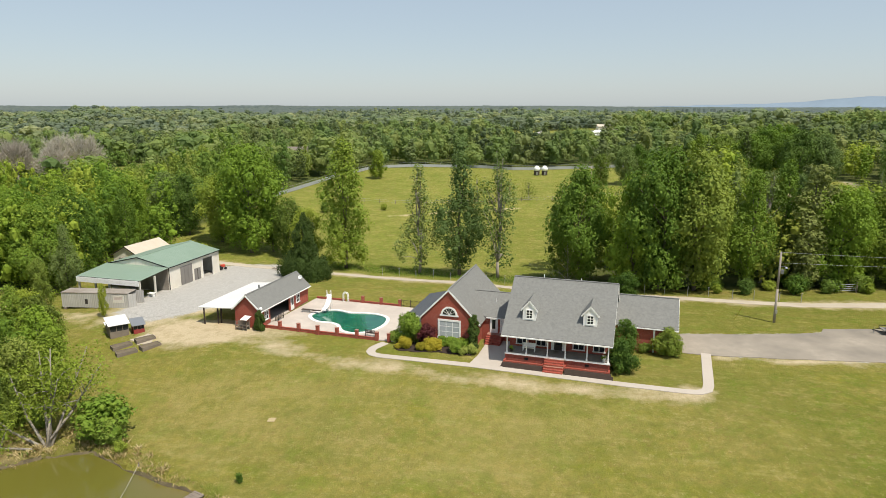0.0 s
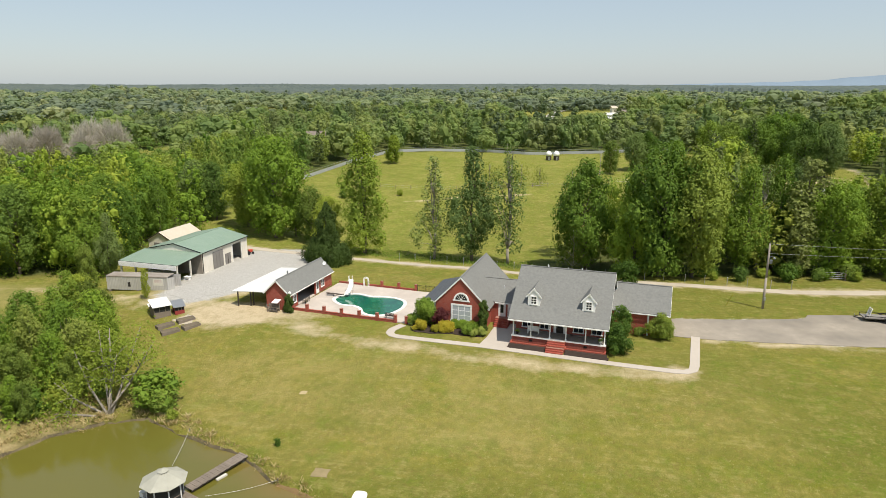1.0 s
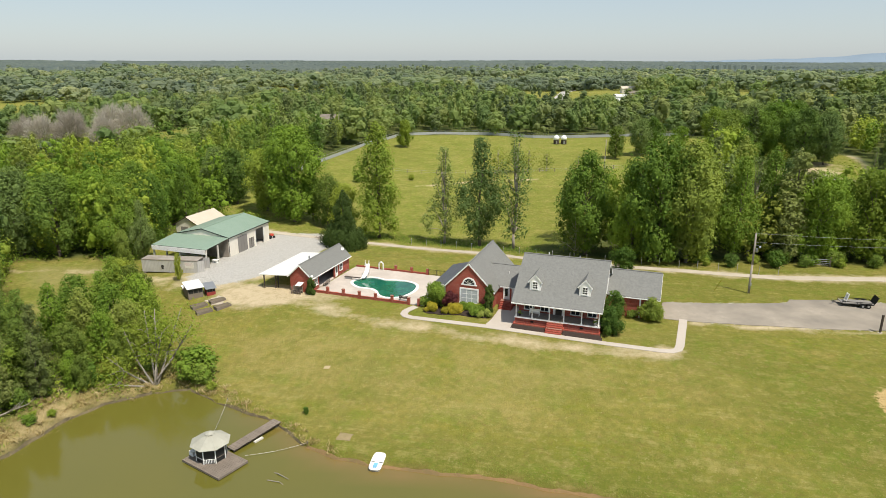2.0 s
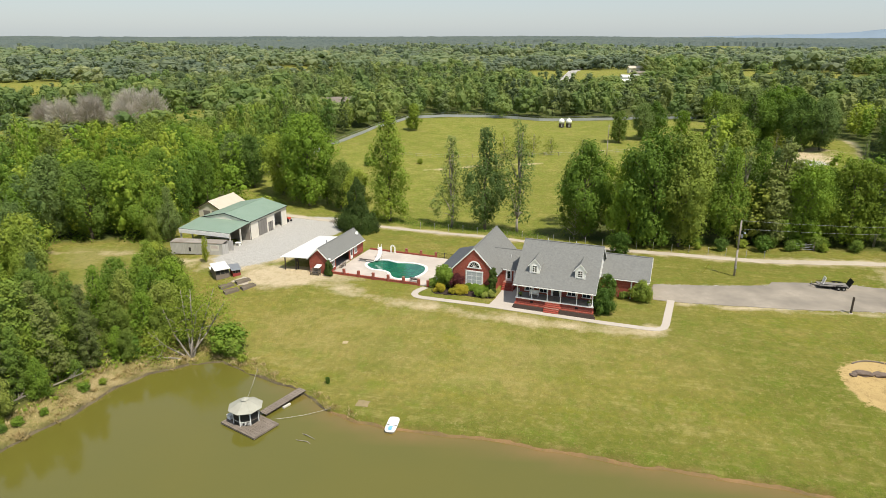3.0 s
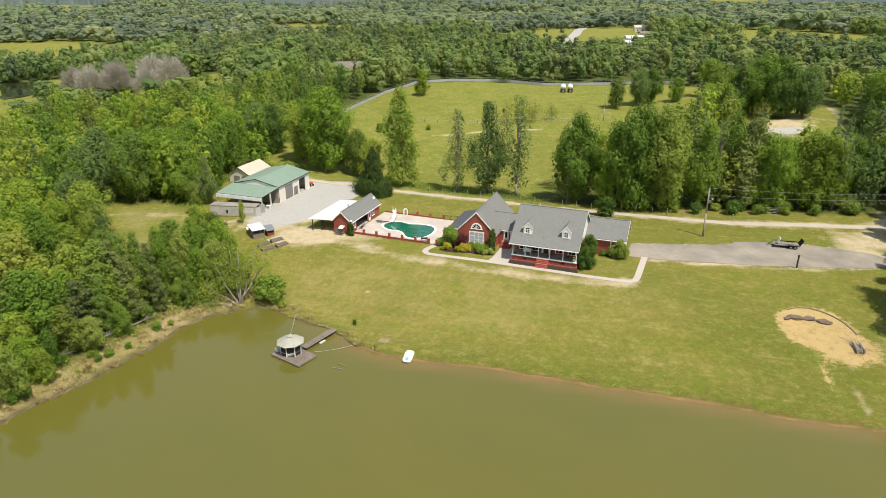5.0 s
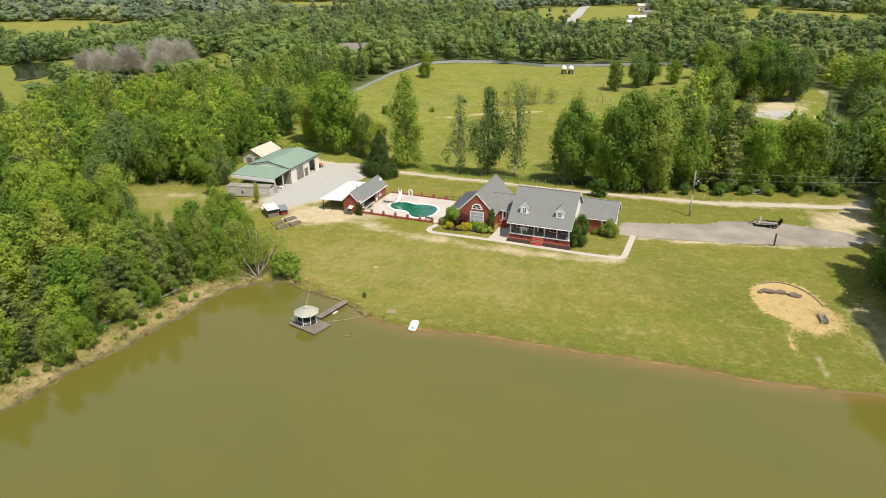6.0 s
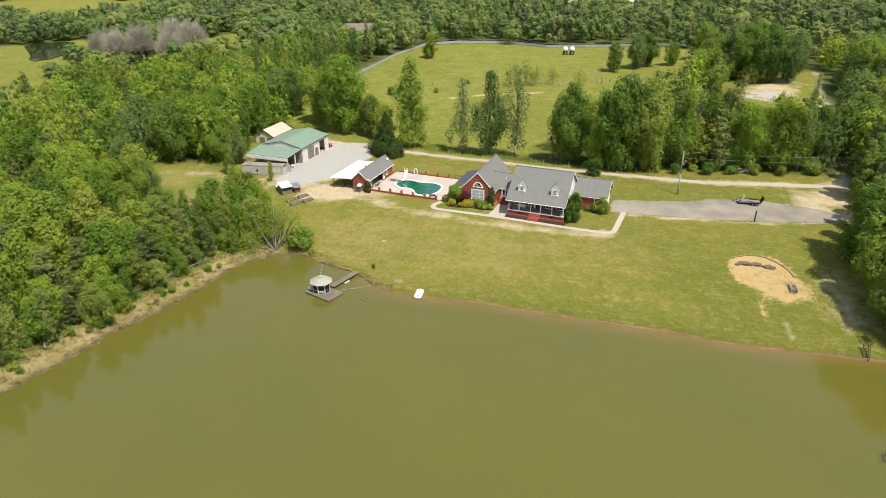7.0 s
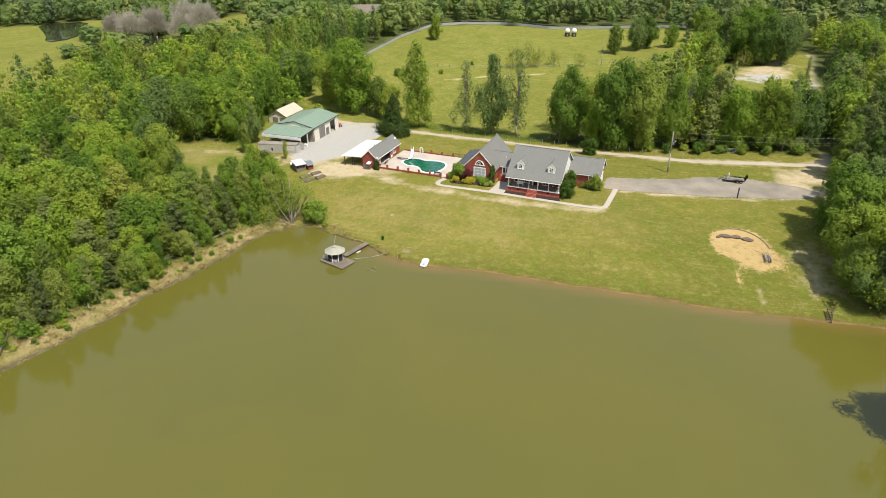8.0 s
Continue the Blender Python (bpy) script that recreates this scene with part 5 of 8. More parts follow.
for a, b_ in zip(FRONT_POSTS, FRONT_POSTS[1:]):
    low_wall(a + 0.2, b_ - 0.2, 2.85)
low_wall(-34.7, -32.3, 2.85)
for a, b_ in zip([-34.4, -31.7, -29.0] + BACK_POSTS, [-31.7, -29.0] + BACK_POSTS):
    low_wall(a + 0.2, b_ - 0.2, 17.45)
iron = thing("iron_fence", HOUSE, "black iron railing at the end of the pool deck", "fence")
for k in range(4):
    u = -19.8 + k * 1.55
    part("post", Shape().box(u - 0.04, u + 0.04, 17.4, 17.5, 0, 1.25), DARKWOOD, iron)
for z in (0.25, 1.1):
    part("rail", Shape().box(-19.8, -15.1, 17.435, 17.465, z, z + 0.04), IRON, iron)
s = Shape()
for i in range(32):
    u = -19.7 + i * 0.145
    s.box(u - 0.009, u + 0.009, 17.44, 17.46, 0.1, 1.14)
part("pickets", s, IRON, iron)["kind"] = "stuff"
pillar(-15.0, 17.45)

sl = thing("pool_slide", HOUSE @ Matrix.Translation((-29.9, 13.2, 0.13)) @ Matrix.Rotation(radians(-80), 4, "Z"), "curved white pool slide with a ladder beside the water", "pool slide")
s = Shape()
prev = None
for i in range(15):
    t = i / 14
    x, y, z = -0.2 + 2.6 * t, 0.35 * math.sin(t * 3.1), 2.15 - 1.75 * (t ** 1.25) + 0.12 * math.sin(t * 6.2)
    sec = [(x, y + w, z + hgt) for w, hgt in ((-0.32, 0.26), (-0.24, 0.02), (0.24, 0.02), (0.32, 0.26), (0.36, 0.24), (0.27, -0.06), (-0.27, -0.06), (-0.36, 0.24))]
    if prev:
        s.add(prev + sec, [(k, (k + 1) % 8, 8 + (k + 1) % 8, 8 + k) for k in range(8)])
    prev = sec
part("chute", s, WHITE, sl, "white moulded chute", flat=False)
for y in (-0.3, 0.3):
    part("ladder_rail", Shape().path([(-0.95, y, 0), (-0.35, y, 1.9), (-0.3, y, 2.75), (0.1, y, 2.75), (0.25, y, 2.2)], [0.03] * 5, 6), WHITE, sl)
for i in range(6):
    part("rung", Shape().tube((-0.88 + 0.1 * i, -0.3, 0.25 + 0.31 * i), (-0.88 + 0.1 * i, 0.3, 0.25 + 0.31 * i), 0.03, sides=6), WHITE, sl)
for x, z in ((0.9, 1.5), (1.9, 0.85)):
    part("leg", Shape().tube((x, -0.2, 0), (x, -0.05, z - 0.1), 0.035).tube((x, 0.55, 0), (x, 0.4, z - 0.1), 0.035), STEEL, sl)
part("splash_plate", Shape().box(-0.3, 0.3, -0.4, 0.4, 1.95, 2.02), WHITE, sl)

bd = thing("diving_board", HOUSE @ Matrix.Translation((-32.2, 10.5, 0.13)), "dark diving board over the pool edge", "diving board")
part("board", Shape().box(-0.8, 2.3, -0.24, 0.24, 0.38, 0.44), DARKWOOD, bd, bevel=0.01)
part("stand", Shape().box(-0.6, 0.5, -0.2, 0.2, 0, 0.38), STEEL, bd)

ar = thing("white_trellis", HOUSE @ Matrix.Translation((-28.9, 17.0, 0.13)), "white arched garden trellis by the back wall", "trellis")
for r in (0.33, 0.5):
    pts = [(-r, 0, 0)] + [(-r * math.cos(math.pi * i / 8), 0, 1.1 + r * math.sin(math.pi * i / 8)) for i in range(9)] + [(r, 0, 0)]
    part("arch", Shape().path(pts, [0.055] * len(pts), 6), WHITE, ar)
for z in (0.2, 0.6, 1.0):
    part("bar", Shape().box(-0.5, -0.33, -0.03, 0.03, z, z + 0.06).box(0.33, 0.5, -0.03, 0.03, z, z + 0.06), WHITE, ar)


def garden_bench(m, mat, label):
    t = thing("garden_bench", m, label, "bench")
    for i in range(3):
        part("seat_slat", Shape().box(-0.75, 0.75, -0.25 + 0.17 * i, -0.11 + 0.17 * i, 0.42, 0.45), mat, t)
        part("back_slat", Shape().box(-0.75, 0.75, 0.24, 0.27, 0.52 + 0.15 * i, 0.62 + 0.15 * i), mat, t)
    for x in (-0.68, 0.68):
        part("side_frame", Shape().box(x - 0.03, x + 0.03, -0.25, -0.19, 0, 0.62).box(x - 0.03, x + 0.03, 0.21, 0.27, 0, 0.92).box(x - 0.03, x + 0.03, -0.25, 0.25, 0.6, 0.64), IRON, t)


garden_bench(HOUSE @ Matrix.Translation((-18.9, 3.9, 0.13)) @ Matrix.Rotation(radians(180), 4, "Z"), DARKWOOD, "dark slatted bench beside the pool fence")
garden_bench(HOUSE @ Matrix.Translation((-34.2, 6.2, 0.13)) @ Matrix.Rotation(radians(-90), 4, "Z"), OLDWOOD, "weathered bench at the pool house wall")
tb = thing("pool_table", HOUSE @ Matrix.Translation((-14.6, 4.6, 0.13)), "small white round garden table beside the deck", "table")
part("tabletop", Shape().lathe([(0.5, 0.70), (0.55, 0.72), (0.55, 0.745), (0.5, 0.76)], 16), WHITE, tb)
part("stem", Shape().tube((0, 0, 0), (0, 0, 0.71), 0.05), WHITE, tb)
part("foot", Shape().lathe([(0.3, 0), (0.3, 0.03), (0.06, 0.06)], 12), WHITE, tb)

# wooden hutch at the gable of the pool house
kx, ky = uv2xy(-37.0, 1.25)
kn = thing("garden_hutch", HOUSE @ Matrix.Translation((-37.0, 1.25, gz(kx, ky))), "weathered wooden hutch with a small white roof", "hutch")
for x in (-0.85, -0.28, 0.28, 0.85):
    for y in (-0.35, 0.35):
        part("post", Shape().box(x - 0.05, x + 0.05, y - 0.05, y + 0.05, -0.1, 1.15 if x < 0.2 else 1.6), OLDWOOD, kn)
for z in (0.3, 0.75, 1.1):
    part("rail", Shape().box(-0.9, 0.9, -0.42, -0.36, z, z + 0.1), OLDWOOD, kn)
part("back_panel", Shape().box(-0.85, 0.85, 0.36, 0.4, 0.1, 1.1), OLDWOOD, kn)
part("floor_board", Shape().box(-0.85, 0.85, -0.36, 0.36, 0.5, 0.55), OLDWOOD, kn)
part("roof", Shape().slab((0.05, -0.6, 1.6), (1.1, -0.6, 1.6), (1.1, 0.6, 1.85), (0.05, 0.6, 1.85), 0.05), WHITE, kn, "white sheet roof")


# ---- barn, container and sheds ----
BARN = Matrix.Translation((-49.3, 110.8, -1.25)) @ Matrix.Rotation(radians(-14.5), 4, "Z")
barn = thing("barn", BARN, "large metal barn with a green ribbed roof and a lean-to", "barn")
BW, BL, BE, BR = 12.2, 14.6, 4.3, 5.7
s = Shape()
s.prism([(-BW, -0.6), (-BW, BE), (-BW / 2, BR - 0.12), (0, BE), (0, -0.6)], 0.0, 0.15)
s.prism([(-BW, -0.6), (-BW, BE), (-BW / 2, BR - 0.12), (0, BE), (0, -0.6)], BL - 0.15, BL)
s.box(-BW, -BW + 0.12, 0.15, BL - 0.15, -0.6, BE)
for y0, y1, z0 in ((0.15, 3.2, -0.6), (3.2, 6.2, 3.5), (6.2, 6.9, -0.6), (6.9, 8.8, 2.3), (8.8, 9.5, -0.6), (9.5, 12.4, 3.6), (12.4, BL - 0.15, -0.6)):
    s.box(-0.12, 0, y0, y1, z0, BE)
part("wall", s, CREAMWALL, barn, "cream ribbed metal wall")
s = Shape()
s.slab((-BW / 2, -0.15, BR), (-BW / 2, BL + 0.15, BR), (0.25, BL + 0.15, BE - 0.03), (0.25, -0.15, BE - 0.03), 0.07)
s.slab((-BW / 2, -0.15, BR), (-BW / 2, BL + 0.15, BR), (-BW - 0.25, BL + 0.15, BE - 0.03), (-BW - 0.25, -0.15, BE - 0.03), 0.07)
r = part("roof", s, GREENROOF, barn)
part("ridge_cap", Shape().box(-BW / 2 - 0.2, -BW / 2 + 0.2, -0.15, BL + 0.15, BR - 0.03, BR + 0.04), GREENROOF, r)
part("gutter", Shape().box(0.25, 0.37, -0.15, BL + 0.15, BE - 0.16, BE - 0.03), IRON, barn, "dark gutter")
part("verge_trim", Shape().slab((-BW / 2, -0.2, BR + 0.02), (-BW / 2, -0.14, BR + 0.02), (0.27, -0.14, BE), (0.27, -0.2, BE), 0.16).slab((-BW / 2, -0.2, BR + 0.02), (-BW / 2, -0.14, BR + 0.02), (-BW - 0.27, -0.14, BE), (-BW - 0.27, -0.2, BE), 0.16), IRON, barn, "dark verge trim")
part("floor_slab", Shape().box(-BW + 0.12, -0.12, 0.15, BL - 0.15, -0.4, 0.02), GRAVEL, barn)
part("sliding_door", Shape().box(0.02, 0.08, 3.1, 6.25, 0.03, 3.55), GREYWOOD, barn, "grey boarded sliding door")
for y in (3.1, 4.1, 5.15, 6.15):
    part("door_batten", Shape().box(0.08, 0.11, y, y + 0.1, 0.03, 3.55), GREYWOOD, barn)
sh = part("shutter_door", Shape().box(-0.06, 0.0, 6.9, 8.8, 0.03, 2.3), GREYWOOD, barn, "grey boarded double door")
part("door_batten", Shape().box(0.0, 0.05, 7.8, 7.9, 0.03, 2.3), DARKWOOD, sh)
for y0, y1 in ((9.42, 9.5), (12.4, 12.48)):
    part("door_jamb", Shape().box(-0.12, 0.04, y0, y1, 0, 3.65), WHITE, barn)
part("inner_partition", Shape().box(-6.2, -6.1, 0.2, BL - 0.2, 0.02, 4.0), DARKIN, barn, "dark inner wall")
part("downpipe", Shape().box(0.0, 0.1, 0.0, 0.1, -0.2, BE), IRON, barn, "dark downpipe")
# lean-to
LD = 6.9
part("lean_to_roof", Shape().slab((-BW - 0.4, 0.0, 4.32), (0.3, 0.0, 4.32), (-0.2, -LD, 3.62), (-BW - 0.5, -LD, 3.62), 0.07), GREENROOF, barn, "green lean-to roof")
part("edge_trim", Shape().box(-BW - 0.5, -0.2, -LD - 0.05, -LD, 3.44, 3.64), IRON, barn, "dark edge trim")
part("front_panel", Shape().box(-BW - 0.4, -0.25, -LD - 0.16, -LD - 0.06, 2.72, 3.56), WHITE, barn, "white front panel under the eave")
for z in (2.98, 3.16, 3.34):
    part("panel_joint", Shape().box(-BW - 0.4, -0.25, -LD - 0.166, -LD - 0.16, z, z + 0.02), CREAM, barn)
for x, y in ((-0.35, -LD + 0.2), (-0.1, -3.4), (-BW - 0.2, -LD + 0.2), (-6.3, -LD + 0.2), (-BW - 0.1, -3.4)):
    po = part("lean_to_post", Shape().box(x - 0.13, x + 0.13, y - 0.13, y + 0.13, -0.6, 3.6), CREAM, barn, "pale square post")
part("brace", Shape().tube((-0.3, -LD + 0.2, 2.4), (-1.3, -LD + 0.2, 3.3), 0.05), CREAM, barn)
part("lean_to_back", Shape().box(-BW, -0.1, -0.06, -0.01, 0, 3.9), RUSTTOP, barn, "brown wall inside the lean-to")
part("work_bench", Shape().box(-1.0, 0.1, -4.4, -3.6, 0.75, 0.83).box(-0.9, -0.8, -4.3, -3.7, 0.0, 0.75).box(-0.1, 0.0, -4.3, -3.7, 0.0, 0.75), WHITE, barn, "white work table")

CONT = Matrix.Translation((-51.6, 100.9, -1.35)) @ Matrix.Rotation(radians(-2.5), 4, "Z")
ct = thing("shipping_container", CONT, "long grey ribbed container with a rusty flat top, one end open", "container")
s = Shape()
CL = 10.9
part("side_wall", Shape().box(-CL, 0, 0, 0.06, 0.15, 2.5), GREYBOX, ct, "grey ribbed side")
part("side_wall", Shape().box(-CL, 0, 2.45, 2.51, 0.15, 2.5), GREYBOX, ct)
part("end_wall", Shape().box(-CL, -CL + 0.06, 0.06, 2.45, 0.15, 2.5), GREYBOX, ct)
part("top", Shape().box(-CL - 0.06, 0.06, -0.06, 2.57, 2.5, 2.62), RUSTTOP, ct, "rust-brown flat top")
part("floor", Shape().box(-CL, 0, 0.06, 2.45, 0.12, 0.2), DARKIN, ct)
part("door", Shape().box(0, 1.15, -0.02, 0.04, 0.2, 2.45, Matrix.Rotation(radians(38), 4, "Z") @ Matrix.Translation((0.02, 0, 0))), GREYBOX, ct, "open grey door leaf")
part("door", Shape().box(0, 1.15, 0, 0.06, 0.2, 2.45, Matrix.Translation((0.02, 2.45, 0)) @ Matrix.Rotation(radians(10), 4, "Z")), GREYBOX, ct, "open grey door leaf")
part("hatch", Shape().box(-7.1, -6.65, -0.03, 0.0, 0.75, 1.55), DARKIN, ct, "dark hatch")
part("pale_panel", Shape().box(-2.5, -0.7, -0.03, 0.0, 1.05, 2.2), CREAM, ct, "faded pale sign panel")
for z in (1.55, 1.75, 1.95):
    part("faded_bar", Shape().box(-2.3, -0.95, -0.045, -0.03, z, z + 0.07), FADEDPINK, ct, "faded red bar of lettering")
for x in (-CL + 0.4, -CL / 2, -0.5):
    part("skid", Shape().box(x - 0.2, x + 0.2, -0.1, 2.6, -0.2, 0.13), OLDWOOD, ct)
for k in range(5):
    part("corner_post", Shape().box(-CL + k * (CL - 0.1) / 4, -CL + k * (CL - 0.1) / 4 + 0.09, -0.035, 0.0, 0.15, 2.5), GREYBOX, ct)

SHED = Matrix.Translation((-63.6, 129.6, gz(-66, 134) - 0.9)) @ Matrix.Rotation(radians(-16), 4, "Z")
shd = thing("tan_shed", SHED, "tan metal shed with a pale roof behind the barn", "shed")
part("wall", Shape().prism([(-6.3, -0.5), (0, -0.5), (0, 3.2), (-3.15, 4.9), (-6.3, 3.2)], 0, 9.5), CREAMWALL, shd, "tan metal wall")
part("roof", Shape().slab((-3.15, -0.3, 5.05), (-3.15, 9.8, 5.05), (-6.7, 9.8, 3.1), (-6.7, -0.3, 3.1), 0.08).slab((-3.15, -0.3, 5.05), (-3.15, 9.8, 5.05), (0.4, 9.8, 3.1), (0.4, -0.3, 3.1), 0.08), TANROOF, shd)
for x in (-4.9, -2.3):
    part("roller_door", Shape().box(x, x + 1.9, -0.05, 0.0, 0.05, 2.6), GREYWOOD, shd, "grey roller door")
part("verge_trim", Shape().slab((-3.15, -0.34, 5.07), (-3.15, -0.3, 5.07), (-6.72, -0.3, 3.1), (-6.72, -0.34, 3.1), 0.2).slab((-3.15, -0.34, 5.07), (-3.15, -0.3, 5.07), (0.42, -0.3, 3.1), (0.42, -0.34, 3.1), 0.2), DARKWOOD, shd, "dark verge trim")


def hen_house(x, y, w, d, h, roofm, wallm, label, turn=-10):
    t = thing("hen_house", Matrix.Translation((x, y, gz(x, y) - 0.05)) @ Matrix.Rotation(radians(turn), 4, "Z"), label, "hen house")
    part("body", Shape().box(-w / 2, w / 2, 0, d, 0.0, h * 0.5), wallm, t)
    for px_ in (-w / 2, -w / 6, w / 6, w / 2 - 0.07):
        part("stud", Shape().box(px_, px_ + 0.07, 0.0, 0.07, h * 0.5, h), OLDWOOD, t)
        part("stud", Shape().box(px_, px_ + 0.07, d - 0.07, d, h * 0.5, h + 0.25), OLDWOOD, t)
    part("wire_panel", Shape().box(-w / 2 + 0.05, w / 2 - 0.05, 0.02, 0.04, h * 0.5, h), SCREEN, t, "dark wire mesh panel")
    part("side_panel", Shape().box(-w / 2 + 0.01, -w / 2 + 0.04, 0.07, d - 0.07, h * 0.5, h), wallm, t)
    part("roof", Shape().slab((-w / 2 - 0.2, -0.3, h), (w / 2 + 0.2, -0.3, h), (w / 2 + 0.2, d + 0.25, h + 0.38), (-w / 2 - 0.2, d + 0.25, h + 0.38), 0.05), roofm, t)
    return t


hen_house(-46.4, 87.8, 2.4, 3.0, 1.9, WHITEROOF, OLDWOOD, "small hen house with a white sheet roof and mesh front", 37)
hen_house(-44.2, 88.9, 1.4, 2.2, 1.3, STEEL, REDPAINT, "small red hen house with a grey sheet roof", 34)
ln = thing("lumber_pile", Matrix.Translation((-49.0, 91.6, gz(-49.0, 91.6))) @ Matrix.Rotation(radians(37), 4, "Z"), "white sheet of roofing lying over boards", "lumber")
part("sheet", Shape().slab((-1.4, -0.5, 0.75), (1.3, -0.5, 0.8), (1.3, 0.6, 1.0), (-1.4, 0.6, 0.95), 0.04), WHITEROOF, ln)
for x in (-1.0, 0, 0.9):
    part("block", Shape().box(x - 0.2, x + 0.2, -0.45, 0.55, 0, 0.82), OLDWOOD, ln)


BEDSOIL = plain("dry_bed_soil", (0.17, 0.135, 0.095), (0.11, 0.10, 0.055), 0.95, 0, 0.9, 6, 0.8, 0.5)


def garden_bed(x, y, turn):
    t = thing("raised_bed", Matrix.Translation((x, y, gz(x, y) + 0.12)) @ Matrix.Rotation(radians(turn), 4, "Z"), "weathered board raised bed filled with dark earth", "raised bed", "raised garden beds")
    for y0 in (-0.62, 0.56):
        part("long_board", Shape().box(-1.25, 1.25, y0, y0 + 0.06, -0.25, 0.3), OLDWOOD, t)
    for x0 in (-1.25, 1.19):
        part("end_board", Shape().box(x0, x0 + 0.06, -0.56, 0.56, -0.25, 0.3), OLDWOOD, t)
    part("soil", Shape().box(-1.19, 1.19, -0.56, 0.56, -0.25, 0.22), BEDSOIL, t)


for x, y, turn in ((-44.4, 84.2, 46), (-42.1, 86.1, 42), (-42.7, 82.1, 38), (-40.3, 83.7, 48)):
    garden_bed(x, y, turn)
ground_sheet("garden_path", [(-44.4, 86.9), (-42.6, 84.4), (-40.9, 84.9), (-41.5, 87.6), (-42.6, 88.6)], ROADDIRT, "bare earth between the raised beds", "path", 1.0, 0.04, 0.3)
rt = thing("red_tractor", Matrix.Translation((-46.2, 127.4, gz(-46.2, 127.4))) @ Matrix.Rotation(radians(60), 4, "Z"), "small red garden tractor parked by the barn", "tractor")
part("hood", Shape().box(-0.1, 0.8, -0.28, 0.28, 0.45, 0.95), ORANGE, rt, bevel=0.05)
part("fender", Shape().box(-0.8, -0.1, -0.45, 0.45, 0.5, 0.72), ORANGE, rt, bevel=0.04)
part("seat", Shape().box(-0.65, -0.25, -0.22, 0.22, 0.72, 0.85).box(-0.7, -0.6, -0.22, 0.22, 0.85, 1.2), RUBBER, rt)
for x, r_ in ((-0.5, 0.4), (0.6, 0.27)):
    for y in (-0.5, 0.5):
        part("wheel", Shape().tube((x, y - 0.1, r_), (x, y + 0.1, r_), r_, sides=14), RUBBER, rt)
bp = thing("brush_pile", Matrix.Translation((-33.5, 127.5, gz(-33.5, 127.5))), "pile of grey cut branches at the edge of the yard", "brush pile")
for i in range(16):
    a = RNG.uniform(0, 3.14)
    p = Vector((RNG.normal(0, 1.2), RNG.normal(0, 0.7), RNG.uniform(0.1, 0.9)))
    dv = Vector((math.cos(a), math.sin(a) * 0.4, RNG.uniform(-0.15, 0.2))) * RNG.uniform(1.2, 2.6)
    part("branch", Shape().path([p - dv, p, p + dv + Vector((0, 0, 0.2))], [0.08, 0.06, 0.02], 5), PALEBARK, bp)

# ---- utility pole, trailer, basketball post ----
POLE = Vector((45.7, 92.8, gz(45.7, 92.8)))
up = thing("utility_pole", Matrix.Translation(POLE), "grey wooden utility pole with wires and a small lamp", "utility pole")
part("pole", Shape().path([(0, 0, -0.5), (-0.05, 0, 5), (-0.12, 0, 10.3)], [0.19, 0.165, 0.13], 10), POLEWOOD, up, flat=False)
part("transformer", Shape().lathe([(0.16, 0), (0.2, 0.05), (0.2, 0.55), (0.16, 0.62)], 12, Matrix.Translation((0.3, -0.1, 7.2))), STEEL, up, "small grey transformer")
part("lamp", Shape().path([(-0.1, 0, 8.2), (0.25, -0.3, 8.4), (0.5, -0.5, 8.3)], [0.03] * 3, 6).lathe([(0.05, 0.1), (0.16, 0.0), (0.2, -0.12), (0.1, -0.2)], 10, Matrix.Translation((0.55, -0.55, 8.25))), STEEL, up, "round yard lamp on a short arm")
part("insulator", Shape().tube((-0.12, 0, 10.3), (-0.12, 0, 10.5), 0.05), STEEL, up)
part("meter_box", Shape().box(-0.15, 0.15, -0.3, -0.17, 1.4, 1.9), STEEL, up)
for z0, z1, off in ((10.3, 9.2, 0.4), (8.8, 8.3, 0.0)):
    pts, n = [], 16
    for i in range(n + 1):
        t = i / n
        pts.append((-0.1 + 62 * t, off * t + 6 * t, z0 + (z1 - z0) * t - 1.1 * math.sin(math.pi * t)))
    part("wire", Shape().path(pts, [0.013] * (n + 1), 4), FENCEMESH, up, "thin grey power line")
part("guy_guard", Shape().path([(-5.2, 1.2, -0.1), (-4.3, 1.0, 1.9)], [0.04, 0.04], 6), LEAFGOLD, up, "yellow guy wire guard")

TRL = Matrix.Translation((60.0, 87.6, gz(60, 87.6) + 0.06)) @ Matrix.Rotation(radians(-9), 4, "Z")
tr = thing("utility_trailer", TRL, "low flat utility trailer with black wheels parked on the drive", "trailer")
part("deck", Shape().box(-2.2, 2.4, -0.95, 0.95, 0.55, 0.66), GREYWOOD, tr, "grey plank deck")
for y in (-1.0, 0.95):
    part("side_rail", Shape().box(-2.2, 2.4, y, y + 0.05, 0.85, 0.93).box(-2.2, -2.14, y, y + 0.05, 0.6, 0.9).box(0.0, 0.06, y, y + 0.05, 0.6, 0.9).box(2.34, 2.4, y, y + 0.05, 0.6, 0.9), IRON, tr)
part("chassis", Shape().box(-2.2, 2.4, -0.9, -0.8, 0.42, 0.55).box(-2.2, 2.4, 0.8, 0.9, 0.42, 0.55), IRON, tr)
part("tongue", Shape().path([(-2.2, -0.8, 0.5), (-3.4, 0, 0.5)], [0.05, 0.05], 6).path([(-2.2, 0.8, 0.5), (-3.4, 0, 0.5)], [0.05, 0.05], 6), IRON, tr)
part("jack", Shape().tube((-3.2, 0, 0), (-3.2, 0, 0.9), 0.04), STEEL, tr)
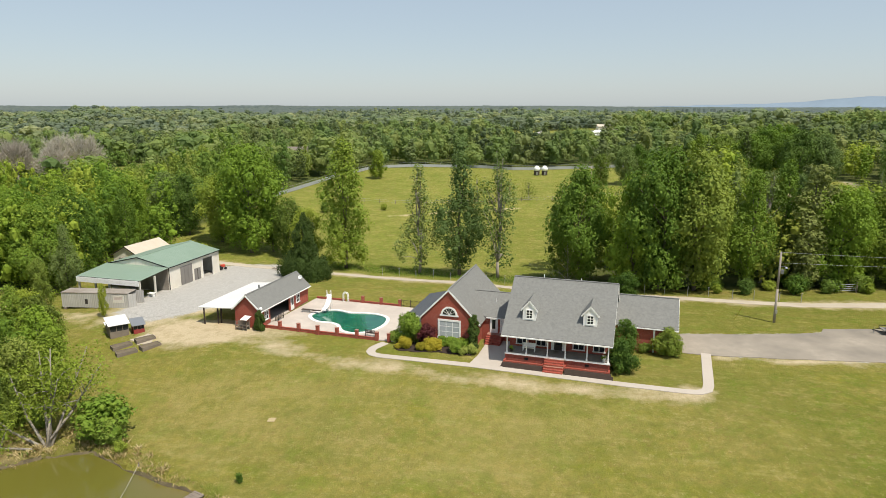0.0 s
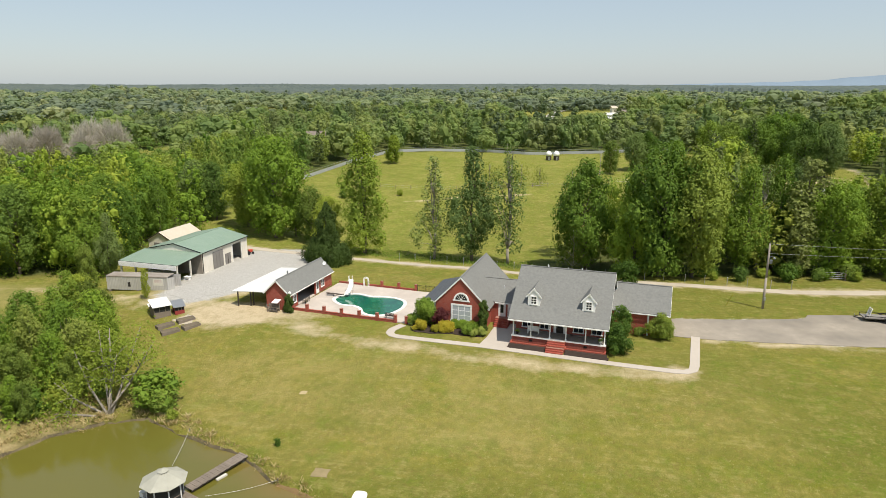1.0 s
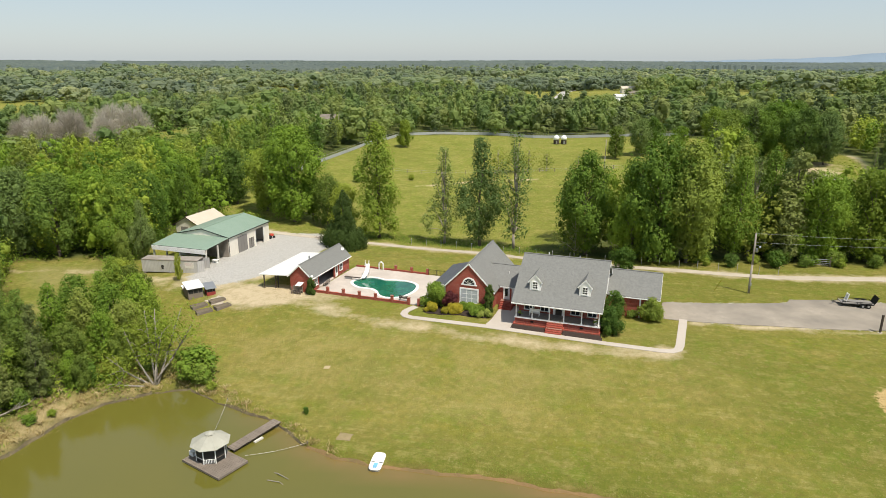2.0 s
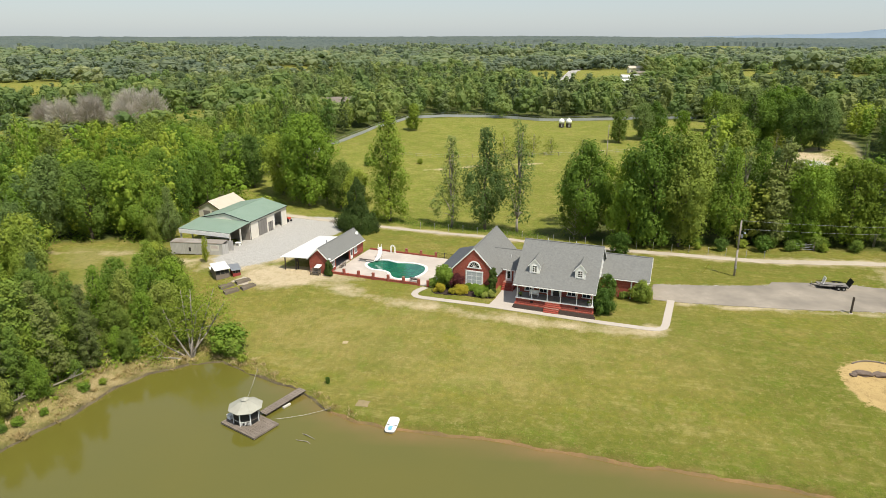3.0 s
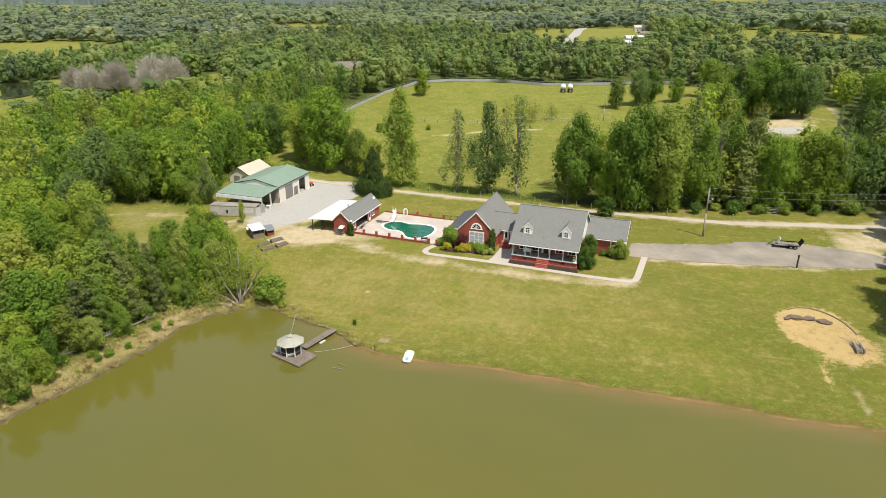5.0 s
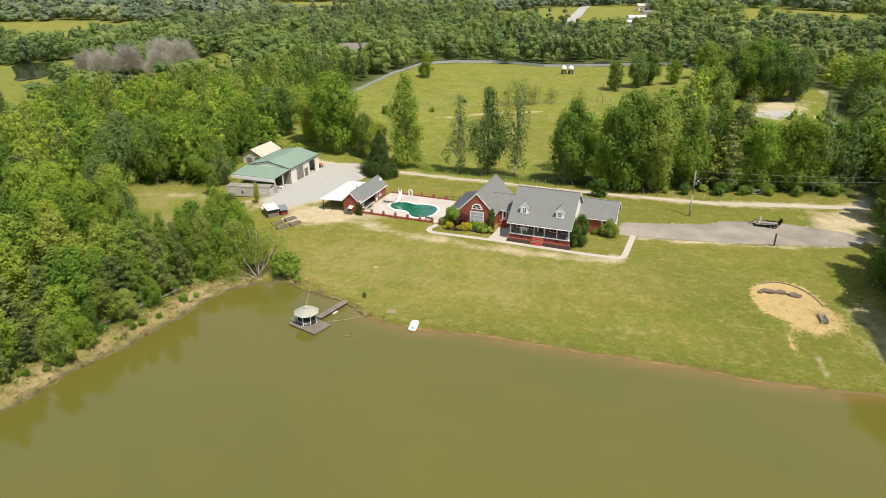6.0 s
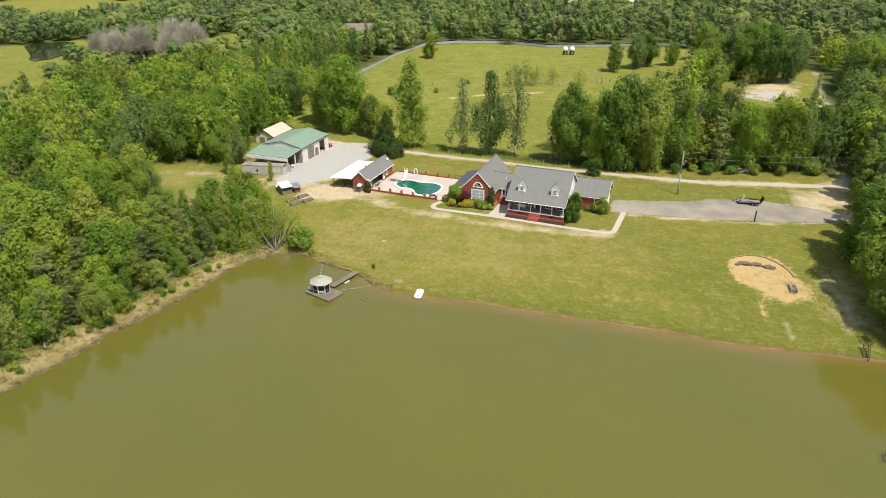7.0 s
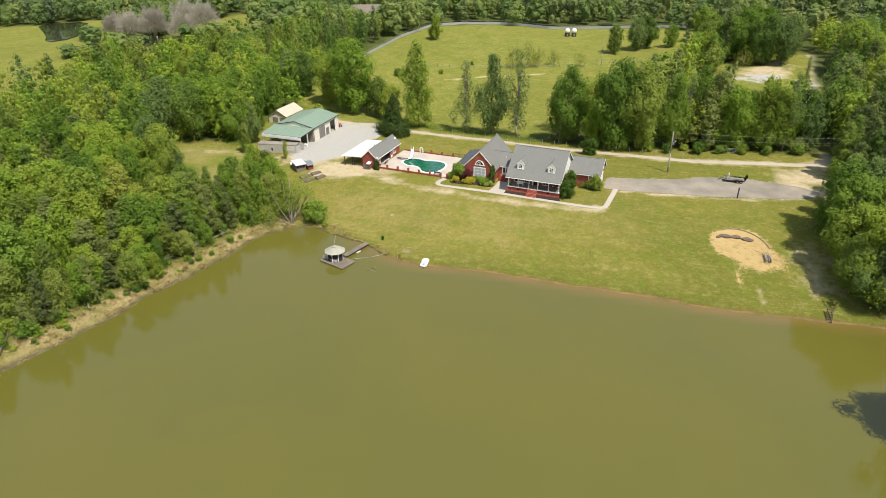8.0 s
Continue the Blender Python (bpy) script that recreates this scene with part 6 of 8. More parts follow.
for x in (0.75, 1.55):
    for y in (-1.15, 1.15):
        w = part("tyre", Shape().tube((x, y - 0.11, 0.34), (x, y + 0.11, 0.34), 0.34, sides=16), RUBBER, tr)
        part("rim", Shape().tube((x, y - 0.125, 0.34), (x, y + 0.125, 0.34), 0.17, sides=10), STEEL, w)
for y in (-1.15, 1.15):
    part("mudguard", Shape().box(0.3, 2.0, y - 0.16, y + 0.16, 0.72, 0.76), IRON, tr)
part("ramp_gate", Shape().slab((2.42, -0.9, 0.6), (2.42, 0.9, 0.6), (2.95, 0.9, 1.75), (2.95, -0.9, 1.75), 0.05), IRON, tr, "black mesh loading ramp")
hs = part("head_stand", Shape().path([(-1.5, -0.55, 0.66), (-1.2, -0.55, 1.9), (-1.2, 0.35, 1.9), (-1.5, 0.35, 0.66)], [0.07] * 4, 6), WHITE, tr, "white upright frame")
part("panel", Shape().slab((-1.42, -0.45, 1.0), (-1.42, 0.25, 1.0), (-1.24, 0.25, 1.7), (-1.24, -0.45, 1.7), 0.04), CREAM, hs)
part("crossbar", Shape().tube((-1.35, -0.55, 1.25), (-1.35, 0.35, 1.25), 0.05), WHITE, hs)

ps = thing("gate_post", Matrix.Translation((57.8, 76.8, gz(57.8, 76.8))), "dark square timber post at the edge of the drive", "post")
part("shaft", Shape().box(-0.12, 0.12, -0.12, 0.12, -0.3, 2.7), DARKWOOD, ps, bevel=0.02)
part("footing", Shape().lathe([(0.32, -0.1), (0.32, 0.05), (0.14, 0.09)], 10), CONCRETE, ps)

# ---- sand pit ----
wl = thing("log_edging", Matrix(), "row of half-buried dark logs round the sand pit", "edging")
for i in range(15):
    t0, t1 = radians(118 - 8.2 * i), radians(118 - 8.2 * (i + 0.92))
    a, b_ = ((52.6 + 5.3 * math.cos(t), 55.2 + 6.7 * math.sin(t)) for t in (t0, t1))
    za, zb = gz(*a) + 0.07, gz(*b_) + 0.07
    part("log", Shape().tube((*a, za), (*b_, zb), 0.10, 0.095, 7), OLDWOOD, wl)


def boulder(x, y, sx, sy, sz, turn):
    bm = bmesh.new()
    bmesh.ops.create_icosphere(bm, subdivisions=3, radius=1)
    k = RNG.uniform(0, 9)
    for v_ in bm.verts:
        n_ = noise.noise(v_.co * 1.7 + Vector((k, k, k))) * 0.3 + noise.noise(v_.co * 4 + Vector((k, 0, 0))) * 0.08
        v_.co *= 1 + n_
        v_.co.z = max(v_.co.z, -0.5)
    bmesh.ops.transform(bm, matrix=Matrix.Diagonal((sx, sy, sz, 1)), verts=bm.verts)
    me = bpy.data.meshes.new("boulder")
    bm.to_mesh(me)
    bm.free()
    me.materials.append(BOULDER)
    o = new("boulder", me)
    o.matrix_world = Matrix.Translation((x, y, gz(x, y) + sz * 0.35)) @ Matrix.Rotation(radians(turn), 4, "Z")
    return tagged(o, "low dark grey boulder lying in the sand", "boulder", "boulders in the sand pit")


BOULDER = plain("dark_stone", (0.19, 0.145, 0.115), (0.11, 0.088, 0.075), 0.9, 0, 1.2, 6, 0.7, 0.6)
boulder(50.4, 58.8, 1.25, 0.6, 0.42, -8)
boulder(52.6, 58.9, 1.0, 0.55, 0.38, -4)
boulder(54.6, 58.2, 1.15, 0.6, 0.42, -14)
boulder(49.0, 58.4, 0.5, 0.4, 0.28, 20)
wp = thing("wood_pile", Matrix.Translation((56.2, 50.8, gz(56.2, 50.8) + 0.1)) @ Matrix.Rotation(radians(80), 4, "Z"), "heap of grey split logs beside the sand pit", "wood pile")
for i in range(9):
    y, z = (i % 4) * 0.3 - 0.45, 0.12 + 0.2 * (i // 4)
    part("log", Shape().tube((-1.3 + RNG.uniform(-0.2, 0.2), y, z), (1.2 + RNG.uniform(-0.3, 0.3), y + RNG.uniform(-0.3, 0.3), z + 0.05), 0.11, 0.08, 7), POLEWOOD, wp)
for i in range(4):
    part("twig", Shape().path([(0.8, 0.2 * i, 0.3), (1.8, 0.1 + 0.5 * i, 0.5), (2.6, 0.9 * i - 0.6, 0.35)], [0.04, 0.03, 0.01], 5), OLDWOOD, wp)

# ---- dock, gazebo, boat ----
DOCK = Matrix.Translation((-27.2, 47.3, WATER)) @ Matrix.Rotation(radians(-30.5), 4, "Z") @ Matrix.Diagonal((0.93, 0.95, 1, 1))
dk = thing("floating_dock", DOCK, "weathered plank platform floating on the pond with a gangway", "dock")
part("float", Shape().box(-3.2, 3.0, -2.0, 1.75, -0.25, 0.22), DARKWOOD, dk)
for i in range(24):
    y = -2.1 + i * 0.165
    part("plank", Shape().box(-3.3, 3.1, y, y + 0.145, 0.28, 0.33 + 0.006 * (i % 3)), OLDWOOD, dk)
part("rim_board", Shape().box(-3.34, 3.14, -2.16, -2.1, 0.1, 0.34), OLDWOOD, dk)
part("rim_board", Shape().box(3.1, 3.16, -2.1, 1.86, 0.1, 0.34), OLDWOOD, dk)
gw = thing("gangway", Matrix.Translation((-26.4, 49.3, WATER)) @ Matrix.Rotation(math.atan2(55.1 - 49.3, -22.9 + 26.4), 4, "Z"), "narrow weathered gangway from the bank to the dock", "gangway")
GL = 6.75
for y in (-0.55, 0.45):
    part("beam", Shape().slab((0, y, 0.35), (0, y + 0.1, 0.35), (GL, y + 0.1, 0.55), (GL, y, 0.55), 0.18), DARKWOOD, gw)
for i in range(34):
    x = i * GL / 34
    z = 0.40 + 0.2 * x / GL + 0.012 * math.sin(i * 2.3)
    part("plank", Shape().box(x, x + 0.185, -0.62 + 0.03 * math.sin(i * 1.7), 0.62 + 0.03 * math.sin(i * 2.9), z - 0.05, z), OLDWOOD, gw)
part("float_box", Shape().box(2.6, 3.8, -0.95, -0.65, 0.02, 0.2), CREAM, gw, "pale float")

GAZ = DOCK @ Matrix.Translation((-1.0, 0.15, 0.34)) @ Matrix.Diagonal((0.93, 0.91, 0.92, 1))
gzb = thing("gazebo", GAZ, "octagonal white gazebo with dark screens and a pale shingle roof", "gazebo")
R8 = 1.85
ang = [radians(22.5 + 45 * i) for i in range(8)]
for i, a in enumerate(ang):
    part("post", Shape().box(-0.06, 0.06, -0.06, 0.06, 0, 2.2, Matrix.Translation((R8 * math.cos(a), R8 * math.sin(a), 0)) @ Matrix.Rotation(a, 4, "Z")), WHITE, gzb)
    b_ = ang[(i + 1) % 8]
    pa, pb = Vector((R8 * math.cos(a), R8 * math.sin(a), 0)), Vector((R8 * math.cos(b_), R8 * math.sin(b_), 0))
    mid, dv = (pa + pb) / 2, (pb - pa)
    m = Matrix.Translation(mid) @ Matrix.Rotation(math.atan2(dv.y, dv.x), 4, "Z")
    w = dv.length / 2 - 0.06
    part("screen", Shape().box(-w, w, -0.01, 0.01, 0.62, 2.05, m), SCREEN, gzb, "dark insect screen")
    kn = part("knee_wall", Shape().box(-w, w, -0.012, 0.012, 0.04, 0.58, m), SCREEN, gzb, "dark screened low wall")
    part("handrail", Shape().box(-w, w, -0.04, 0.04, 0.57, 0.63, m), WHITE if i in (5, 6) else OLDWOOD, kn)
    if i == 6:
        for k in range(7):
            part("baluster", Shape().box(-w + w * 2 * (k + 0.3) / 7, -w + w * 2 * (k + 0.65) / 7, -0.03, 0.03, 0.1, 0.57, m), WHITE, kn)
    part("head_beam", Shape().box(-w, w, -0.05, 0.05, 2.06, 2.2, m), OLDWOOD, gzb)
    s = Shape()
    s.slab((2.5 * math.cos(a), 2.5 * math.sin(a), 2.06), (2.5 * math.cos(b_), 2.5 * math.sin(b_), 2.06), (0.5 * math.cos(b_), 0.5 * math.sin(b_), 2.98), (0.5 * math.cos(a), 0.5 * math.sin(a), 2.98), 0.07)
    part("roof_panel", s, GAZROOF, gzb, "pale shingle roof panel")
part("cupola", Shape().lathe([(0.52, 2.95), (0.55, 3.08), (0.62, 3.08), (0.3, 3.2), (0.05, 3.3)], 8), GAZROOF, gzb, "small raised cap")
bx = thing("dock_box", DOCK @ Matrix.Translation((-3.0, -0.9, 0.34)), "white storage box and chair on the dock", "storage box")
part("body", Shape().box(-0.35, 0.35, -0.3, 0.3, 0, 0.5), WHITE, bx, bevel=0.02)
part("lid", Shape().box(-0.38, 0.38, -0.33, 0.33, 0.5, 0.57), CREAM, bx, bevel=0.02)
for name_, a, b_ in (("mooring_rope", (-24.4, 48.2, WATER + 0.35), (-18.2, 50.9, gz(-18.2, 50.9) + 0.25)), ("mooring_rope", (-29.4, 51.0, WATER + 0.35), (-30.6, 59.6, gz(-30.6, 59.6) + 0.3))):
    t = thing(name_, Matrix(), "pale rope from the dock to a stake on the bank", "rope")
    a, b_ = Vector(a), Vector(b_)
    pts = [a.lerp(b_, k / 8) - Vector((0, 0, 0.22 * math.sin(math.pi * k / 8))) for k in range(9)]
    part("rope", Shape().path(pts, [0.016] * 9, 5), CREAM, t)
    part("stake", Shape().tube(b_ - Vector((0, 0, 0.6)), b_ + Vector((0, 0, 0.15)), 0.07, 0.06), OLDWOOD, t)

pb_ = thing("pedal_boat", Matrix.Translation((-9.85, 47.85, WATER + 0.26)) @ Matrix.Rotation(radians(81), 4, "Z") @ Matrix.Rotation(radians(-8), 4, "Y"), "small white plastic pedal boat with pale blue stripes", "boat")
s = Shape()
out = []
for i in range(24):
    t = 2 * math.pi * i / 24
    c_, s_ = math.cos(t), math.sin(t)
    out.append((1.35 * math.copysign(abs(c_) ** 0.4, c_), 0.70 * math.copysign(abs(s_) ** 0.5, s_)))
s.add([(x * 0.9, y * 0.88, -0.1) for x, y in out] + [(x, y, 0.22) for x, y in out] + [(x * 0.96, y * 0.94, 0.30) for x, y in out], [tuple(range(23, -1, -1)), tuple(range(48, 72))] + [(k * 24 + i, k * 24 + (i + 1) % 24, (k + 1) * 24 + (i + 1) % 24, (k + 1) * 24 + i) for k in (0, 1) for i in range(24)])
part("hull", s, WHITE, pb_, "white moulded hull", flat=True)
part("foot_well", Shape().box(-1.05, -0.35, -0.22, 0.22, 0.30, 0.315), BLUEPAINT, pb_, "pale blue stripe")
for y in (-0.42, 0.42):
    part("seat_slot", Shape().box(-0.25, -0.17, y - 0.22, y + 0.22, 0.30, 0.316), IRON, pb_)
    part("side_stripe", Shape().box(-1.05, -0.6, y - 0.06, y + 0.06, 0.30, 0.315, Matrix.Rotation(radians(18 if y > 0 else -18), 4, "Z")), BLUEPAINT, pb_)
sb = thing("sunken_branch", Matrix.Translation((-19.6, 45.2, WATER)), "pale dead branch breaking the pond surface", "branch")
part("limb", Shape().path([(-1.3, 1.0, -0.2), (-0.3, 0.3, 0.15), (1.0, -0.5, 0.12)], [0.05, 0.05, 0.02], 6), PALEBARK, sb)
part("limb", Shape().path([(-1.2, -0.7, 0.06), (0.2, -1.0, 0.1), (1.0, -1.5, -0.1)], [0.04, 0.04, 0.02], 6), PALEBARK, sb)
# plank steps by the dam
st = thing("bank_ladder", Matrix.Translation((61.6, 34.6, gz(61.6, 34.6) - 0.4)) @ Matrix.Rotation(radians(-20), 4, "Z"), "dark timber ladder leaning from the bank into the pond", "ladder")
for x in (-0.35, 0.35):
    part("stringer", Shape().slab((x - 0.06, -0.9, 0.0), (x + 0.06, -0.9, 0.0), (x + 0.06, 1.9, 1.5), (x - 0.06, 1.9, 1.5), 0.15), DARKWOOD, st)
for i in range(6):
    part("rung", Shape().box(-0.5, 0.5, -0.7 + 0.45 * i, -0.55 + 0.45 * i, 0.12 + 0.24 * i, 0.17 + 0.24 * i), DARKWOOD, st)
part("handrail", Shape().path([(0.42, -0.6, 0.1), (0.42, -0.5, 1.0), (0.42, 1.8, 2.3)], [0.04] * 3, 6), DARKWOOD, st)
EARTH = plain("bare_earth", (0.30, 0.235, 0.13), (0.21, 0.18, 0.08), 0.95, 0, 0.8, 4, 0.8, 0.3)
for x, y, w, label in ((-19.6, 66.4, 0.5, "pale flat stone set in the lawn"), (-14.4, 52.4, 1.0, "bare concrete slab set in the lawn")):
    ground_sheet("lawn_slab", [(x - w, y - w * 0.7), (x + w * 0.8, y - w * 0.8), (x + w, y + w * 0.6), (x - w * 0.7, y + w * 0.8)], EARTH if w > 0.8 else STRAW, label, "slab", 0.5, 0.03, 0.14, kind="")

# ---- pasture fence, tanks and far buildings ----
FIELD_POLE = (42.5, 208.5)
FENCE = [(-60, 206), (-57, 220), (-47, 260), (-36, 286), (-20, 297), (0, 301), (14, 296), (25, 290), (45, 288), (70, 288), (95, 284)]
fn = thing("pasture_fence", Matrix(), "long dark mesh fence round the top of the pasture", "fence")
for (x0, y0), (x1, y1) in zip(FENCE, FENCE[1:]):
    n = max(1, round(math.hypot(x1 - x0, y1 - y0) / 6))
    for i in range(n):
        a = (x0 + (x1 - x0) * i / n, y0 + (y1 - y0) * i / n)
        b_ = (x0 + (x1 - x0) * (i + 1) / n, y0 + (y1 - y0) * (i + 1) / n)
        za, zb = gz(*a), gz(*b_)
        part("post", Shape().tube((*a, za - 0.2), (*a, za + 2.1), 0.06, sides=6), STEEL, fn)
        s = Shape()
        d_ = Vector((b_[0] - a[0], b_[1] - a[1], 0)).normalized()
        nn = Vector((-d_.y, d_.x, 0)) * 0.02
        s.add([Vector((*a, za + 0.1)) - nn, Vector((*b_, zb + 0.1)) - nn, Vector((*b_, zb + 1.3)) - nn, Vector((*a, za + 1.3)) - nn, Vector((*a, za + 0.1)) + nn, Vector((*b_, zb + 0.1)) + nn, Vector((*b_, zb + 1.3)) + nn, Vector((*a, za + 1.3)) + nn], [(0, 1, 2, 3), (7, 6, 5, 4), (0, 4, 5, 1), (1, 5, 6, 2), (2, 6, 7, 3), (3, 7, 4, 0)])
        part("mesh_panel", s, FENCEMESH, fn)
        part("rail", Shape().tube((*a, za + 2.0), (*b_, zb + 2.0), 0.045, sides=5), STEEL, fn)
for x in (33.2, 36.4):
    y = 270.0
    t = thing("feed_tank", Matrix.Translation((x, y, gz(x, y) - 0.1)), "white domed feed tank on a dark base", "tank", "feed tanks in the pasture")
    part("base", Shape().lathe([(1.15, 0), (1.15, 1.9), (1.0, 1.95)], 16), DARKWOOD, t, "dark lower body")
    part("dome", Shape().lathe([(1.25, 1.9), (1.25, 2.9), (0.9, 3.5), (0.4, 3.85), (0.15, 3.95)], 16), WHITE, t, "white dome", flat=False)
    part("cap", Shape().lathe([(0.2, 3.9), (0.2, 4.1), (0.05, 4.15)], 10), STEEL, t)
    part("hatch", Shape().box(-0.3, 0.3, -1.2, -1.1, 0.3, 1.5), STEEL, t)


def far_building(x, y, w, d, h, rh, roofm, wallm, label, turn=0.0):
    t = thing("far_building", Matrix.Translation((x, y, gz(x, y))) @ Matrix.Rotation(radians(turn), 4, "Z"), label, "building")
    part("wall", Shape().prism([(-w / 2, -1), (w / 2, -1), (w / 2, h), (-w / 2, h)], 0, d), wallm, t)
    s = Shape()
    s.slab((-w / 2 - 0.5, -0.5, h), (w / 2 + 0.5, -0.5, h), (w / 2 + 0.5, d / 2, h + rh), (-w / 2 - 0.5, d / 2, h + rh), 0.2)
    s.slab((-w / 2 - 0.5, d / 2, h + rh), (w / 2 + 0.5, d / 2, h + rh), (w / 2 + 0.5, d + 0.5, h), (-w / 2 - 0.5, d + 0.5, h), 0.2)
    part("roof", s, roofm, t)
    for k in range(3):
        u = -w / 2 + w * (k + 0.5) / 3
        part("window" if k != 1 else "door", Shape().box(u - 0.6, u + 0.6, -0.05, 0.0, 0.9 if k != 1 else 0.0, 2.2), GLASS if k != 1 else DARKWOOD, t)


far_building(104, 474, 12, 9, 3.5, 1.6, WHITEROOF, WHITE, "white metal building beyond the woods", 5)
far_building(97, 458, 13, 7, 3.0, 1.2, WHITEROOF, WHITE, "low white metal building beside a car park", 5)
far_building(128, 520, 22, 10, 3.5, 1.5, ROOFBROWN, CREAMWALL, "long brown-roofed building beyond the woods", 3)
far_building(-72, 300, 15, 11, 4.2, 4.2, ROOFBROWN, CREAMWALL, "house with a brown roof among the trees", 12)
far_building(-520, 960, 26, 12, 4, 2, WHITEROOF, WHITE, "far white shed beside a field")
far_building(-176, 632, 16, 10, 3.5, 1.6, WHITEROOF, WHITE, "far white shed beside a field")
far_building(135, 600, 14, 10, 4, 2, TANROOF, CREAMWALL, "pale house beyond the woods")
FARROAD = [(47, 450), (52, 480), (64, 534), (80, 630), (99, 745), (119, 833), (126, 900)]
ground_sheet("far_car_park", [(48, 458), (56, 492), (88, 474), (86, 454)], GRAVEL, "pale car park beyond the woods", "car park", 8.0, 0.3, 0.0, 0.6)
ground_sheet("far_road", strip(FARROAD, 9), GRAVEL, "pale road through the far woods", "road", 14.0, 0.35, 0.0, 0.6)
ground_sheet("far_lane", strip([(-124, 280), (-110, 282), (-97, 288), (-90, 302), (-86, 318)], 4), GRAVEL, "pale lane through the far woods", "road", 6.0, 0.3, 0.0, 0.5)
cr = thing("pickup_truck", Matrix.Translation((139, 252, gz(139, 252) + 0.08)) @ Matrix.Rotation(radians(10), 4, "Z"), "dark pickup truck parked on the far lane", "truck")
part("body", Shape().box(-2.6, 2.6, -0.95, 0.95, 0.5, 1.15), DARKIN, cr, bevel=0.08)
part("cab", Shape().prism([(-0.9, 1.15), (1.0, 1.15), (0.6, 1.85), (-0.7, 1.85)], -0.85, 0.85), STEEL, cr)
for x in (-1.6, 1.7):
    for y in (-0.9, 0.9):
        part("wheel", Shape().tube((x, y - 0.12, 0.38), (x, y + 0.12, 0.38), 0.38, sides=12), RUBBER, cr)
wt = thing("water_tower", Matrix.Translation((-3150, 3500, 20)), "tiny white water tower on the far skyline", "water tower")
part("tank", Shape().lathe([(3, 14), (9, 18), (10, 24), (6, 29), (1, 30)], 14), WHITE, wt, flat=False)
part("stem", Shape().tube((0, 0, -30), (0, 0, 16), 3.0, 2.5), WHITE, wt)
# wire fence and a pole across the pasture
wf = thing("pasture_wire_fence", Matrix(), "thin wire fence on grey posts across the pasture", "fence")
line_ = [(-34 + 5.0 * i, 209.5 - 1.6 * math.sin(i / 4)) for i in range(22)]
for i, a in enumerate(line_):
    part("post", Shape().box(a[0] - 0.07, a[0] + 0.07, a[1] - 0.07, a[1] + 0.07, gz(*a) - 0.2, gz(*a) + 1.35), OLDWOOD, wf)
    if i:
        b_ = line_[i - 1]
        for z in (0.55, 1.15):
            part("wire", Shape().tube((*b_, gz(*b_) + z), (*a, gz(*a) + z), 0.014, sides=4), STEEL, wf)
pp = thing("field_pole", Matrix.Translation((FIELD_POLE[0], FIELD_POLE[1], gz(*FIELD_POLE))), "slim grey wooden pole standing in the pasture", "utility pole")
part("shaft", Shape().path([(0, 0, -0.4), (0, 0, 5), (0.05, 0, 10.5)], [0.15, 0.13, 0.1], 8), POLEWOOD, pp, flat=False)
part("crossarm", Shape().box(-0.7, 0.7, -0.06, 0.06, 9.9, 10.05), OLDWOOD, pp)
# field gate by the lane
fg = thing("field_gate", Matrix.Translation((64.5, 108.6, gz(64.5, 108.6))) @ Matrix.Rotation(radians(-8), 4, "Z"), "grey metal field gate behind the lane", "gate")
for z in (0.4, 0.75, 1.1, 1.45):
    part("bar", Shape().tube((-2.0, 0, z), (2.0, 0, z), 0.035, sides=6), STEEL, fg)
for x in (-2.05, 2.05):
    part("post", Shape().box(x - 0.1, x + 0.1, -0.1, 0.1, -0.3, 1.9), OLDWOOD, fg)
for x in (-1.9, 0.0, 1.9):
    part("upright", Shape().tube((x, 0, 0.35), (x, 0, 1.5), 0.035, sides=6), STEEL, fg)
# wire fence along the wood edge behind the lane
for k in range(22):
    x = -14 + k * 3.3
    y = 124.5 - 0.305 * (x + 14) + (0.6 if k % 2 else 0)
    if abs(x - 64.5) < 3:
        continue
    t = thing("fence_post", Matrix.Translation((x, y, gz(x, y))), "thin grey steel fence post behind the lane", "post", "fence posts behind the lane")
    part("shaft", Shape().box(-0.04, 0.04, -0.04, 0.04, -0.2, 1.5), STEEL, t)
    part("cap", Shape().box(-0.05, 0.05, -0.05, 0.05, 1.5, 1.53), WHITE, t)


# ---- rough growth: tufts on banks and lawn ----
def tufts(name, x, y, h, spread, blades, mat, label):
    n = len(x)
    base = np.stack([x, y, ground_z(x, y)], -1)
    b0 = np.repeat(base, blades, 0) + RNG.normal(0, 1, (n * blades, 3)) * np.array([0.5, 0.5, 0]) * np.repeat(spread, blades)[:, None]
    hh = np.repeat(h, blades) * RNG.uniform(0.5, 1.1, n * blades)
    tip = b0 + np.stack([RNG.normal(0, 0.8, n * blades) * hh, RNG.normal(0, 0.8, n * blades) * hh, hh], -1)
    a = RNG.uniform(0, 6.28, n * blades)
    side = np.stack([np.cos(a), np.sin(a), np.zeros_like(a)], -1) * (hh * 0.13)[:, None]
    mid = (b0 + tip) / 2 + np.array([0, 0, 0.1]) * hh[:, None]
    q = np.stack([b0 - np.array([0, 0, 0.05]), mid - side, tip, mid + side], 1)
    tone = np.repeat(RNG.uniform(0, 1, n), blades)
    tagged(new(name, loose_mesh(name, q, mat, tone)), label, "grass", kind="stuff")


STRAWLEAF = leaf_mat("straw_blade", (0.30, 0.23, 0.10), (0.48, 0.38, 0.19), (0.62, 0.52, 0.31))
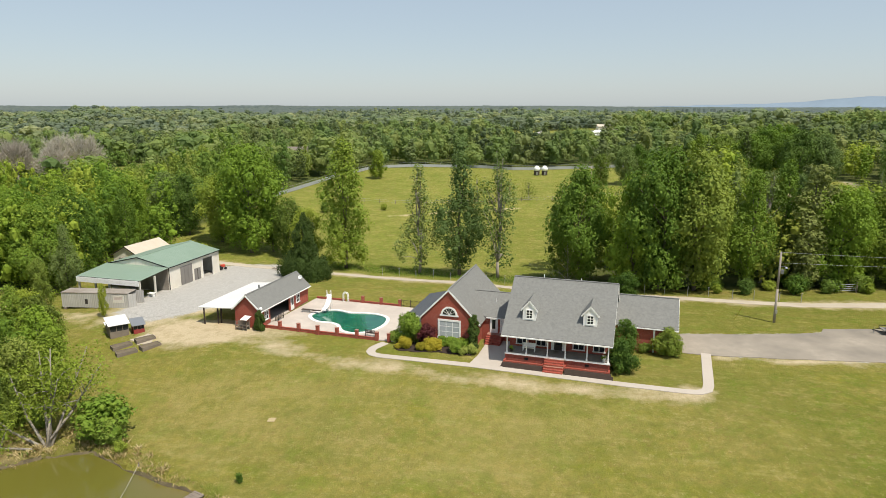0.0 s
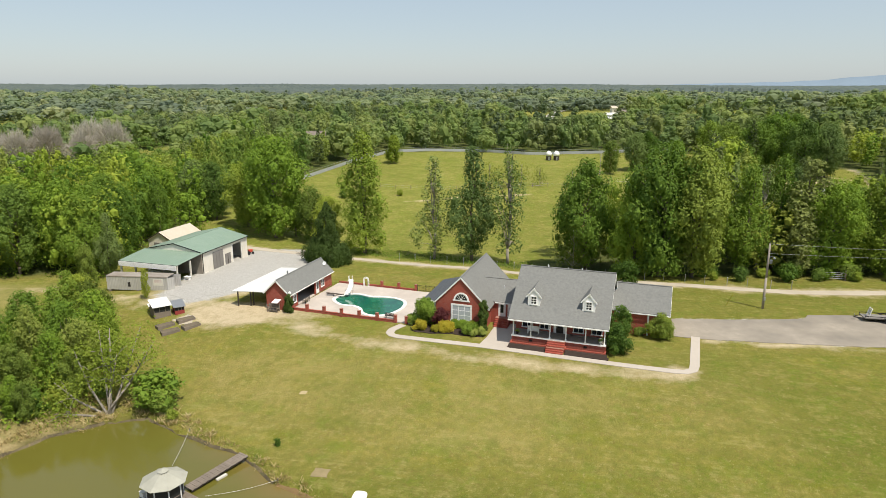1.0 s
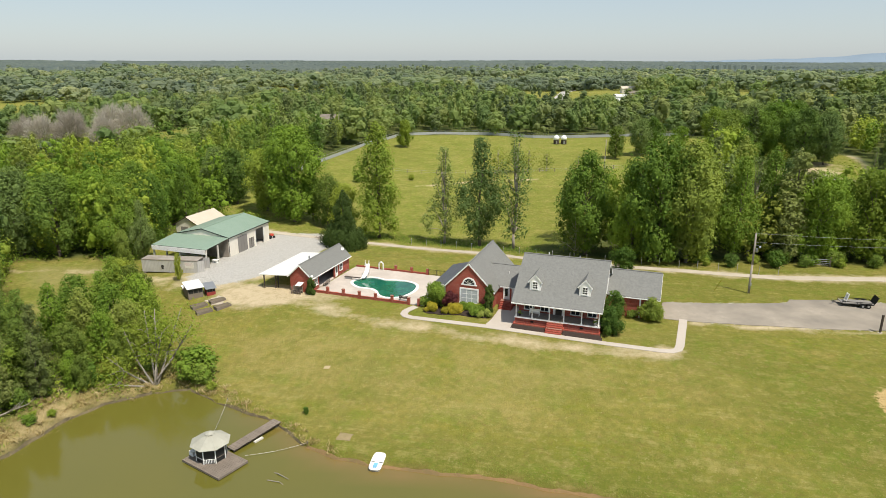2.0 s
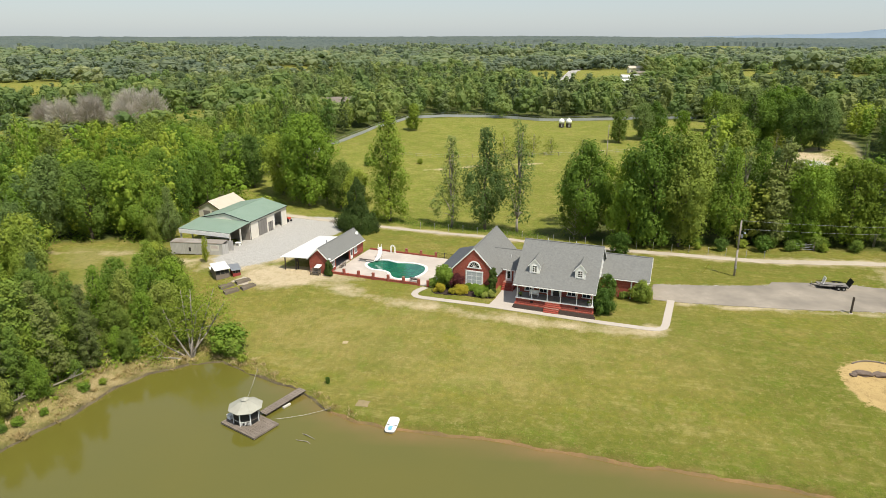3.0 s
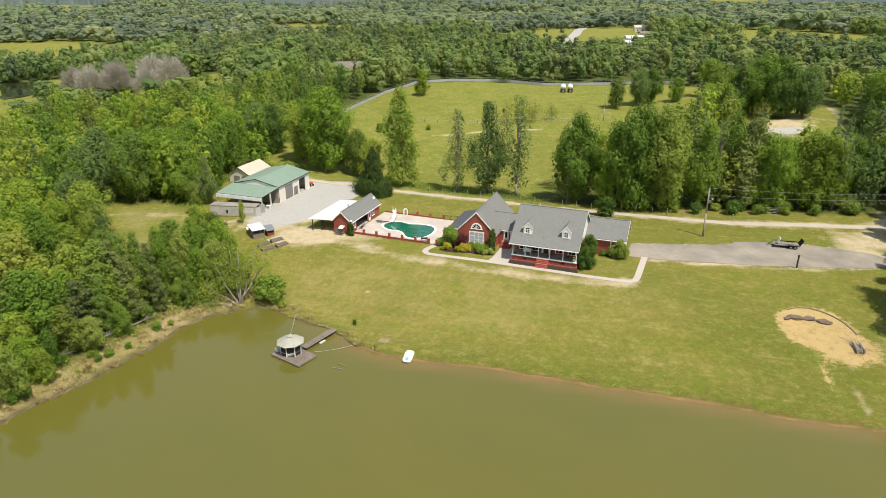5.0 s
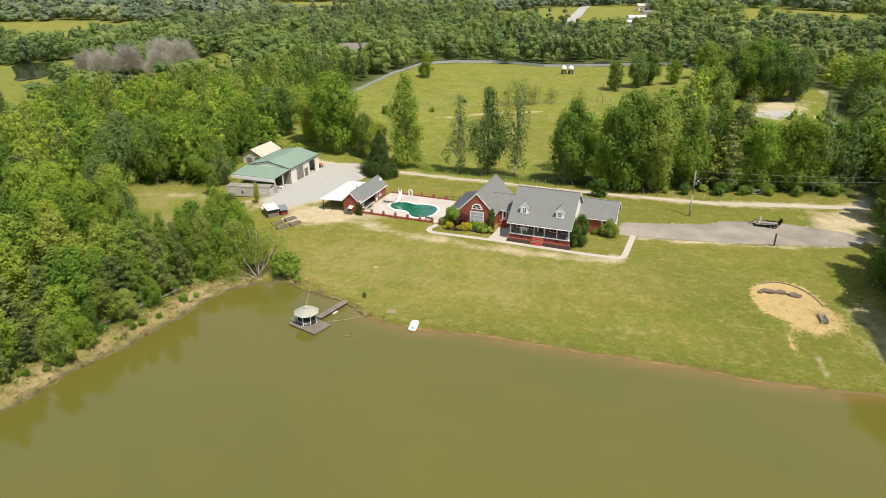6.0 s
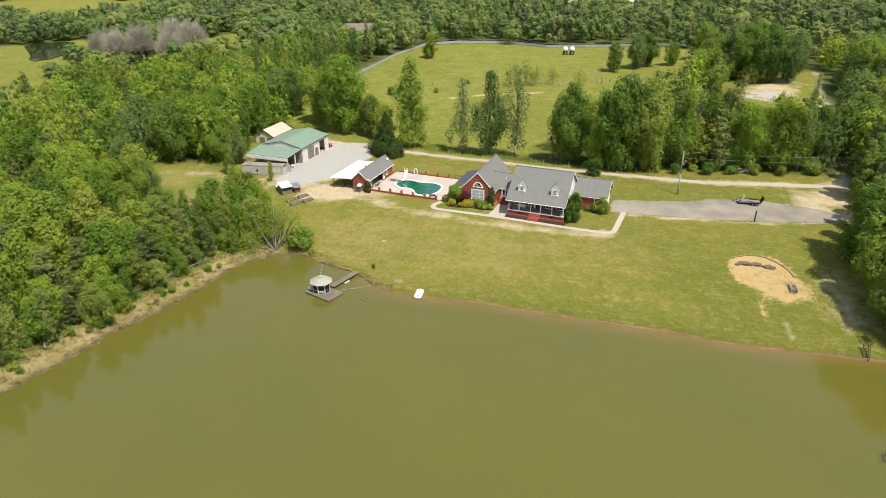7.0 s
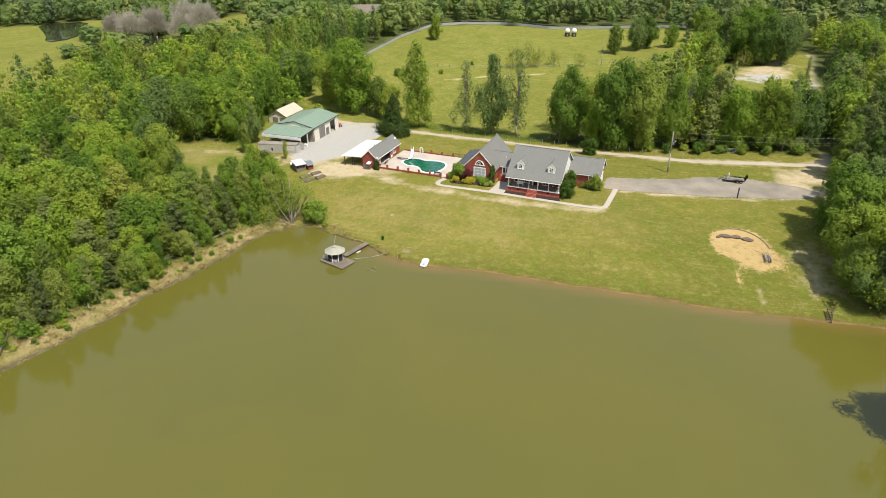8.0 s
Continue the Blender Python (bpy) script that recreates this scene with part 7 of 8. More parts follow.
# west bank
bx_, by_ = RNG.uniform(-90, -40, 20000), RNG.uniform(-25, 68, 20000)
sdv = shore_dist(bx_, by_)
k = (sdv > -0.2) & (sdv < 5.2) & (bx_ < -40)
bx_, by_ = bx_[k], by_[k]
g = RNG.uniform(0.1, 0.7, len(bx_)) + 0.34 * wave(bx_, by_, 3.2, 0.3)
tufts("bank_straw", bx_[g < 0.84], by_[g < 0.84], RNG.uniform(0.10, 0.30, (g < 0.84).sum()), RNG.uniform(0.7, 1.3, (g < 0.84).sum()), 10, STRAWLEAF, "dry straw-coloured grass on the pond bank")
tufts("bank_weeds", bx_[g >= 0.84], by_[g >= 0.84], RNG.uniform(0.15, 0.5, (g >= 0.84).sum()), RNG.uniform(0.5, 1, (g >= 0.84).sum()), 9, LEAFLIGHT, "green weeds on the pond bank")
k = RNG.uniform(0, 1, len(bx_)) < 0.10
tufts("bank_clumps", bx_[k], by_[k], RNG.uniform(0.3, 0.6, k.sum()), RNG.uniform(0.35, 0.7, k.sum()), 26, STRAWLEAF, "tall dry clumps of grass on the pond bank")
# north shore
bx_, by_ = RNG.uniform(-40, 72, 26000), RNG.uniform(30, 66, 26000)
sdv = shore_dist(bx_, by_)
k = (sdv > 0.12) & (sdv < 1.6 + wave(bx_, by_, 4, 0.9))
bx_, by_ = bx_[k], by_[k]
tufts("shore_grass", bx_, by_, RNG.uniform(0.08, 0.2, len(bx_)), RNG.uniform(0.5, 0.9, len(bx_)), 6, LEAFLIGHT, "longer green grass along the pond edge")
k = (bx_ < -14) & (RNG.uniform(0, 1, len(bx_)) < 0.36)
tufts("shore_straw", bx_[k], by_[k], RNG.uniform(0.2, 0.5, k.sum()), RNG.uniform(0.25, 0.5, k.sum()), 14, STRAWLEAF, "dry tufts along the pond edge")
# weeds at the far side of the lane and in the pasture's lower edge
bx_, by_ = RNG.uniform(-26, 90, 9000), RNG.uniform(108, 142, 9000)
k = (line_dist(bx_, by_, ROAD) > 4.5) & (line_dist(bx_, by_, ROAD) < 14) & (by_ > 117.5 - 0.28 * bx_) & (bx_ < 14)
bx_, by_ = bx_[k], by_[k]
tufts("lane_weeds", bx_, by_, RNG.uniform(0.12, 0.42, len(bx_)), RNG.uniform(0.8, 1.6, len(bx_)), 12, LEAFDEEP, "rough weeds beside the lane")


# ---- trees and plants ----
def outline(kind, t):
    """Half-width of a crown at the share t of its height."""
    if kind == "tall":
        return (0.45 + 0.55 * math.sin(min(1, t * 1.25) * math.pi * 0.9 + 0.15)) * (1 - 0.55 * t ** 3)
    if kind == "broad":
        return math.sqrt(max(0.03, 1 - (1.9 * t - 0.9) ** 2 * 0.98)) if t > 0.02 else 0.4
    if kind == "cone":
        return 1.06 * max(0.03, 1 - t) ** 0.85
    if kind == "column":
        return 0.95 * math.sqrt(max(0.02, 1 - (0.15 + 0.85 * t) ** 3))
    if kind == "pine":
        return (0.55 + 0.45 * math.sin(t * 2.6 + 0.5)) * (1 - 0.62 * t ** 1.6)
    return math.sqrt(max(0.05, 1 - (2 * t - 1) ** 2))


def icosahedron():
    bm = bmesh.new()
    bmesh.ops.create_icosphere(bm, subdivisions=1, radius=1)
    out = np.array([[tuple(v_.co) for v_ in f_.verts] for f_ in bm.faces])
    bm.free()
    return out


ICO = icosahedron()
# for each crown: boughs, share of the radius that a bough fills, its stretch upwards, and how full its heart is
BOUGHS = {"tall": (56, 0.27, 1.5, 0.5), "broad": (64, 0.235, 1.25, 0.58), "cone": (90, 0.2, 1.7, 0.7), "column": (40, 0.3, 1.4, 0.8), "pine": (46, 0.27, 0.8, 0.5), "round": (26, 0.34, 1.0, 0.7), "sparse": (30, 0.26, 1.5, 0.0)}


def crown_points(kind, h, rad, count, base, boughs=0, ragged=0.27, heart=None):
    """Points, outward directions and boughs of one crown: rounded boughs inside an uneven outline, each of several clumps."""
    n, share, stretch, full = BOUGHS[kind]
    heart = full if heart is None else heart
    share = share * (n / boughs) ** 0.4 if boughs else share
    n = boughs or n
    form = "tall" if kind == "sparse" else kind
    ph = RNG.uniform(0, 6.28, 3)
    t = (np.arange(n) + RNG.uniform(0.1, 0.9, n)) / n
    a = np.arange(n) * 2.4 + RNG.uniform(-0.6, 0.6, n) + ph[0]
    prof = np.array([outline(form, x) for x in t]) * (1 + 0.22 * np.sin(2 * a + ph[1] + 3 * t) + (0.30 if form == "tall" else 0.18) * np.sin(9 * t + ph[2]) + RNG.normal(0, 0.15, n))
    slim = 0.16 if kind == "cone" else 0.5
    r = rad * share * RNG.uniform(0.75, 1.3, n) * (slim + (1 - slim) * prof)
    fill = RNG.uniform(0.85, 1.0, n) if kind in ("cone", "column") else np.sqrt(RNG.uniform(0.15, 1.0, n))
    reach = np.maximum(rad * prof - 0.8 * r, 0.05 * rad) * fill
    z = base + (h - base) * t
    z = np.clip(z, base + 0.5 * r * stretch, h - r * stretch * 0.85)
    c = np.stack([reach * np.cos(a), reach * np.sin(a), z], 1)
    sub = unit(RNG.normal(0, 1, (n, 9, 3)) + np.array([0, 0, 0.25]))
    pick = RNG.choice(n, int(count * 3.2), p=r ** 2 / (r ** 2).sum())
    d = unit(RNG.normal(0, 1, (len(pick), 3)) + np.array([0, 0, 0.22]))
    dots = np.einsum("pj,pkj->pk", d, sub[pick])
    swell = smooth(0.62, 1.0, dots.max(1))
    lump = sub[pick, dots.argmax(1)]
    scale = np.stack([r, r, r * stretch], 1)
    p = c[pick] + d * scale[pick] * (0.76 + 0.27 * swell + np.abs(RNG.normal(0, ragged, len(pick))))[:, None]
    inside = np.zeros(len(pick), bool)
    for j in range(n):
        inside |= (pick != j) & ((((p - c[j]) / scale[j]) ** 2).sum(1) < 0.80)
    keep = np.flatnonzero(~inside & (p[:, 2] > base * 0.7))[:count]
    axis = unit(p[keep] - np.array([0, 0, base + 0.45 * (h - base)]))
    out = unit(0.75 * d[keep] + 0.35 * lump[keep] + 0.45 * axis)
    ico = ICO if not boughs else ICO[ICO.mean(1)[:, 2] > -0.35]
    core = (c[:, None, None, :] + ico[None] * (scale * heart)[:, None, None, :] * RNG.uniform(0.9, 1.1, (n, len(ico), 1, 1))).reshape(-1, 3, 3) if heart else np.zeros((0, 3, 3))
    return p[keep], out, pick[keep], core, np.repeat(np.arange(n), len(ico))[:len(core)], c


def crown_shape(kind, h, rad, lobes, per, size, base):
    """Leaf sprays of one crown over the hearts of its boughs. Also gives the boughs and their tones."""
    p, out, pick, core, owner, centres = crown_points(kind, h, rad, lobes * per, base)
    tone = RNG.uniform(0, 1, len(centres))
    q = np.concatenate([leaves(p, out, size, 0.3, 0.46), core])
    return q, list(centres), np.concatenate([tone[pick], tone[owner]])


def make_tree(name, kind, h, rad, lobes, per, size, base, leaf, bark, label, trunk_r=None, lean=0.0, limbs=12):
    t = thing(name, Matrix(), label, "tree")
    q, centres, tones = crown_shape(kind, h, rad, lobes, per, size, base)
    trunk_r = trunk_r or h * 0.014
    s = Shape()
    top = h * (0.9 if kind in ("tall", "cone", "pine", "sparse") else 0.62)
    pts = [Vector((lean * (k / 6) ** 2 + RNG.normal(0, 0.012) * h * (k > 0), RNG.normal(0, 0.012) * h * (k > 0), -0.4 + (top + 0.4) * k / 6)) for k in range(7)]
    s.path(pts, [trunk_r * (1.25 if k == 0 else 1 - 0.13 * k) for k in range(7)], 7)
    order = RNG.permutation(len(centres))[:limbs]
    for i in order:
        c = Vector(centres[i])
        k = min(5, max(1, int((c.z * 0.72) / max(top, 0.1) * 6)))
        a = pts[k]
        mid = a.lerp(c, 0.5) + Vector((0, 0, 0.08 * h * RNG.uniform(-0.3, 0.6)))
        s.path([a, mid, c], [trunk_r * 0.42, trunk_r * 0.26, trunk_r * 0.09], 5)
    part("trunk", s, bark, t, flat=False)
    o = new("crown", loose_mesh("crown", q, leaf, np.zeros(len(q)), tones))
    o.parent = t
    return t


YOUNG = ((LEAF, "young leafy green tree in the wood"), (LEAFDEEP, "young tree in full mid-green leaf"), (LEAF, "young leafy green tree in the wood"), (LEAFLIGHT, "young tree in pale green leaf"), (LEAFDEEP, "young tree in full mid-green leaf"), (LEAF, "young leafy green tree in the wood"), (LEAFOLIVE, "young olive-brown tree just coming into leaf"))
PROTO = {
    "tall": [make_tree("tree", "tall", 20, 3.6, 230, 44, 0.145, 1.4 + 0.4 * k, m_, BARK, "tall slender broadleaf tree in fresh green leaf", 0.24, 0.3) for k, m_ in enumerate((LEAFDEEP, LEAFSILVER, LEAFDEEP))],
    "broad": [make_tree("tree", "broad", 16, 5.2, 270, 42, 0.165, 1.2, m_, BARK, "broad leafy tree in full green leaf", 0.3, 0.4, 16) for m_ in (LEAFDEEP, LEAF, LEAFDEEP, LEAFDARK, LEAFSILVER)],
    "bright": [make_tree("tree", "broad", 16, 5.2, 270, 42, 0.165, 1.0, m_, BARK, "broad tree in bright fresh green leaf", 0.3, 0.4, 16) for m_ in (LEAF, LEAFYELLOW)],
    "light": [make_tree("tree", "broad", 12, 3.8, 150, 34, 0.17, 0.8, m_, BARK, "young tree in pale yellow-green leaf", 0.16, 0.5) for m_ in (LEAFLIGHT, LEAFYELLOW, LEAFLIGHT)],
    "thin": [make_tree("tree", "sparse", 17, 2.5, 120, 30, 0.125, 1.4, LEAFSILVER, PALEBARK, "thin tree with sparse green leaf and pale trunk", 0.17, 0.4, 26) for k in range(2)],
    "pine": [make_tree("pine_tree", "pine", 15, 3.0, 170, 34, 0.165, 1.4, m_, BARK, "dark olive-green pine tree", 0.22, 0.2) for m_ in (LEAFPINE, LEAFPINE, LEAFDARK)],
    "young": [make_tree("tree", k_, 10, r_, 150, 29, 0.13, 0.5, m_, BARK, l_, 0.13, 0.4, 10) for (m_, l_), k_, r_ in zip(YOUNG, ("broad", "tall", "broad", "tall", "broad", "tall", "broad"), (3.0, 2.5, 3.1, 2.4, 2.9, 2.5, 2.8))],
    "shrub": [make_tree("shrub", "round", 3.2, 1.7, 36, 26, 0.12, 0.1, m_, BARK, "dense green shrub at the wood edge", 0.06, 0.0, 5) for m_ in (LEAF, LEAFYELLOW, LEAFDEEP, LEAFDARK)],
}
PROTO["scrub"] = [make_tree("tree", "sparse", 7, 3.2, 60, 18, 0.13, 0.8, LEAFOLIVE, PALEBARK, "thin scrubby tree with bare stems in the pasture", 0.09, 0.3, 24) for k in range(2)]
PROTO["dark_shrub"] = [make_tree("shrub", "round", 3.2, 1.7, 36, 26, 0.12, 0.1, m_, BARK, "dark green shrub in the shade of the trees", 0.06, 0.0, 5) for m_ in (LEAFDEEP, LEAFDARK)]
used = {}


def plant(kind, x, y, h, wide=1.0, turn=None, label=""):
    """Sets a tree of that height on the ground."""
    protos = PROTO[kind]
    k = used.get(kind, 0)
    used[kind] = k + 1
    p = protos[k % len(protos)]
    full = {"tall": 20, "broad": 16, "bright": 16, "light": 12, "thin": 17, "pine": 15, "young": 10, "shrub": 3.2, "dark_shrub": 3.2, "scrub": 7}[kind]
    sc = h / full
    turn = RNG.uniform(0, 6.28) if turn is None else turn
    m = Matrix.Translation((x, y, gz(x, y))) @ Matrix.Rotation(turn, 4, "Z") @ Matrix.Diagonal((sc * wide, sc * wide, sc, 1))
    if k < len(protos):
        p.matrix_world = m
        return tagged(p, label)
    return tagged(copy_thing(p, m @ Matrix.Diagonal((1 / p.scale[0], 1 / p.scale[1], 1 / p.scale[2], 1))), label)


# row behind the lane
plant("tall", -22.4, 132.5, 26, 1.15)
plant("thin", -7.0, 127.8, 21.5, 1.35)
plant("tall", 0.9, 126.2, 23.5, 1.1)
plant("thin", 8.3, 125.8, 25.5, 1.15)
ROW = [(23.1, 121.2, 21.5, 0.85, "broad"), (20.7, 119.8, 9.5, 0.9, "scrub"), (31.2, 116.0, 19.5, 0.75, "broad"), (35.6, 113.4, 24, 0.82, "broad"), (41.4, 112.8, 23.5, 0.85, "broad"), (38.5, 119, 21, 0.75, "broad"), (51.0, 114.0, 20.5, 1.0, "tall"), (55.0, 117.5, 20, 1.2, "thin"), (58.4, 118.5, 21.5, 1.0, "tall"), (61.6, 114.4, 21, 1.1, "pine"), (65.6, 112.4, 17, 0.95, "bright"), (70.2, 114.5, 15.5, 0.85, "broad"), (74.6, 111.4, 17.3, 1.0, "bright"), (79.0, 110.4, 21, 1.0, "thin"), (55.0, 127, 17, 0.85, "broad"), (63.5, 124, 18.5, 0.9, "tall")]
for x, y, h, w, k in ROW:
    plant(k, x, y, h, w)
bush = make_tree("shrub", "broad", 4.3, 1.9, 170, 34, 0.09, 0.1, LEAFBUSH, BARK, "dark green bush standing by the lane", 0.05, 0.0, 5)
bush.matrix_world = Matrix.Translation((28.0, 106.0, gz(28.0, 106.0)))
tagged(bush, category="shrub")
for x, y, h in ((44.5, 110.4, 1.6), (49, 109.8, 2.6), (56.7, 108.8, 3.3), (62, 108.6, 2.2), (68, 107.4, 1.8), (74, 107.0, 2.4)):
    plant("dark_shrub", x, y, h)
# dense low growth between the lane and the row
for i in range(16):
    x = 31 + 55 * (i + RNG.uniform(-0.9, 0.9)) / 16
    plant("dark_shrub", x, 117.3 - 0.14 * x + RNG.uniform(0.0, 4.4), RNG.uniform(0.8, 3.2), RNG.uniform(0.8, 1.5))
# left of the row, towards the barn
for x, y, h, k in ((-45.8, 145.6, 23.5, "bright"), (-41.4, 147.5, 17, "tall"), (-36.4, 142.6, 13, "light"), (-32, 140, 11.5, "light"), (-49.5, 152, 19, "tall"), (-56, 156, 16, "broad"), (-66.6, 162.5, 15, "broad"), (-72.7, 164.5, 15, "broad")):
    plant(k, x, y, h)
# dark cedar at the end of the gravel yard
cedar = make_tree("cedar_tree", "cone", 12.2, 4.2, 620, 48, 0.12, 0.1, LEAFCEDAR, BARK, "dense dark green cedar standing in the yard", 0.25, 0.0, 8)
cedar.matrix_world = Matrix.Translation((-27.8, 120.0, gz(-27.8, 120.0)))

# woods to the west, round the barn and along the bank
WEST_BARN = [(-67, 111, 12, "tall"), (-73, 114, 15, "broad"), (-80, 118, 17, "broad"), (-72, 124, 15, "broad"), (-86, 113, 17, "broad"), (-94, 113, 18, "broad"), (-99, 106, 17, "broad"), (-97, 98, 15, "tall"), (-74, 146, 16, "broad"), (-80, 134, 16, "broad"), (-70, 138, 15, "tall")]
WEST_EDGE = [(-48, 69.5, 8, "light"), (-51.5, 72, 9, "young"), (-55, 75.5, 9.5, "young"), (-47, 66, 6, "light"), (-50.5, 67, 7.5, "young"), (-54.5, 69.5, 9.5, "young"), (-59, 75.5, 9, "young"), (-58.5, 69, 10, "young"), (-52, 79, 9, "young"), (-49.5, 75.5, 9, "young"), (-56, 80.5, 10, "young"), (-46.5, 72.5, 7.5, "light"), (-57.5, 85, 8, "young"), (-54, 84, 6, "light"), (-53.5, 64.5, 7, "light"), (-57.5, 63.5, 9.5, "pine"), (-61.5, 66.5, 10, "pine"), (-62.5, 60.5, 11, "pine"), (-66, 65.5, 10.5, "broad"), (-69.5, 71, 11, "tall"), (-73.5, 77, 12, "young"), (-78.5, 80.5, 12.5, "tall"), (-82, 86, 13, "young"), (-87, 91, 13.5, "broad"), (-91.5, 98, 14, "young")]
for x, y, h, k in WEST_BARN + WEST_EDGE:
    plant(k, x, y, h)
wx, wy = RNG.uniform(-118, -50, 3600), RNG.uniform(-16, 100, 3600)
wd = shore_dist(wx, wy)
k_ = (poly_dist(wx, wy, CLEARING) > 2.6) & (wd > 5.0) & (poly_dist(wx, wy, YARD) > 1.5)
stood = [(x, y) for x, y, h, k in WEST_BARN + WEST_EDGE]
for x, y, d in zip(wx[k_], wy[k_], wd[k_]):
    if min((x - p) ** 2 + (y - q) ** 2 for p, q in stood) > (3.3 + min(2.0, d * 0.08)) ** 2:
        stood.append((x, y))
        pine = RNG.uniform() < 0.12 + 0.20 * math.sin(x / 9 + 1) * math.cos(y / 11) + 0.26 * (d < 17)
        plant("pine" if pine else "young", x, y, RNG.uniform(8.5, 14) * (0.4 + 0.6 * min(1.0, (d - 3.5) / 8)), RNG.uniform(1.25, 1.6) if pine else RNG.uniform(1.0, 1.3))
for n_ in range(len(WEST_SHORE) * 7):
    i_ = n_ % (len(WEST_SHORE) - 1)
    f_ = RNG.uniform()
    x = WEST_SHORE[i_][0] * (1 - f_) + WEST_SHORE[i_ + 1][0] * f_ - RNG.uniform(4.4, 7.5)
    y = WEST_SHORE[i_][1] * (1 - f_) + WEST_SHORE[i_ + 1][1] * f_ + RNG.uniform(0.2, 2.6)
    if y > -12 and min((x - p) ** 2 + (y - q) ** 2 for p, q in stood) > 1.7 ** 2:
        stood.append((x, y))
        plant("dark_shrub" if n_ % 3 else "shrub", x, y, RNG.uniform(0.9, 2.8), RNG.uniform(0.8, 1.4))
for x, y, h in ((-61, 86, 3), (-66, 85, 2.6), (-63.5, 79, 3), (-47.5, 64.0, 3.0), (-49.5, 61.5, 3.2), (-44.5, 66.5, 2.4)):
    plant("shrub", x, y, h)
plant("light", -53.2, 96.5, 5.2, 0.42, label="small slender green sapling by the container")
plant("light", -66.5, 102.5, 8.0, 0.7)
for n_ in range(46):
    i_, f_ = n_ % (len(WEST_SHORE) - 1), RNG.uniform()
    x = WEST_SHORE[i_][0] * (1 - f_) + WEST_SHORE[i_ + 1][0] * f_ - RNG.uniform(1.6, 4.4)
    y = WEST_SHORE[i_][1] * (1 - f_) + WEST_SHORE[i_ + 1][1] * f_ + RNG.uniform(0.0, 1.0)
    if y > -10:
        plant("shrub", x, y, RNG.uniform(0.4, 1.3), RNG.uniform(1.0, 1.9))
# small trees and pines standing out on the bank
for x, y, h, k in ((-61.6, 32.4, 7.6, "light"), (-59.6, 36.6, 5.0, "light"), (-57.2, 44.6, 5.6, "light"), (-60.2, 39.5, 6.4, "young"), (-55.6, 53.4, 11.5, "pine"), (-53.2, 57.2, 8.5, "pine"), (-57.8, 49.4, 9.5, "pine"), (-49.6, 60.4, 4.6, "light"), (-66.0, 26.5, 9, "pine"), (-69.5, 19, 10, "pine"), (-74, 11, 9, "pine")):
    plant(k, x, y, h)
# leaning pale tree at the pond's corner
leaning = thing("leaning_tree", Matrix.Translation((-41.8, 62.9, gz(-41.8, 62.9))), "many-stemmed leaning tree with pale bark and thin yellow-green leaf", "tree")
stems = Shape()
tips = []
for ax, ay, hh in ((-6.2, 0.6, 3.6), (-4.8, 3.0, 6.4), (-2.6, 4.8, 8.6), (-0.4, 3.4, 9.4), (4.6, 3.6, 7.6), (2.2, 5.6, 8.8), (-5.4, -1.8, 0.9), (1.2, 1.6, 7.0)):
    p0, p1 = Vector((RNG.uniform(-0.5, 0.5), RNG.uniform(-0.3, 0.3), -0.4)), Vector((ax * 0.55 + RNG.uniform(-0.5, 0.5), ay * 0.55, hh * 0.42))
    p2 = Vector((ax, ay, hh))
    stems.path([p0, p1, p2], [0.16, 0.115, 0.045], 7)
    tips += [p2, p1.lerp(p2, 0.7)]
    for _ in range(6):
        b0 = p1.lerp(p2, RNG.uniform(0, 0.9))
        b1 = b0 + Vector((RNG.uniform(-2.2, 2.2), RNG.uniform(-2.0, 2.0), RNG.uniform(-0.6, 2.0)))
        stems.path([b0, b0.lerp(b1, 0.5) + Vector((0, 0, 0.25)), b1], [0.06, 0.04, 0.015], 5)
        tips.append(b1)
part("trunk", stems, PALEBARK, leaning, flat=False)
lp = np.concatenate([np.array(p) + RNG.normal(0, 1, (85, 3)) * np.array([0.95, 0.95, 0.55]) for p in tips])
lo_ = new("crown", loose_mesh("crown", leaves(lp, RNG.normal(0, 0.5, lp.shape), 0.135, 0.8), LEAFYELLOW, np.full(len(lp), 0.3), RNG.uniform(0, 1, len(lp))))
lo_.parent = leaning
plant("dark_shrub", -36.8, 64.6, 4.6, 1.25)
plant("dark_shrub", -35.4, 63.8, 2.6, 1.2)
plant("dark_shrub", -33.6, 62.2, 1.2, 1.2)


def fallen_tree(x, y, turn, size):
    """A bare grey tree lying on the bank."""
    t = thing("fallen_tree", Matrix.Translation((x, y, gz(x, y))) @ Matrix.Rotation(turn, 4, "Z"), "bare grey fallen tree lying on the bank", "tree")
    s_ = Shape()
    s_.path([(-size, 0, 0.3), (0, 0.1, 0.55), (size, -0.1, 0.9)], [0.13, 0.1, 0.03], 6)
    for _ in range(9):
        f = RNG.uniform(-0.3, 0.9)
        a = Vector((size * f, 0, 0.5 + 0.3 * f))
        s_.path([a, a + Vector((RNG.uniform(0.3, 1.4), RNG.uniform(-1.3, 1.3), RNG.uniform(-0.2, 1.1)))], [0.045, 0.012], 5)
    part("trunk", s_, PALEBARK, t, flat=False)


for x, y, a, z_ in ((-57.6, 46.6, 1.0, 2.6), (-62.6, 36.5, 0.9, 2.2), (-66.5, 25.5, 2.2, 2.4), (-72.6, 12.5, 1.9, 2.6), (-60.5, 41.8, 0.5, 1.8), (-54.0, 53.0, 0.8, 2.0)):
    fallen_tree(x, y, a, z_)
plant("shrub", -19.9, 56.9, 0.9, 0.8, label="small leafy green sapling in the lawn")
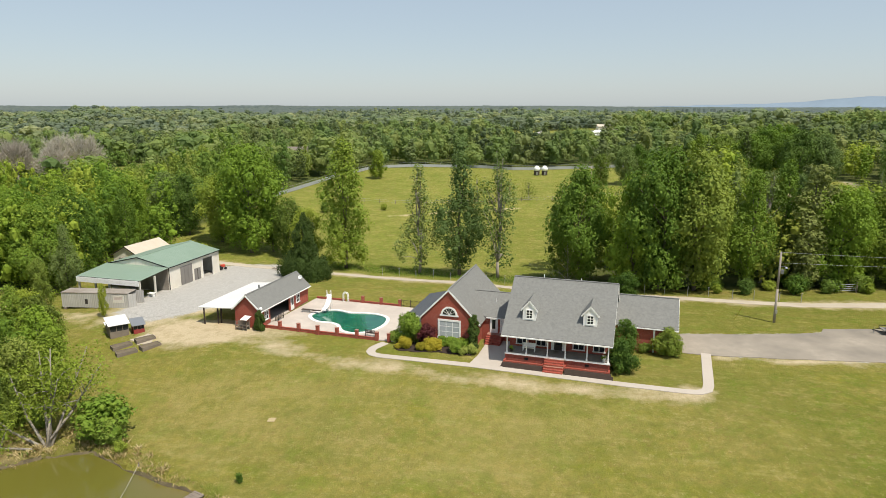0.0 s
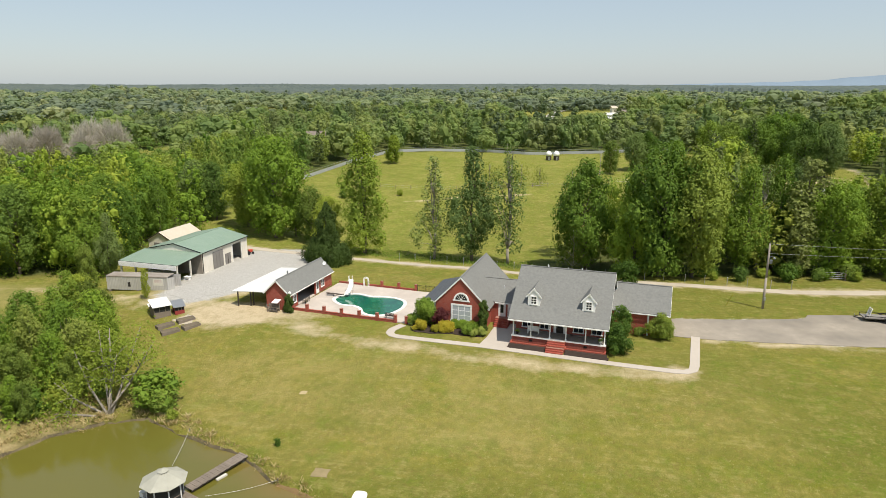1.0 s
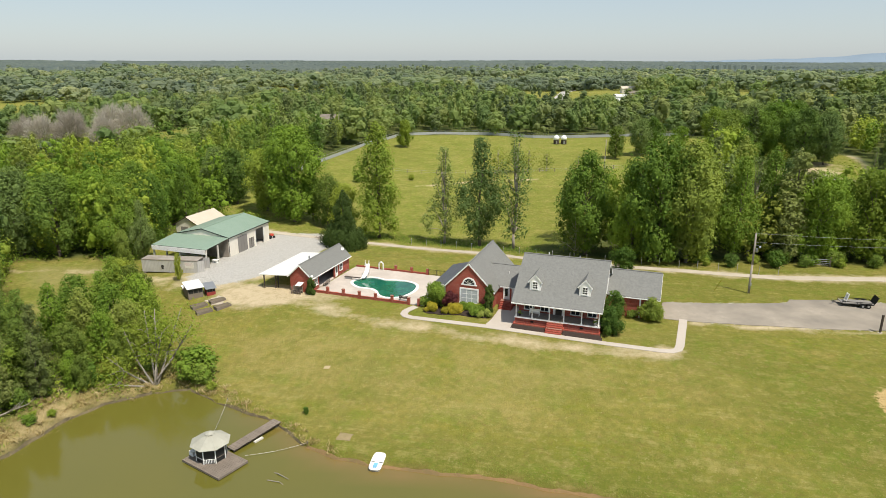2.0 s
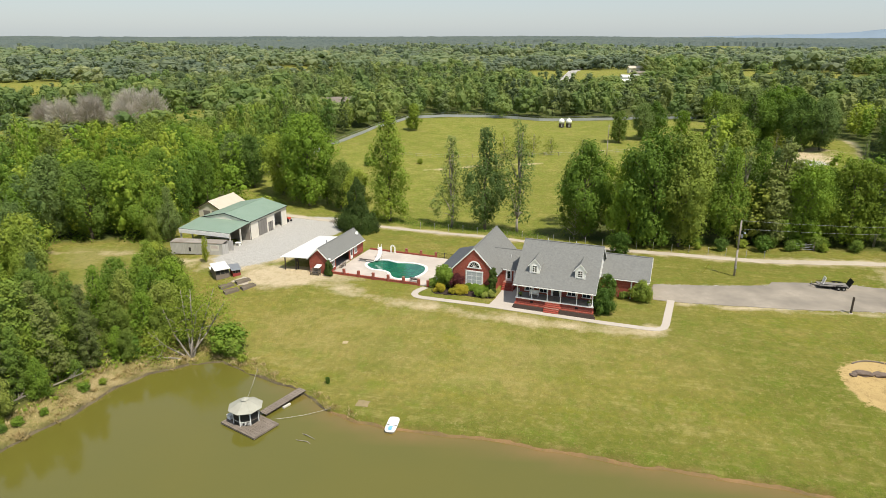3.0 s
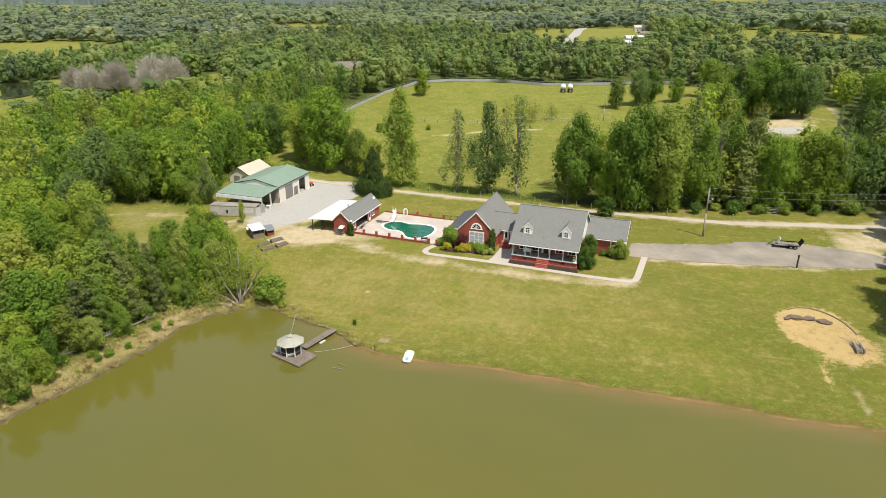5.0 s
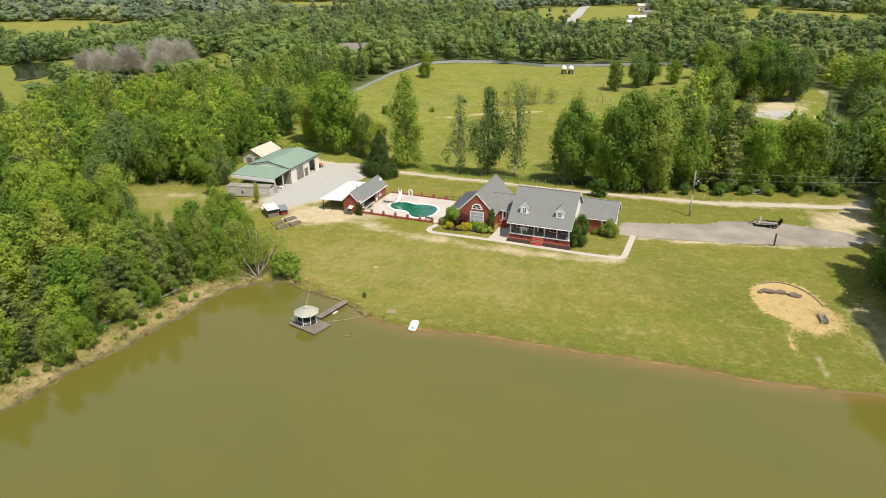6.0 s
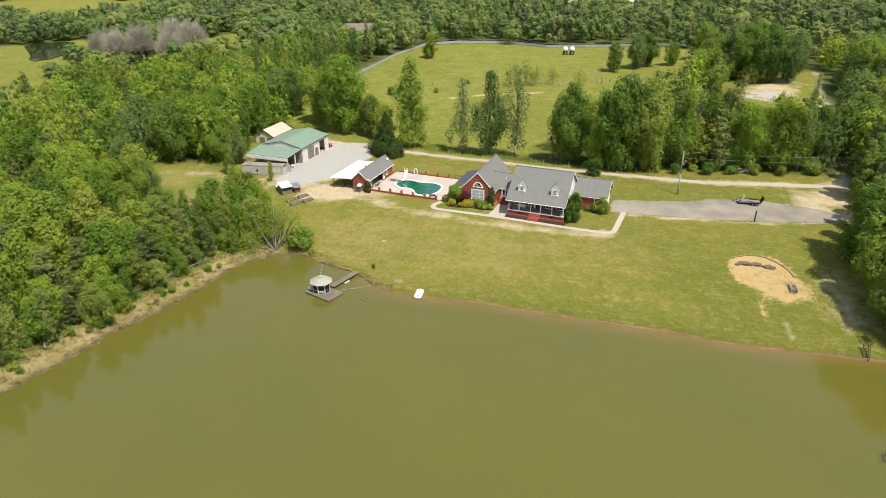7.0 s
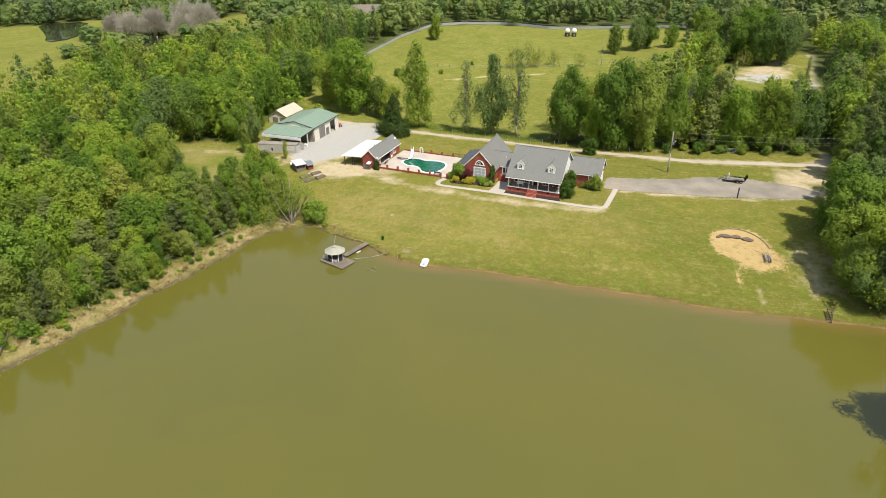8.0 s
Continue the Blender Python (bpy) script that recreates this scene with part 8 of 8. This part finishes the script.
# grove to the east, by the sand pit
GROVE_SHORE = [(68.5, 46.5, 14, "broad"), (72, 41, 17, "broad"), (70.5, 52, 16, "broad"), (77, 48, 18, "broad"), (76, 58, 17, "broad"), (83, 55, 18, "broad"), (81, 66, 17, "pine"), (88, 64, 18, "pine"), (86, 74, 18, "pine"), (94, 72, 18, "broad"), (91, 82, 17, "pine"), (98, 84, 18, "broad"), (96, 94, 17, "pine"), (104, 92, 18, "broad"), (100, 104, 17, "broad"), (108, 106, 18, "pine"), (108, 118, 18, "broad"), (112, 130, 17, "pine"), (116, 142, 17, "broad"), (118, 155, 18, "pine"), (124, 166, 17, "broad"), (84.5, 90, 14, "pine"), (88, 86, 16, "pine"), (90.5, 101, 14, "pine"), (86, 81, 15, "pine"), (82, 79, 13, "pine")]
GROVE_PINES = [(94, 92, 17, "pine"), (87, 92, 15, "pine"), (91, 96, 16, "pine"), (95, 104, 17, "pine"), (97, 112, 17, "pine"), (96, 121, 16, "broad"), (102, 128, 17, "pine"), (104, 139, 17, "broad"), (109, 149, 16, "pine"), (88, 122, 13, "broad"), (84.5, 126, 12, "young"), (85.5, 132, 10, "young"), (101, 112, 18, "pine"), (111, 97, 18, "pine"), (114, 112, 17, "broad"), (93, 88, 17, "pine"), (118, 160, 16, "pine"), (124, 176, 16, "pine"), (129, 190, 16, "broad"), (66, 138, 14, "broad"), (116, 214, 15, "broad"), (106, 214, 18, "broad"), (98, 212, 18, "broad"), (90, 206, 17, "broad"), (84, 212, 17, "broad"), (94, 219, 18, "broad")]
GROVE_NORTH = [(102, 222, 18, "pine"), (81, 192, 13, "broad"), (76, 198, 13, "broad"), (110, 222, 16, "pine"), (72, 60, 16, "broad"), (75.5, 67, 15, "pine"), (79, 73, 15, "pine"), (74, 52.5, 16, "pine"), (67.5, 41.5, 12, "broad"), (71, 37.5, 13, "broad"), (73.5, 44, 15, "broad"), (69, 51, 13, "pine"), (90, 45, 18, "broad"), (85, 38, 16, "broad"), (80, 34, 14, "broad"), (64.5, 5.6, 17, "broad"), (67, 9, 12, "broad"), (76, 12, 15, "broad"), (124, 180, 18, "broad"), (132, 192, 17, "broad")]
for x, y, h, k in GROVE_SHORE + GROVE_PINES + GROVE_NORTH:
    plant(k, x, y, h, 1.05)
# trees standing in the pasture
for x, y, h, k in ((-30, 256, 11, "light"), (50.3, 230.5, 11.5, "light"), (60.4, 235.5, 13.5, "broad"), (65.5, 239.0, 13.5, "broad"), (75.6, 238.5, 9.5, "broad"), (7, 208.5, 9, "scrub"), (13.0, 209.4, 9.5, "scrub"), (17.2, 209.4, 8.5, "scrub"), (23.5, 211, 6.6, "scrub"), (34, 209, 6, "scrub"), (90, 246, 15, "broad"), (101, 196.5, 17.5, "broad"), (107, 195.5, 16, "broad"), (97.6, 201, 16.5, "broad"), (93.4, 195.5, 7.4, "scrub"), (103.1, 162.6, 12, "thin")):
    plant(k, x, y, h)
for x, y, h in ((-38.3, 192.4, 3.0), (-36, 193.5, 2.2), (-21.5, 198.3, 2.0), (-10, 212, 1.6), (6, 226, 1.4)):
    plant("shrub", x, y, h)


def garden_shrub(u, v, h, r, mat, label, kind="round", lobes=46, size=0.13, base=0.1):
    x, y = uv2xy(u, v)
    t = make_tree("garden_shrub", kind, h, r, lobes, 34, size * 0.72, base, mat, BARK, label, 0.05, 0.0, 5)
    t.matrix_world = Matrix.Translation((x, y, gz(x, y) + 0.05))
    return tagged(t, category="shrub")


garden_shrub(-13.4, 3.6, 3.6, 1.75, LEAFDEEP, "tall rounded green bush beside the gable", "broad", 120, 0.17, 0.3)
garden_shrub(-11.0, 3.7, 2.5, 1.3, LEAFMAROON, "dark maroon maple bush at the brick wall", "broad", 60, 0.15, 0.3)
garden_shrub(-13.2, 1.5, 1.2, 0.95, LEAFGOLD, "golden-yellow clipped bush in the mulch bed", "round", 130, 0.085)
garden_shrub(-10.9, 1.4, 0.9, 0.6, LEAFGOLD, "small golden-yellow clipped bush", "round", 130, 0.085)
garden_shrub(-9.6, 1.9, 1.35, 1.1, LEAFGOLD, "golden-yellow clipped bush in the mulch bed", "round", 130, 0.085)
for u in (-9.0, -7.8, -6.6, -5.6):
    garden_shrub(u, 4.0, 0.95, 0.8, LEAF, "green clipped hedge bush under the window", "round", 110, 0.085)
garden_shrub(-6.5, 2.1, 1.35, 0.95, LEAFDEEP, "rounded green clipped bush", "round", 150, 0.08)
garden_shrub(-5.4, 1.6, 0.8, 0.55, LEAFLIGHT, "small pale green bush")
garden_shrub(-4.5, 2.1, 1.05, 0.7, LEAFLIGHT, "small pale green bush")
garden_shrub(-4.75, 3.9, 4.4, 0.8, LEAFCEDAR, "tall conical evergreen at the corner of the gable", "column", 300, 0.085, 0.02)
garden_shrub(-15.4, 3.5, 1.2, 0.8, LEAFDARK, "low dark bush at the end of the bed")
garden_shrub(13.5, 2.0, 3.9, 1.75, LEAFBUSH, "large green bush at the porch corner", "broad", 170, 0.12, 0.1)
garden_shrub(13.8, 4.9, 5.4, 1.6, LEAFBUSH, "tall green bush behind the porch corner", "broad", 170, 0.12, 0.3)
garden_shrub(18.9, 8.9, 3.4, 1.6, LEAFBUSH, "rounded green bush at the wing corner", "broad", 170, 0.12, 0.1)
garden_shrub(16.2, 9.2, 1.1, 0.7, LEAFLIGHT, "small bush at the wing wall", "broad", 30, 0.12, 0.1)
garden_shrub(-34.5, 1.6, 2.8, 0.7, LEAFCEDAR, "narrow conical evergreen at the pool house corner", "column", 240, 0.085, 0.02)


# far woods: many crowns joined, each a turned and stretched one of a few patterns
def wood_patterns(count, boughs, ragged, heart):
    kinds = {"dome": ("broad", 0.95), "spire": ("tall", 0.78), "pine": ("pine", 0.8)}
    return {k: [crown_points(form, 1.0, 0.32 * w, count, 0.12, boughs, ragged, heart) for _ in range(4)] for k, (form, w) in kinds.items()}


def wood_leaves(cx, cy, heights, radii, patterns, leaf_size, loose):
    """Leaf sprays and bough hearts of many crowns at once."""
    base, which, turn = ground_z(cx, cy), RNG.integers(0, len(patterns), len(cx)), RNG.uniform(0, 6.28, len(cx))
    quads, boughs, owner = [], [], []
    for i, (p, out, pick, core, bough, _) in enumerate(patterns):
        k = np.flatnonzero(which == i)
        if not len(k):
            continue
        c, s_ = np.cos(turn[k]), np.sin(turn[k])
        wide = (radii[k] / 0.32)[:, None]

        def put(v):
            return np.stack([cx[k][:, None] + wide * (c[:, None] * v[:, 0] - s_[:, None] * v[:, 1]), cy[k][:, None] + wide * (s_[:, None] * v[:, 0] + c[:, None] * v[:, 1]), base[k][:, None] + heights[k][:, None] * v[:, 2]], -1)

        o = np.stack([c[:, None] * out[:, 0] - s_[:, None] * out[:, 1], s_[:, None] * out[:, 0] + c[:, None] * out[:, 1], np.broadcast_to(out[:, 2], (len(k), len(out)))], -1)
        tone = RNG.uniform(0, 1, (len(k), bough.max() + 1))
        quads += [leaves(put(p).reshape(-1, 3), o.reshape(-1, 3), np.repeat(leaf_size[k], len(p)), 0.5, loose), put(core.reshape(-1, 3)).reshape(-1, 3, 3)]
        boughs += [tone[:, pick].ravel(), tone[:, bough].ravel()]
        owner += [np.repeat(k, len(p)), np.repeat(k, len(core))]
    return np.concatenate(quads), np.concatenate(boughs), np.concatenate(owner)


def in_open(x, y, margin):
    d = np.minimum.reduce([poly_dist(x, y, p) for p in (PASTURE, CLEARING, YARD, OPEN_EAST)])
    return (d < margin) | (shore_dist(x, y) < margin + 4) | (line_dist(x, y, ROAD) < margin + 1.5) | (line_dist(x, y, FARM_TRACK) < margin + 1)


def scatter(n, r0, r1, margin):
    """Points of the woods in a ring round the house, clear of the open land."""
    r = np.sqrt(RNG.uniform(r0 * r0, r1 * r1, n))
    a = RNG.uniform(radians(28 if r0 < 300 else 46), radians(160 if r0 < 300 else 136), n)
    x, y = r * np.cos(a), -40 + r * np.sin(a)
    keep = ~in_open(x, y, margin) & (((x + 158) / 34) ** 2 + ((y - 242) / 16) ** 2 > 1)
    for ox, oy, rx, ry in OPEN_FAR:
        keep &= ((x - ox) / rx) ** 2 + ((y - oy) / ry) ** 2 > 1
    return x[keep], y[keep]


def thin_out(x, y, gap):
    cell, keep = {}, []
    for i, (a, b) in enumerate(zip(x, y)):
        k = (int(a // gap), int(b // gap))
        if all((a - x[j]) ** 2 + (b - y[j]) ** 2 > gap * gap for dx in (-1, 0, 1) for dy in (-1, 0, 1) for j in cell.get((k[0] + dx, k[1] + dy), ())):
            cell.setdefault(k, []).append(i)
            keep.append(i)
    return x[keep], y[keep]


TREES_XY = np.array([(o.matrix_world.translation.x, o.matrix_world.translation.y) for o in scene.objects if o.name.startswith(("tree", "pine_tree"))])


KINDS = {"mid-green": 0.42, "pale spring-green": 0.15, "yellow-green": 0.06, "silver-green": 0.12, "olive": 0.06, "dark green": 0.10, "dark pine": 0.09}


PINE_BELTS = [(160, 330, 90, 55), (330, 800, 300, 80), (-380, 640, 220, 50), (40, 690, 160, 40), (170, 370, 60, 40), (-500, 1150, 400, 90), (200, 1250, 500, 90), (60, 330, 70, 18), (110, 130, 22, 60)]


def woods(name, n, r0, r1, gap, hmin, hmax, rmin, rmax, boughs, count, lsize, label, mats, ragged, heart, loose):
    patterns = wood_patterns(count, boughs, ragged, heart)
    x, y = thin_out(*scatter(n, r0, r1, 3.0), gap)
    if r0 < 300:
        k = (x < -98) | (y > 95) | (x > 0)
        x, y = x[k], y[k]
        far = np.array([((TREES_XY - (a, b)) ** 2).sum(1).min() > 18 for a, b in zip(x, y)])
        x, y = x[far], y[far]
    h, rad = RNG.uniform(hmin, hmax, len(x)), RNG.uniform(rmin, rmax, len(x))
    big = RNG.uniform(0, 1, len(x)) < 0.16
    h, rad = np.where(big, h * 1.25, h), np.where(big, rad * 1.25, rad)
    h = np.where((x < -50) & (y < 92), h * 0.8, h)
    h = np.where((x > -155) & (x < -95) & (y > 190) & (y < 275), h * 0.72, h)
    h = np.where(np.hypot((x + 195) / 55, (y - 213) / 45) < 1, h * 0.55, h)
    h = np.where(np.hypot((x - 100) / 75, (y - 400) / 70) < 1, h * 0.6, h)
    h = np.where(np.hypot((x - 225) / 70, (y - 395) / 45) < 1, h * 0.65, h)
    # stands of one kind run together
    turn = 45 if r0 < 300 else (90 if r0 < 700 else 260)
    scores = np.stack([math.log(w) + 0.75 * RNG.gumbel(0, 1, len(x)) + 1.35 * wave(x, y, turn * (1 + 0.13 * i), 1.9 * i) for i, w in enumerate(KINDS.values())])
    for bx, by, brx, bry in PINE_BELTS:
        scores[5:] += 2.6 * np.exp(-((x - bx) / brx) ** 2 - ((y - by) / bry) ** 2)
    kind = scores.argmax(0)
    for i, sub in enumerate(KINDS):
        k = kind == i
        if not k.any():
            continue
        conic = sub == "dark pine"
        rr = rad[k] * (0.8 if conic else 1.0)
        form = "pine" if conic else ("spire" if i in (1, 3) else "dome")
        q, bough, owner = wood_leaves(x[k], y[k], h[k] * (1.12 if conic else 1.0), rr, patterns[form], lsize * (0.55 + 0.45 * rr / rmax), loose)
        tone = RNG.uniform(0, 1, k.sum())[owner]
        tagged(new(name, loose_mesh(name, q, mats[i], tone, bough)), label % sub, "woods", kind="stuff")
    return len(x)


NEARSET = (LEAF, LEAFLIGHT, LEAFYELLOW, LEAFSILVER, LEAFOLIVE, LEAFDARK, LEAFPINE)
# these two sets carry distance haze in their base colours
HAZEMIDSET = (LEAFMID, LEAFMID, LEAFMIDPALE, LEAFMIDPALE, LEAFMID, LEAFMIDDARK, LEAFMIDDARK)
HAZEFARSET = (LEAFFAR, LEAFFAR, LEAFFARPALE, LEAFFARPALE, LEAFFARDARK, LEAFFARDARK, LEAFFARDARK)
woods("near_woods", 6500, 100, 300, 6.0, 8, 17, 3.1, 5.4, 26, 720, 0.265, "dense %s woods round the farm", NEARSET, 0.18, 0.5, 0.42)
woods("middle_woods", 14000, 300, 650, 7.8, 9, 17, 5.0, 8.2, 10, 190, 0.62, "%s woods behind the pasture", HAZEMIDSET, 0.07, 0.72, 0.24)
woods("far_woods", 30000, 650, 1500, 12.3, 9, 16, 8, 13.0, 6, 55, 1.3, "distant %s woods", HAZEFARSET, 0.04, 0.9, 0.15)
# beyond that the crowns close to one uneven canopy, haze tinted into its colour
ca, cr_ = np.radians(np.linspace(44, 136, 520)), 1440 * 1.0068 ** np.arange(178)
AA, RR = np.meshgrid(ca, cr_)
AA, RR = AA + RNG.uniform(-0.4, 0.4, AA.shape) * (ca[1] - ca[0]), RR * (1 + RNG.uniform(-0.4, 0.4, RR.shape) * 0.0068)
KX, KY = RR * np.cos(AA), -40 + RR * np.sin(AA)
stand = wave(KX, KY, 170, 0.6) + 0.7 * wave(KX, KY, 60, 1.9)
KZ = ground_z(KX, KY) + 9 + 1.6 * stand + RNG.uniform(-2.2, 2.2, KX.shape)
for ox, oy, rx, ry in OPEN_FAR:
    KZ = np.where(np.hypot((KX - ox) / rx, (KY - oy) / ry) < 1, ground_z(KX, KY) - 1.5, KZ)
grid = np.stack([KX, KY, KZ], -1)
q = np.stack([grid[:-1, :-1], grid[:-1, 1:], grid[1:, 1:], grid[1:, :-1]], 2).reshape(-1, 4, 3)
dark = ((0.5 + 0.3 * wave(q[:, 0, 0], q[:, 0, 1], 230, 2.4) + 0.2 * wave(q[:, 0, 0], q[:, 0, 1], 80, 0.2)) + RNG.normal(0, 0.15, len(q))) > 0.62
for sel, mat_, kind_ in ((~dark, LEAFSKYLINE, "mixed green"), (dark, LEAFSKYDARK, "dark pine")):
    tagged(new("farthest_woods", loose_mesh("farthest_woods", q[sel], mat_, RNG.uniform(0, 1, sel.sum()), RNG.uniform(0, 1, sel.sum()))), kind_ + " haze-tinted woods running to the skyline", "woods", kind="stuff")
# bare grey trees
def bare_tree(x, y, h, rad, twigs):
    """A leafless tree: forking limbs and a dome of fine twigs."""
    t = thing("bare_tree", Matrix.Translation((x, y, gz(x, y))), "leafless grey-brown tree among the green woods", "tree", "leafless trees behind the wood")
    s_ = Shape().path([(0, 0, -0.4), (0.2, 0, h * 0.2), (0, 0.1, h * 0.5)], [0.4, 0.32, 0.2], 6)
    for i in range(12):
        a_ = i * 2.4
        e = Vector((rad * 0.6 * math.cos(a_), rad * 0.6 * math.sin(a_), h * RNG.uniform(0.6, 0.85)))
        b0 = Vector((0.1, 0, h * RNG.uniform(0.15, 0.4)))
        s_.path([b0, b0.lerp(e, 0.5) + Vector((0, 0, 0.5)), e], [0.17, 0.11, 0.05], 5)
    part("trunk", s_, PALEBARK, t, flat=False)
    d = unit(RNG.normal(0, 1, (twigs, 3)) + np.array([0, 0, 0.55]))
    d[:, 2] = np.abs(d[:, 2])
    ring_ = RNG.uniform(0.55, 0.92, (twigs, 1)) * (1 + 0.16 * wave(d[:, :1] * 5, d[:, 1:2] * 5, 1.0, x))
    foot_ = d * ring_ * np.array([rad, rad, h * 0.62]) + np.array([0, 0, h * 0.32])
    tip_ = foot_ + (d + RNG.normal(0, 0.35, d.shape) + np.array([0, 0, 0.4])) * RNG.uniform(0.7, 1.9, (twigs, 1))
    side_ = unit(np.cross(tip_ - foot_, RNG.normal(0, 1, d.shape))) * 0.06
    o_ = new("crown", loose_mesh("crown", np.stack([foot_ - side_, foot_ + side_, tip_], 1), LEAFBARE, np.zeros(twigs), RNG.uniform(0, 1, twigs)))
    o_.parent = t


for x, y, h, r_ in ((-140, 248, 19.5, 8.2), (-152, 254, 19, 7.4), (-160, 239, 17.5, 7.0), (-147, 240, 15, 6.0), (-171, 237, 15.5, 7.0), (-181, 242, 14, 6.0), (-166, 248, 15, 6.2)):
    bare_tree(x, y, h, r_, 3600)

# undergrowth on the floor of the woods beside the pond
ux, uy = RNG.uniform(-112, 112, 28000), RNG.uniform(-16, 150, 28000)
k = (shore_dist(ux, uy) > 3.6) & (np.minimum(poly_dist(ux, uy, YARD), poly_dist(ux, uy, CLEARING)) > 1.0) & (poly_dist(ux, uy, PASTURE) > 2) & (line_dist(ux, uy, FARM_TRACK) > 3) & (np.hypot((ux - 90) / 22, (uy - 160) / 30) > 1) & ((ux < -46) | (ux > 64)) & ((ux < 0) | (uy < 98) | (ux > 90)) & (wave(ux, uy, 4, 0.2) > -0.7)
ux, uy = ux[k], uy[k]
up = np.repeat(np.stack([ux, uy, ground_z(ux, uy)], -1), 9, 0)
up = up + RNG.normal(0, 0.55, up.shape) * np.array([1, 1, 0]) + np.array([0, 0, 1]) * (np.abs(RNG.normal(0, 0.65, len(up))) * (1 + 0.5 * wave(up[:, 0], up[:, 1], 3, 0.6)))[:, None]
q = leaves(up, RNG.normal(0, 0.6, up.shape), 0.20, 0.8)
tagged(new("undergrowth", loose_mesh("undergrowth", q, LEAF, np.repeat(RNG.uniform(0, 1, len(ux)), 9), RNG.uniform(0, 1, len(q)))), "leafy green undergrowth on the wood floor", "undergrowth", kind="stuff")

# blue hills at the skyline, their blue painted on as distance haze
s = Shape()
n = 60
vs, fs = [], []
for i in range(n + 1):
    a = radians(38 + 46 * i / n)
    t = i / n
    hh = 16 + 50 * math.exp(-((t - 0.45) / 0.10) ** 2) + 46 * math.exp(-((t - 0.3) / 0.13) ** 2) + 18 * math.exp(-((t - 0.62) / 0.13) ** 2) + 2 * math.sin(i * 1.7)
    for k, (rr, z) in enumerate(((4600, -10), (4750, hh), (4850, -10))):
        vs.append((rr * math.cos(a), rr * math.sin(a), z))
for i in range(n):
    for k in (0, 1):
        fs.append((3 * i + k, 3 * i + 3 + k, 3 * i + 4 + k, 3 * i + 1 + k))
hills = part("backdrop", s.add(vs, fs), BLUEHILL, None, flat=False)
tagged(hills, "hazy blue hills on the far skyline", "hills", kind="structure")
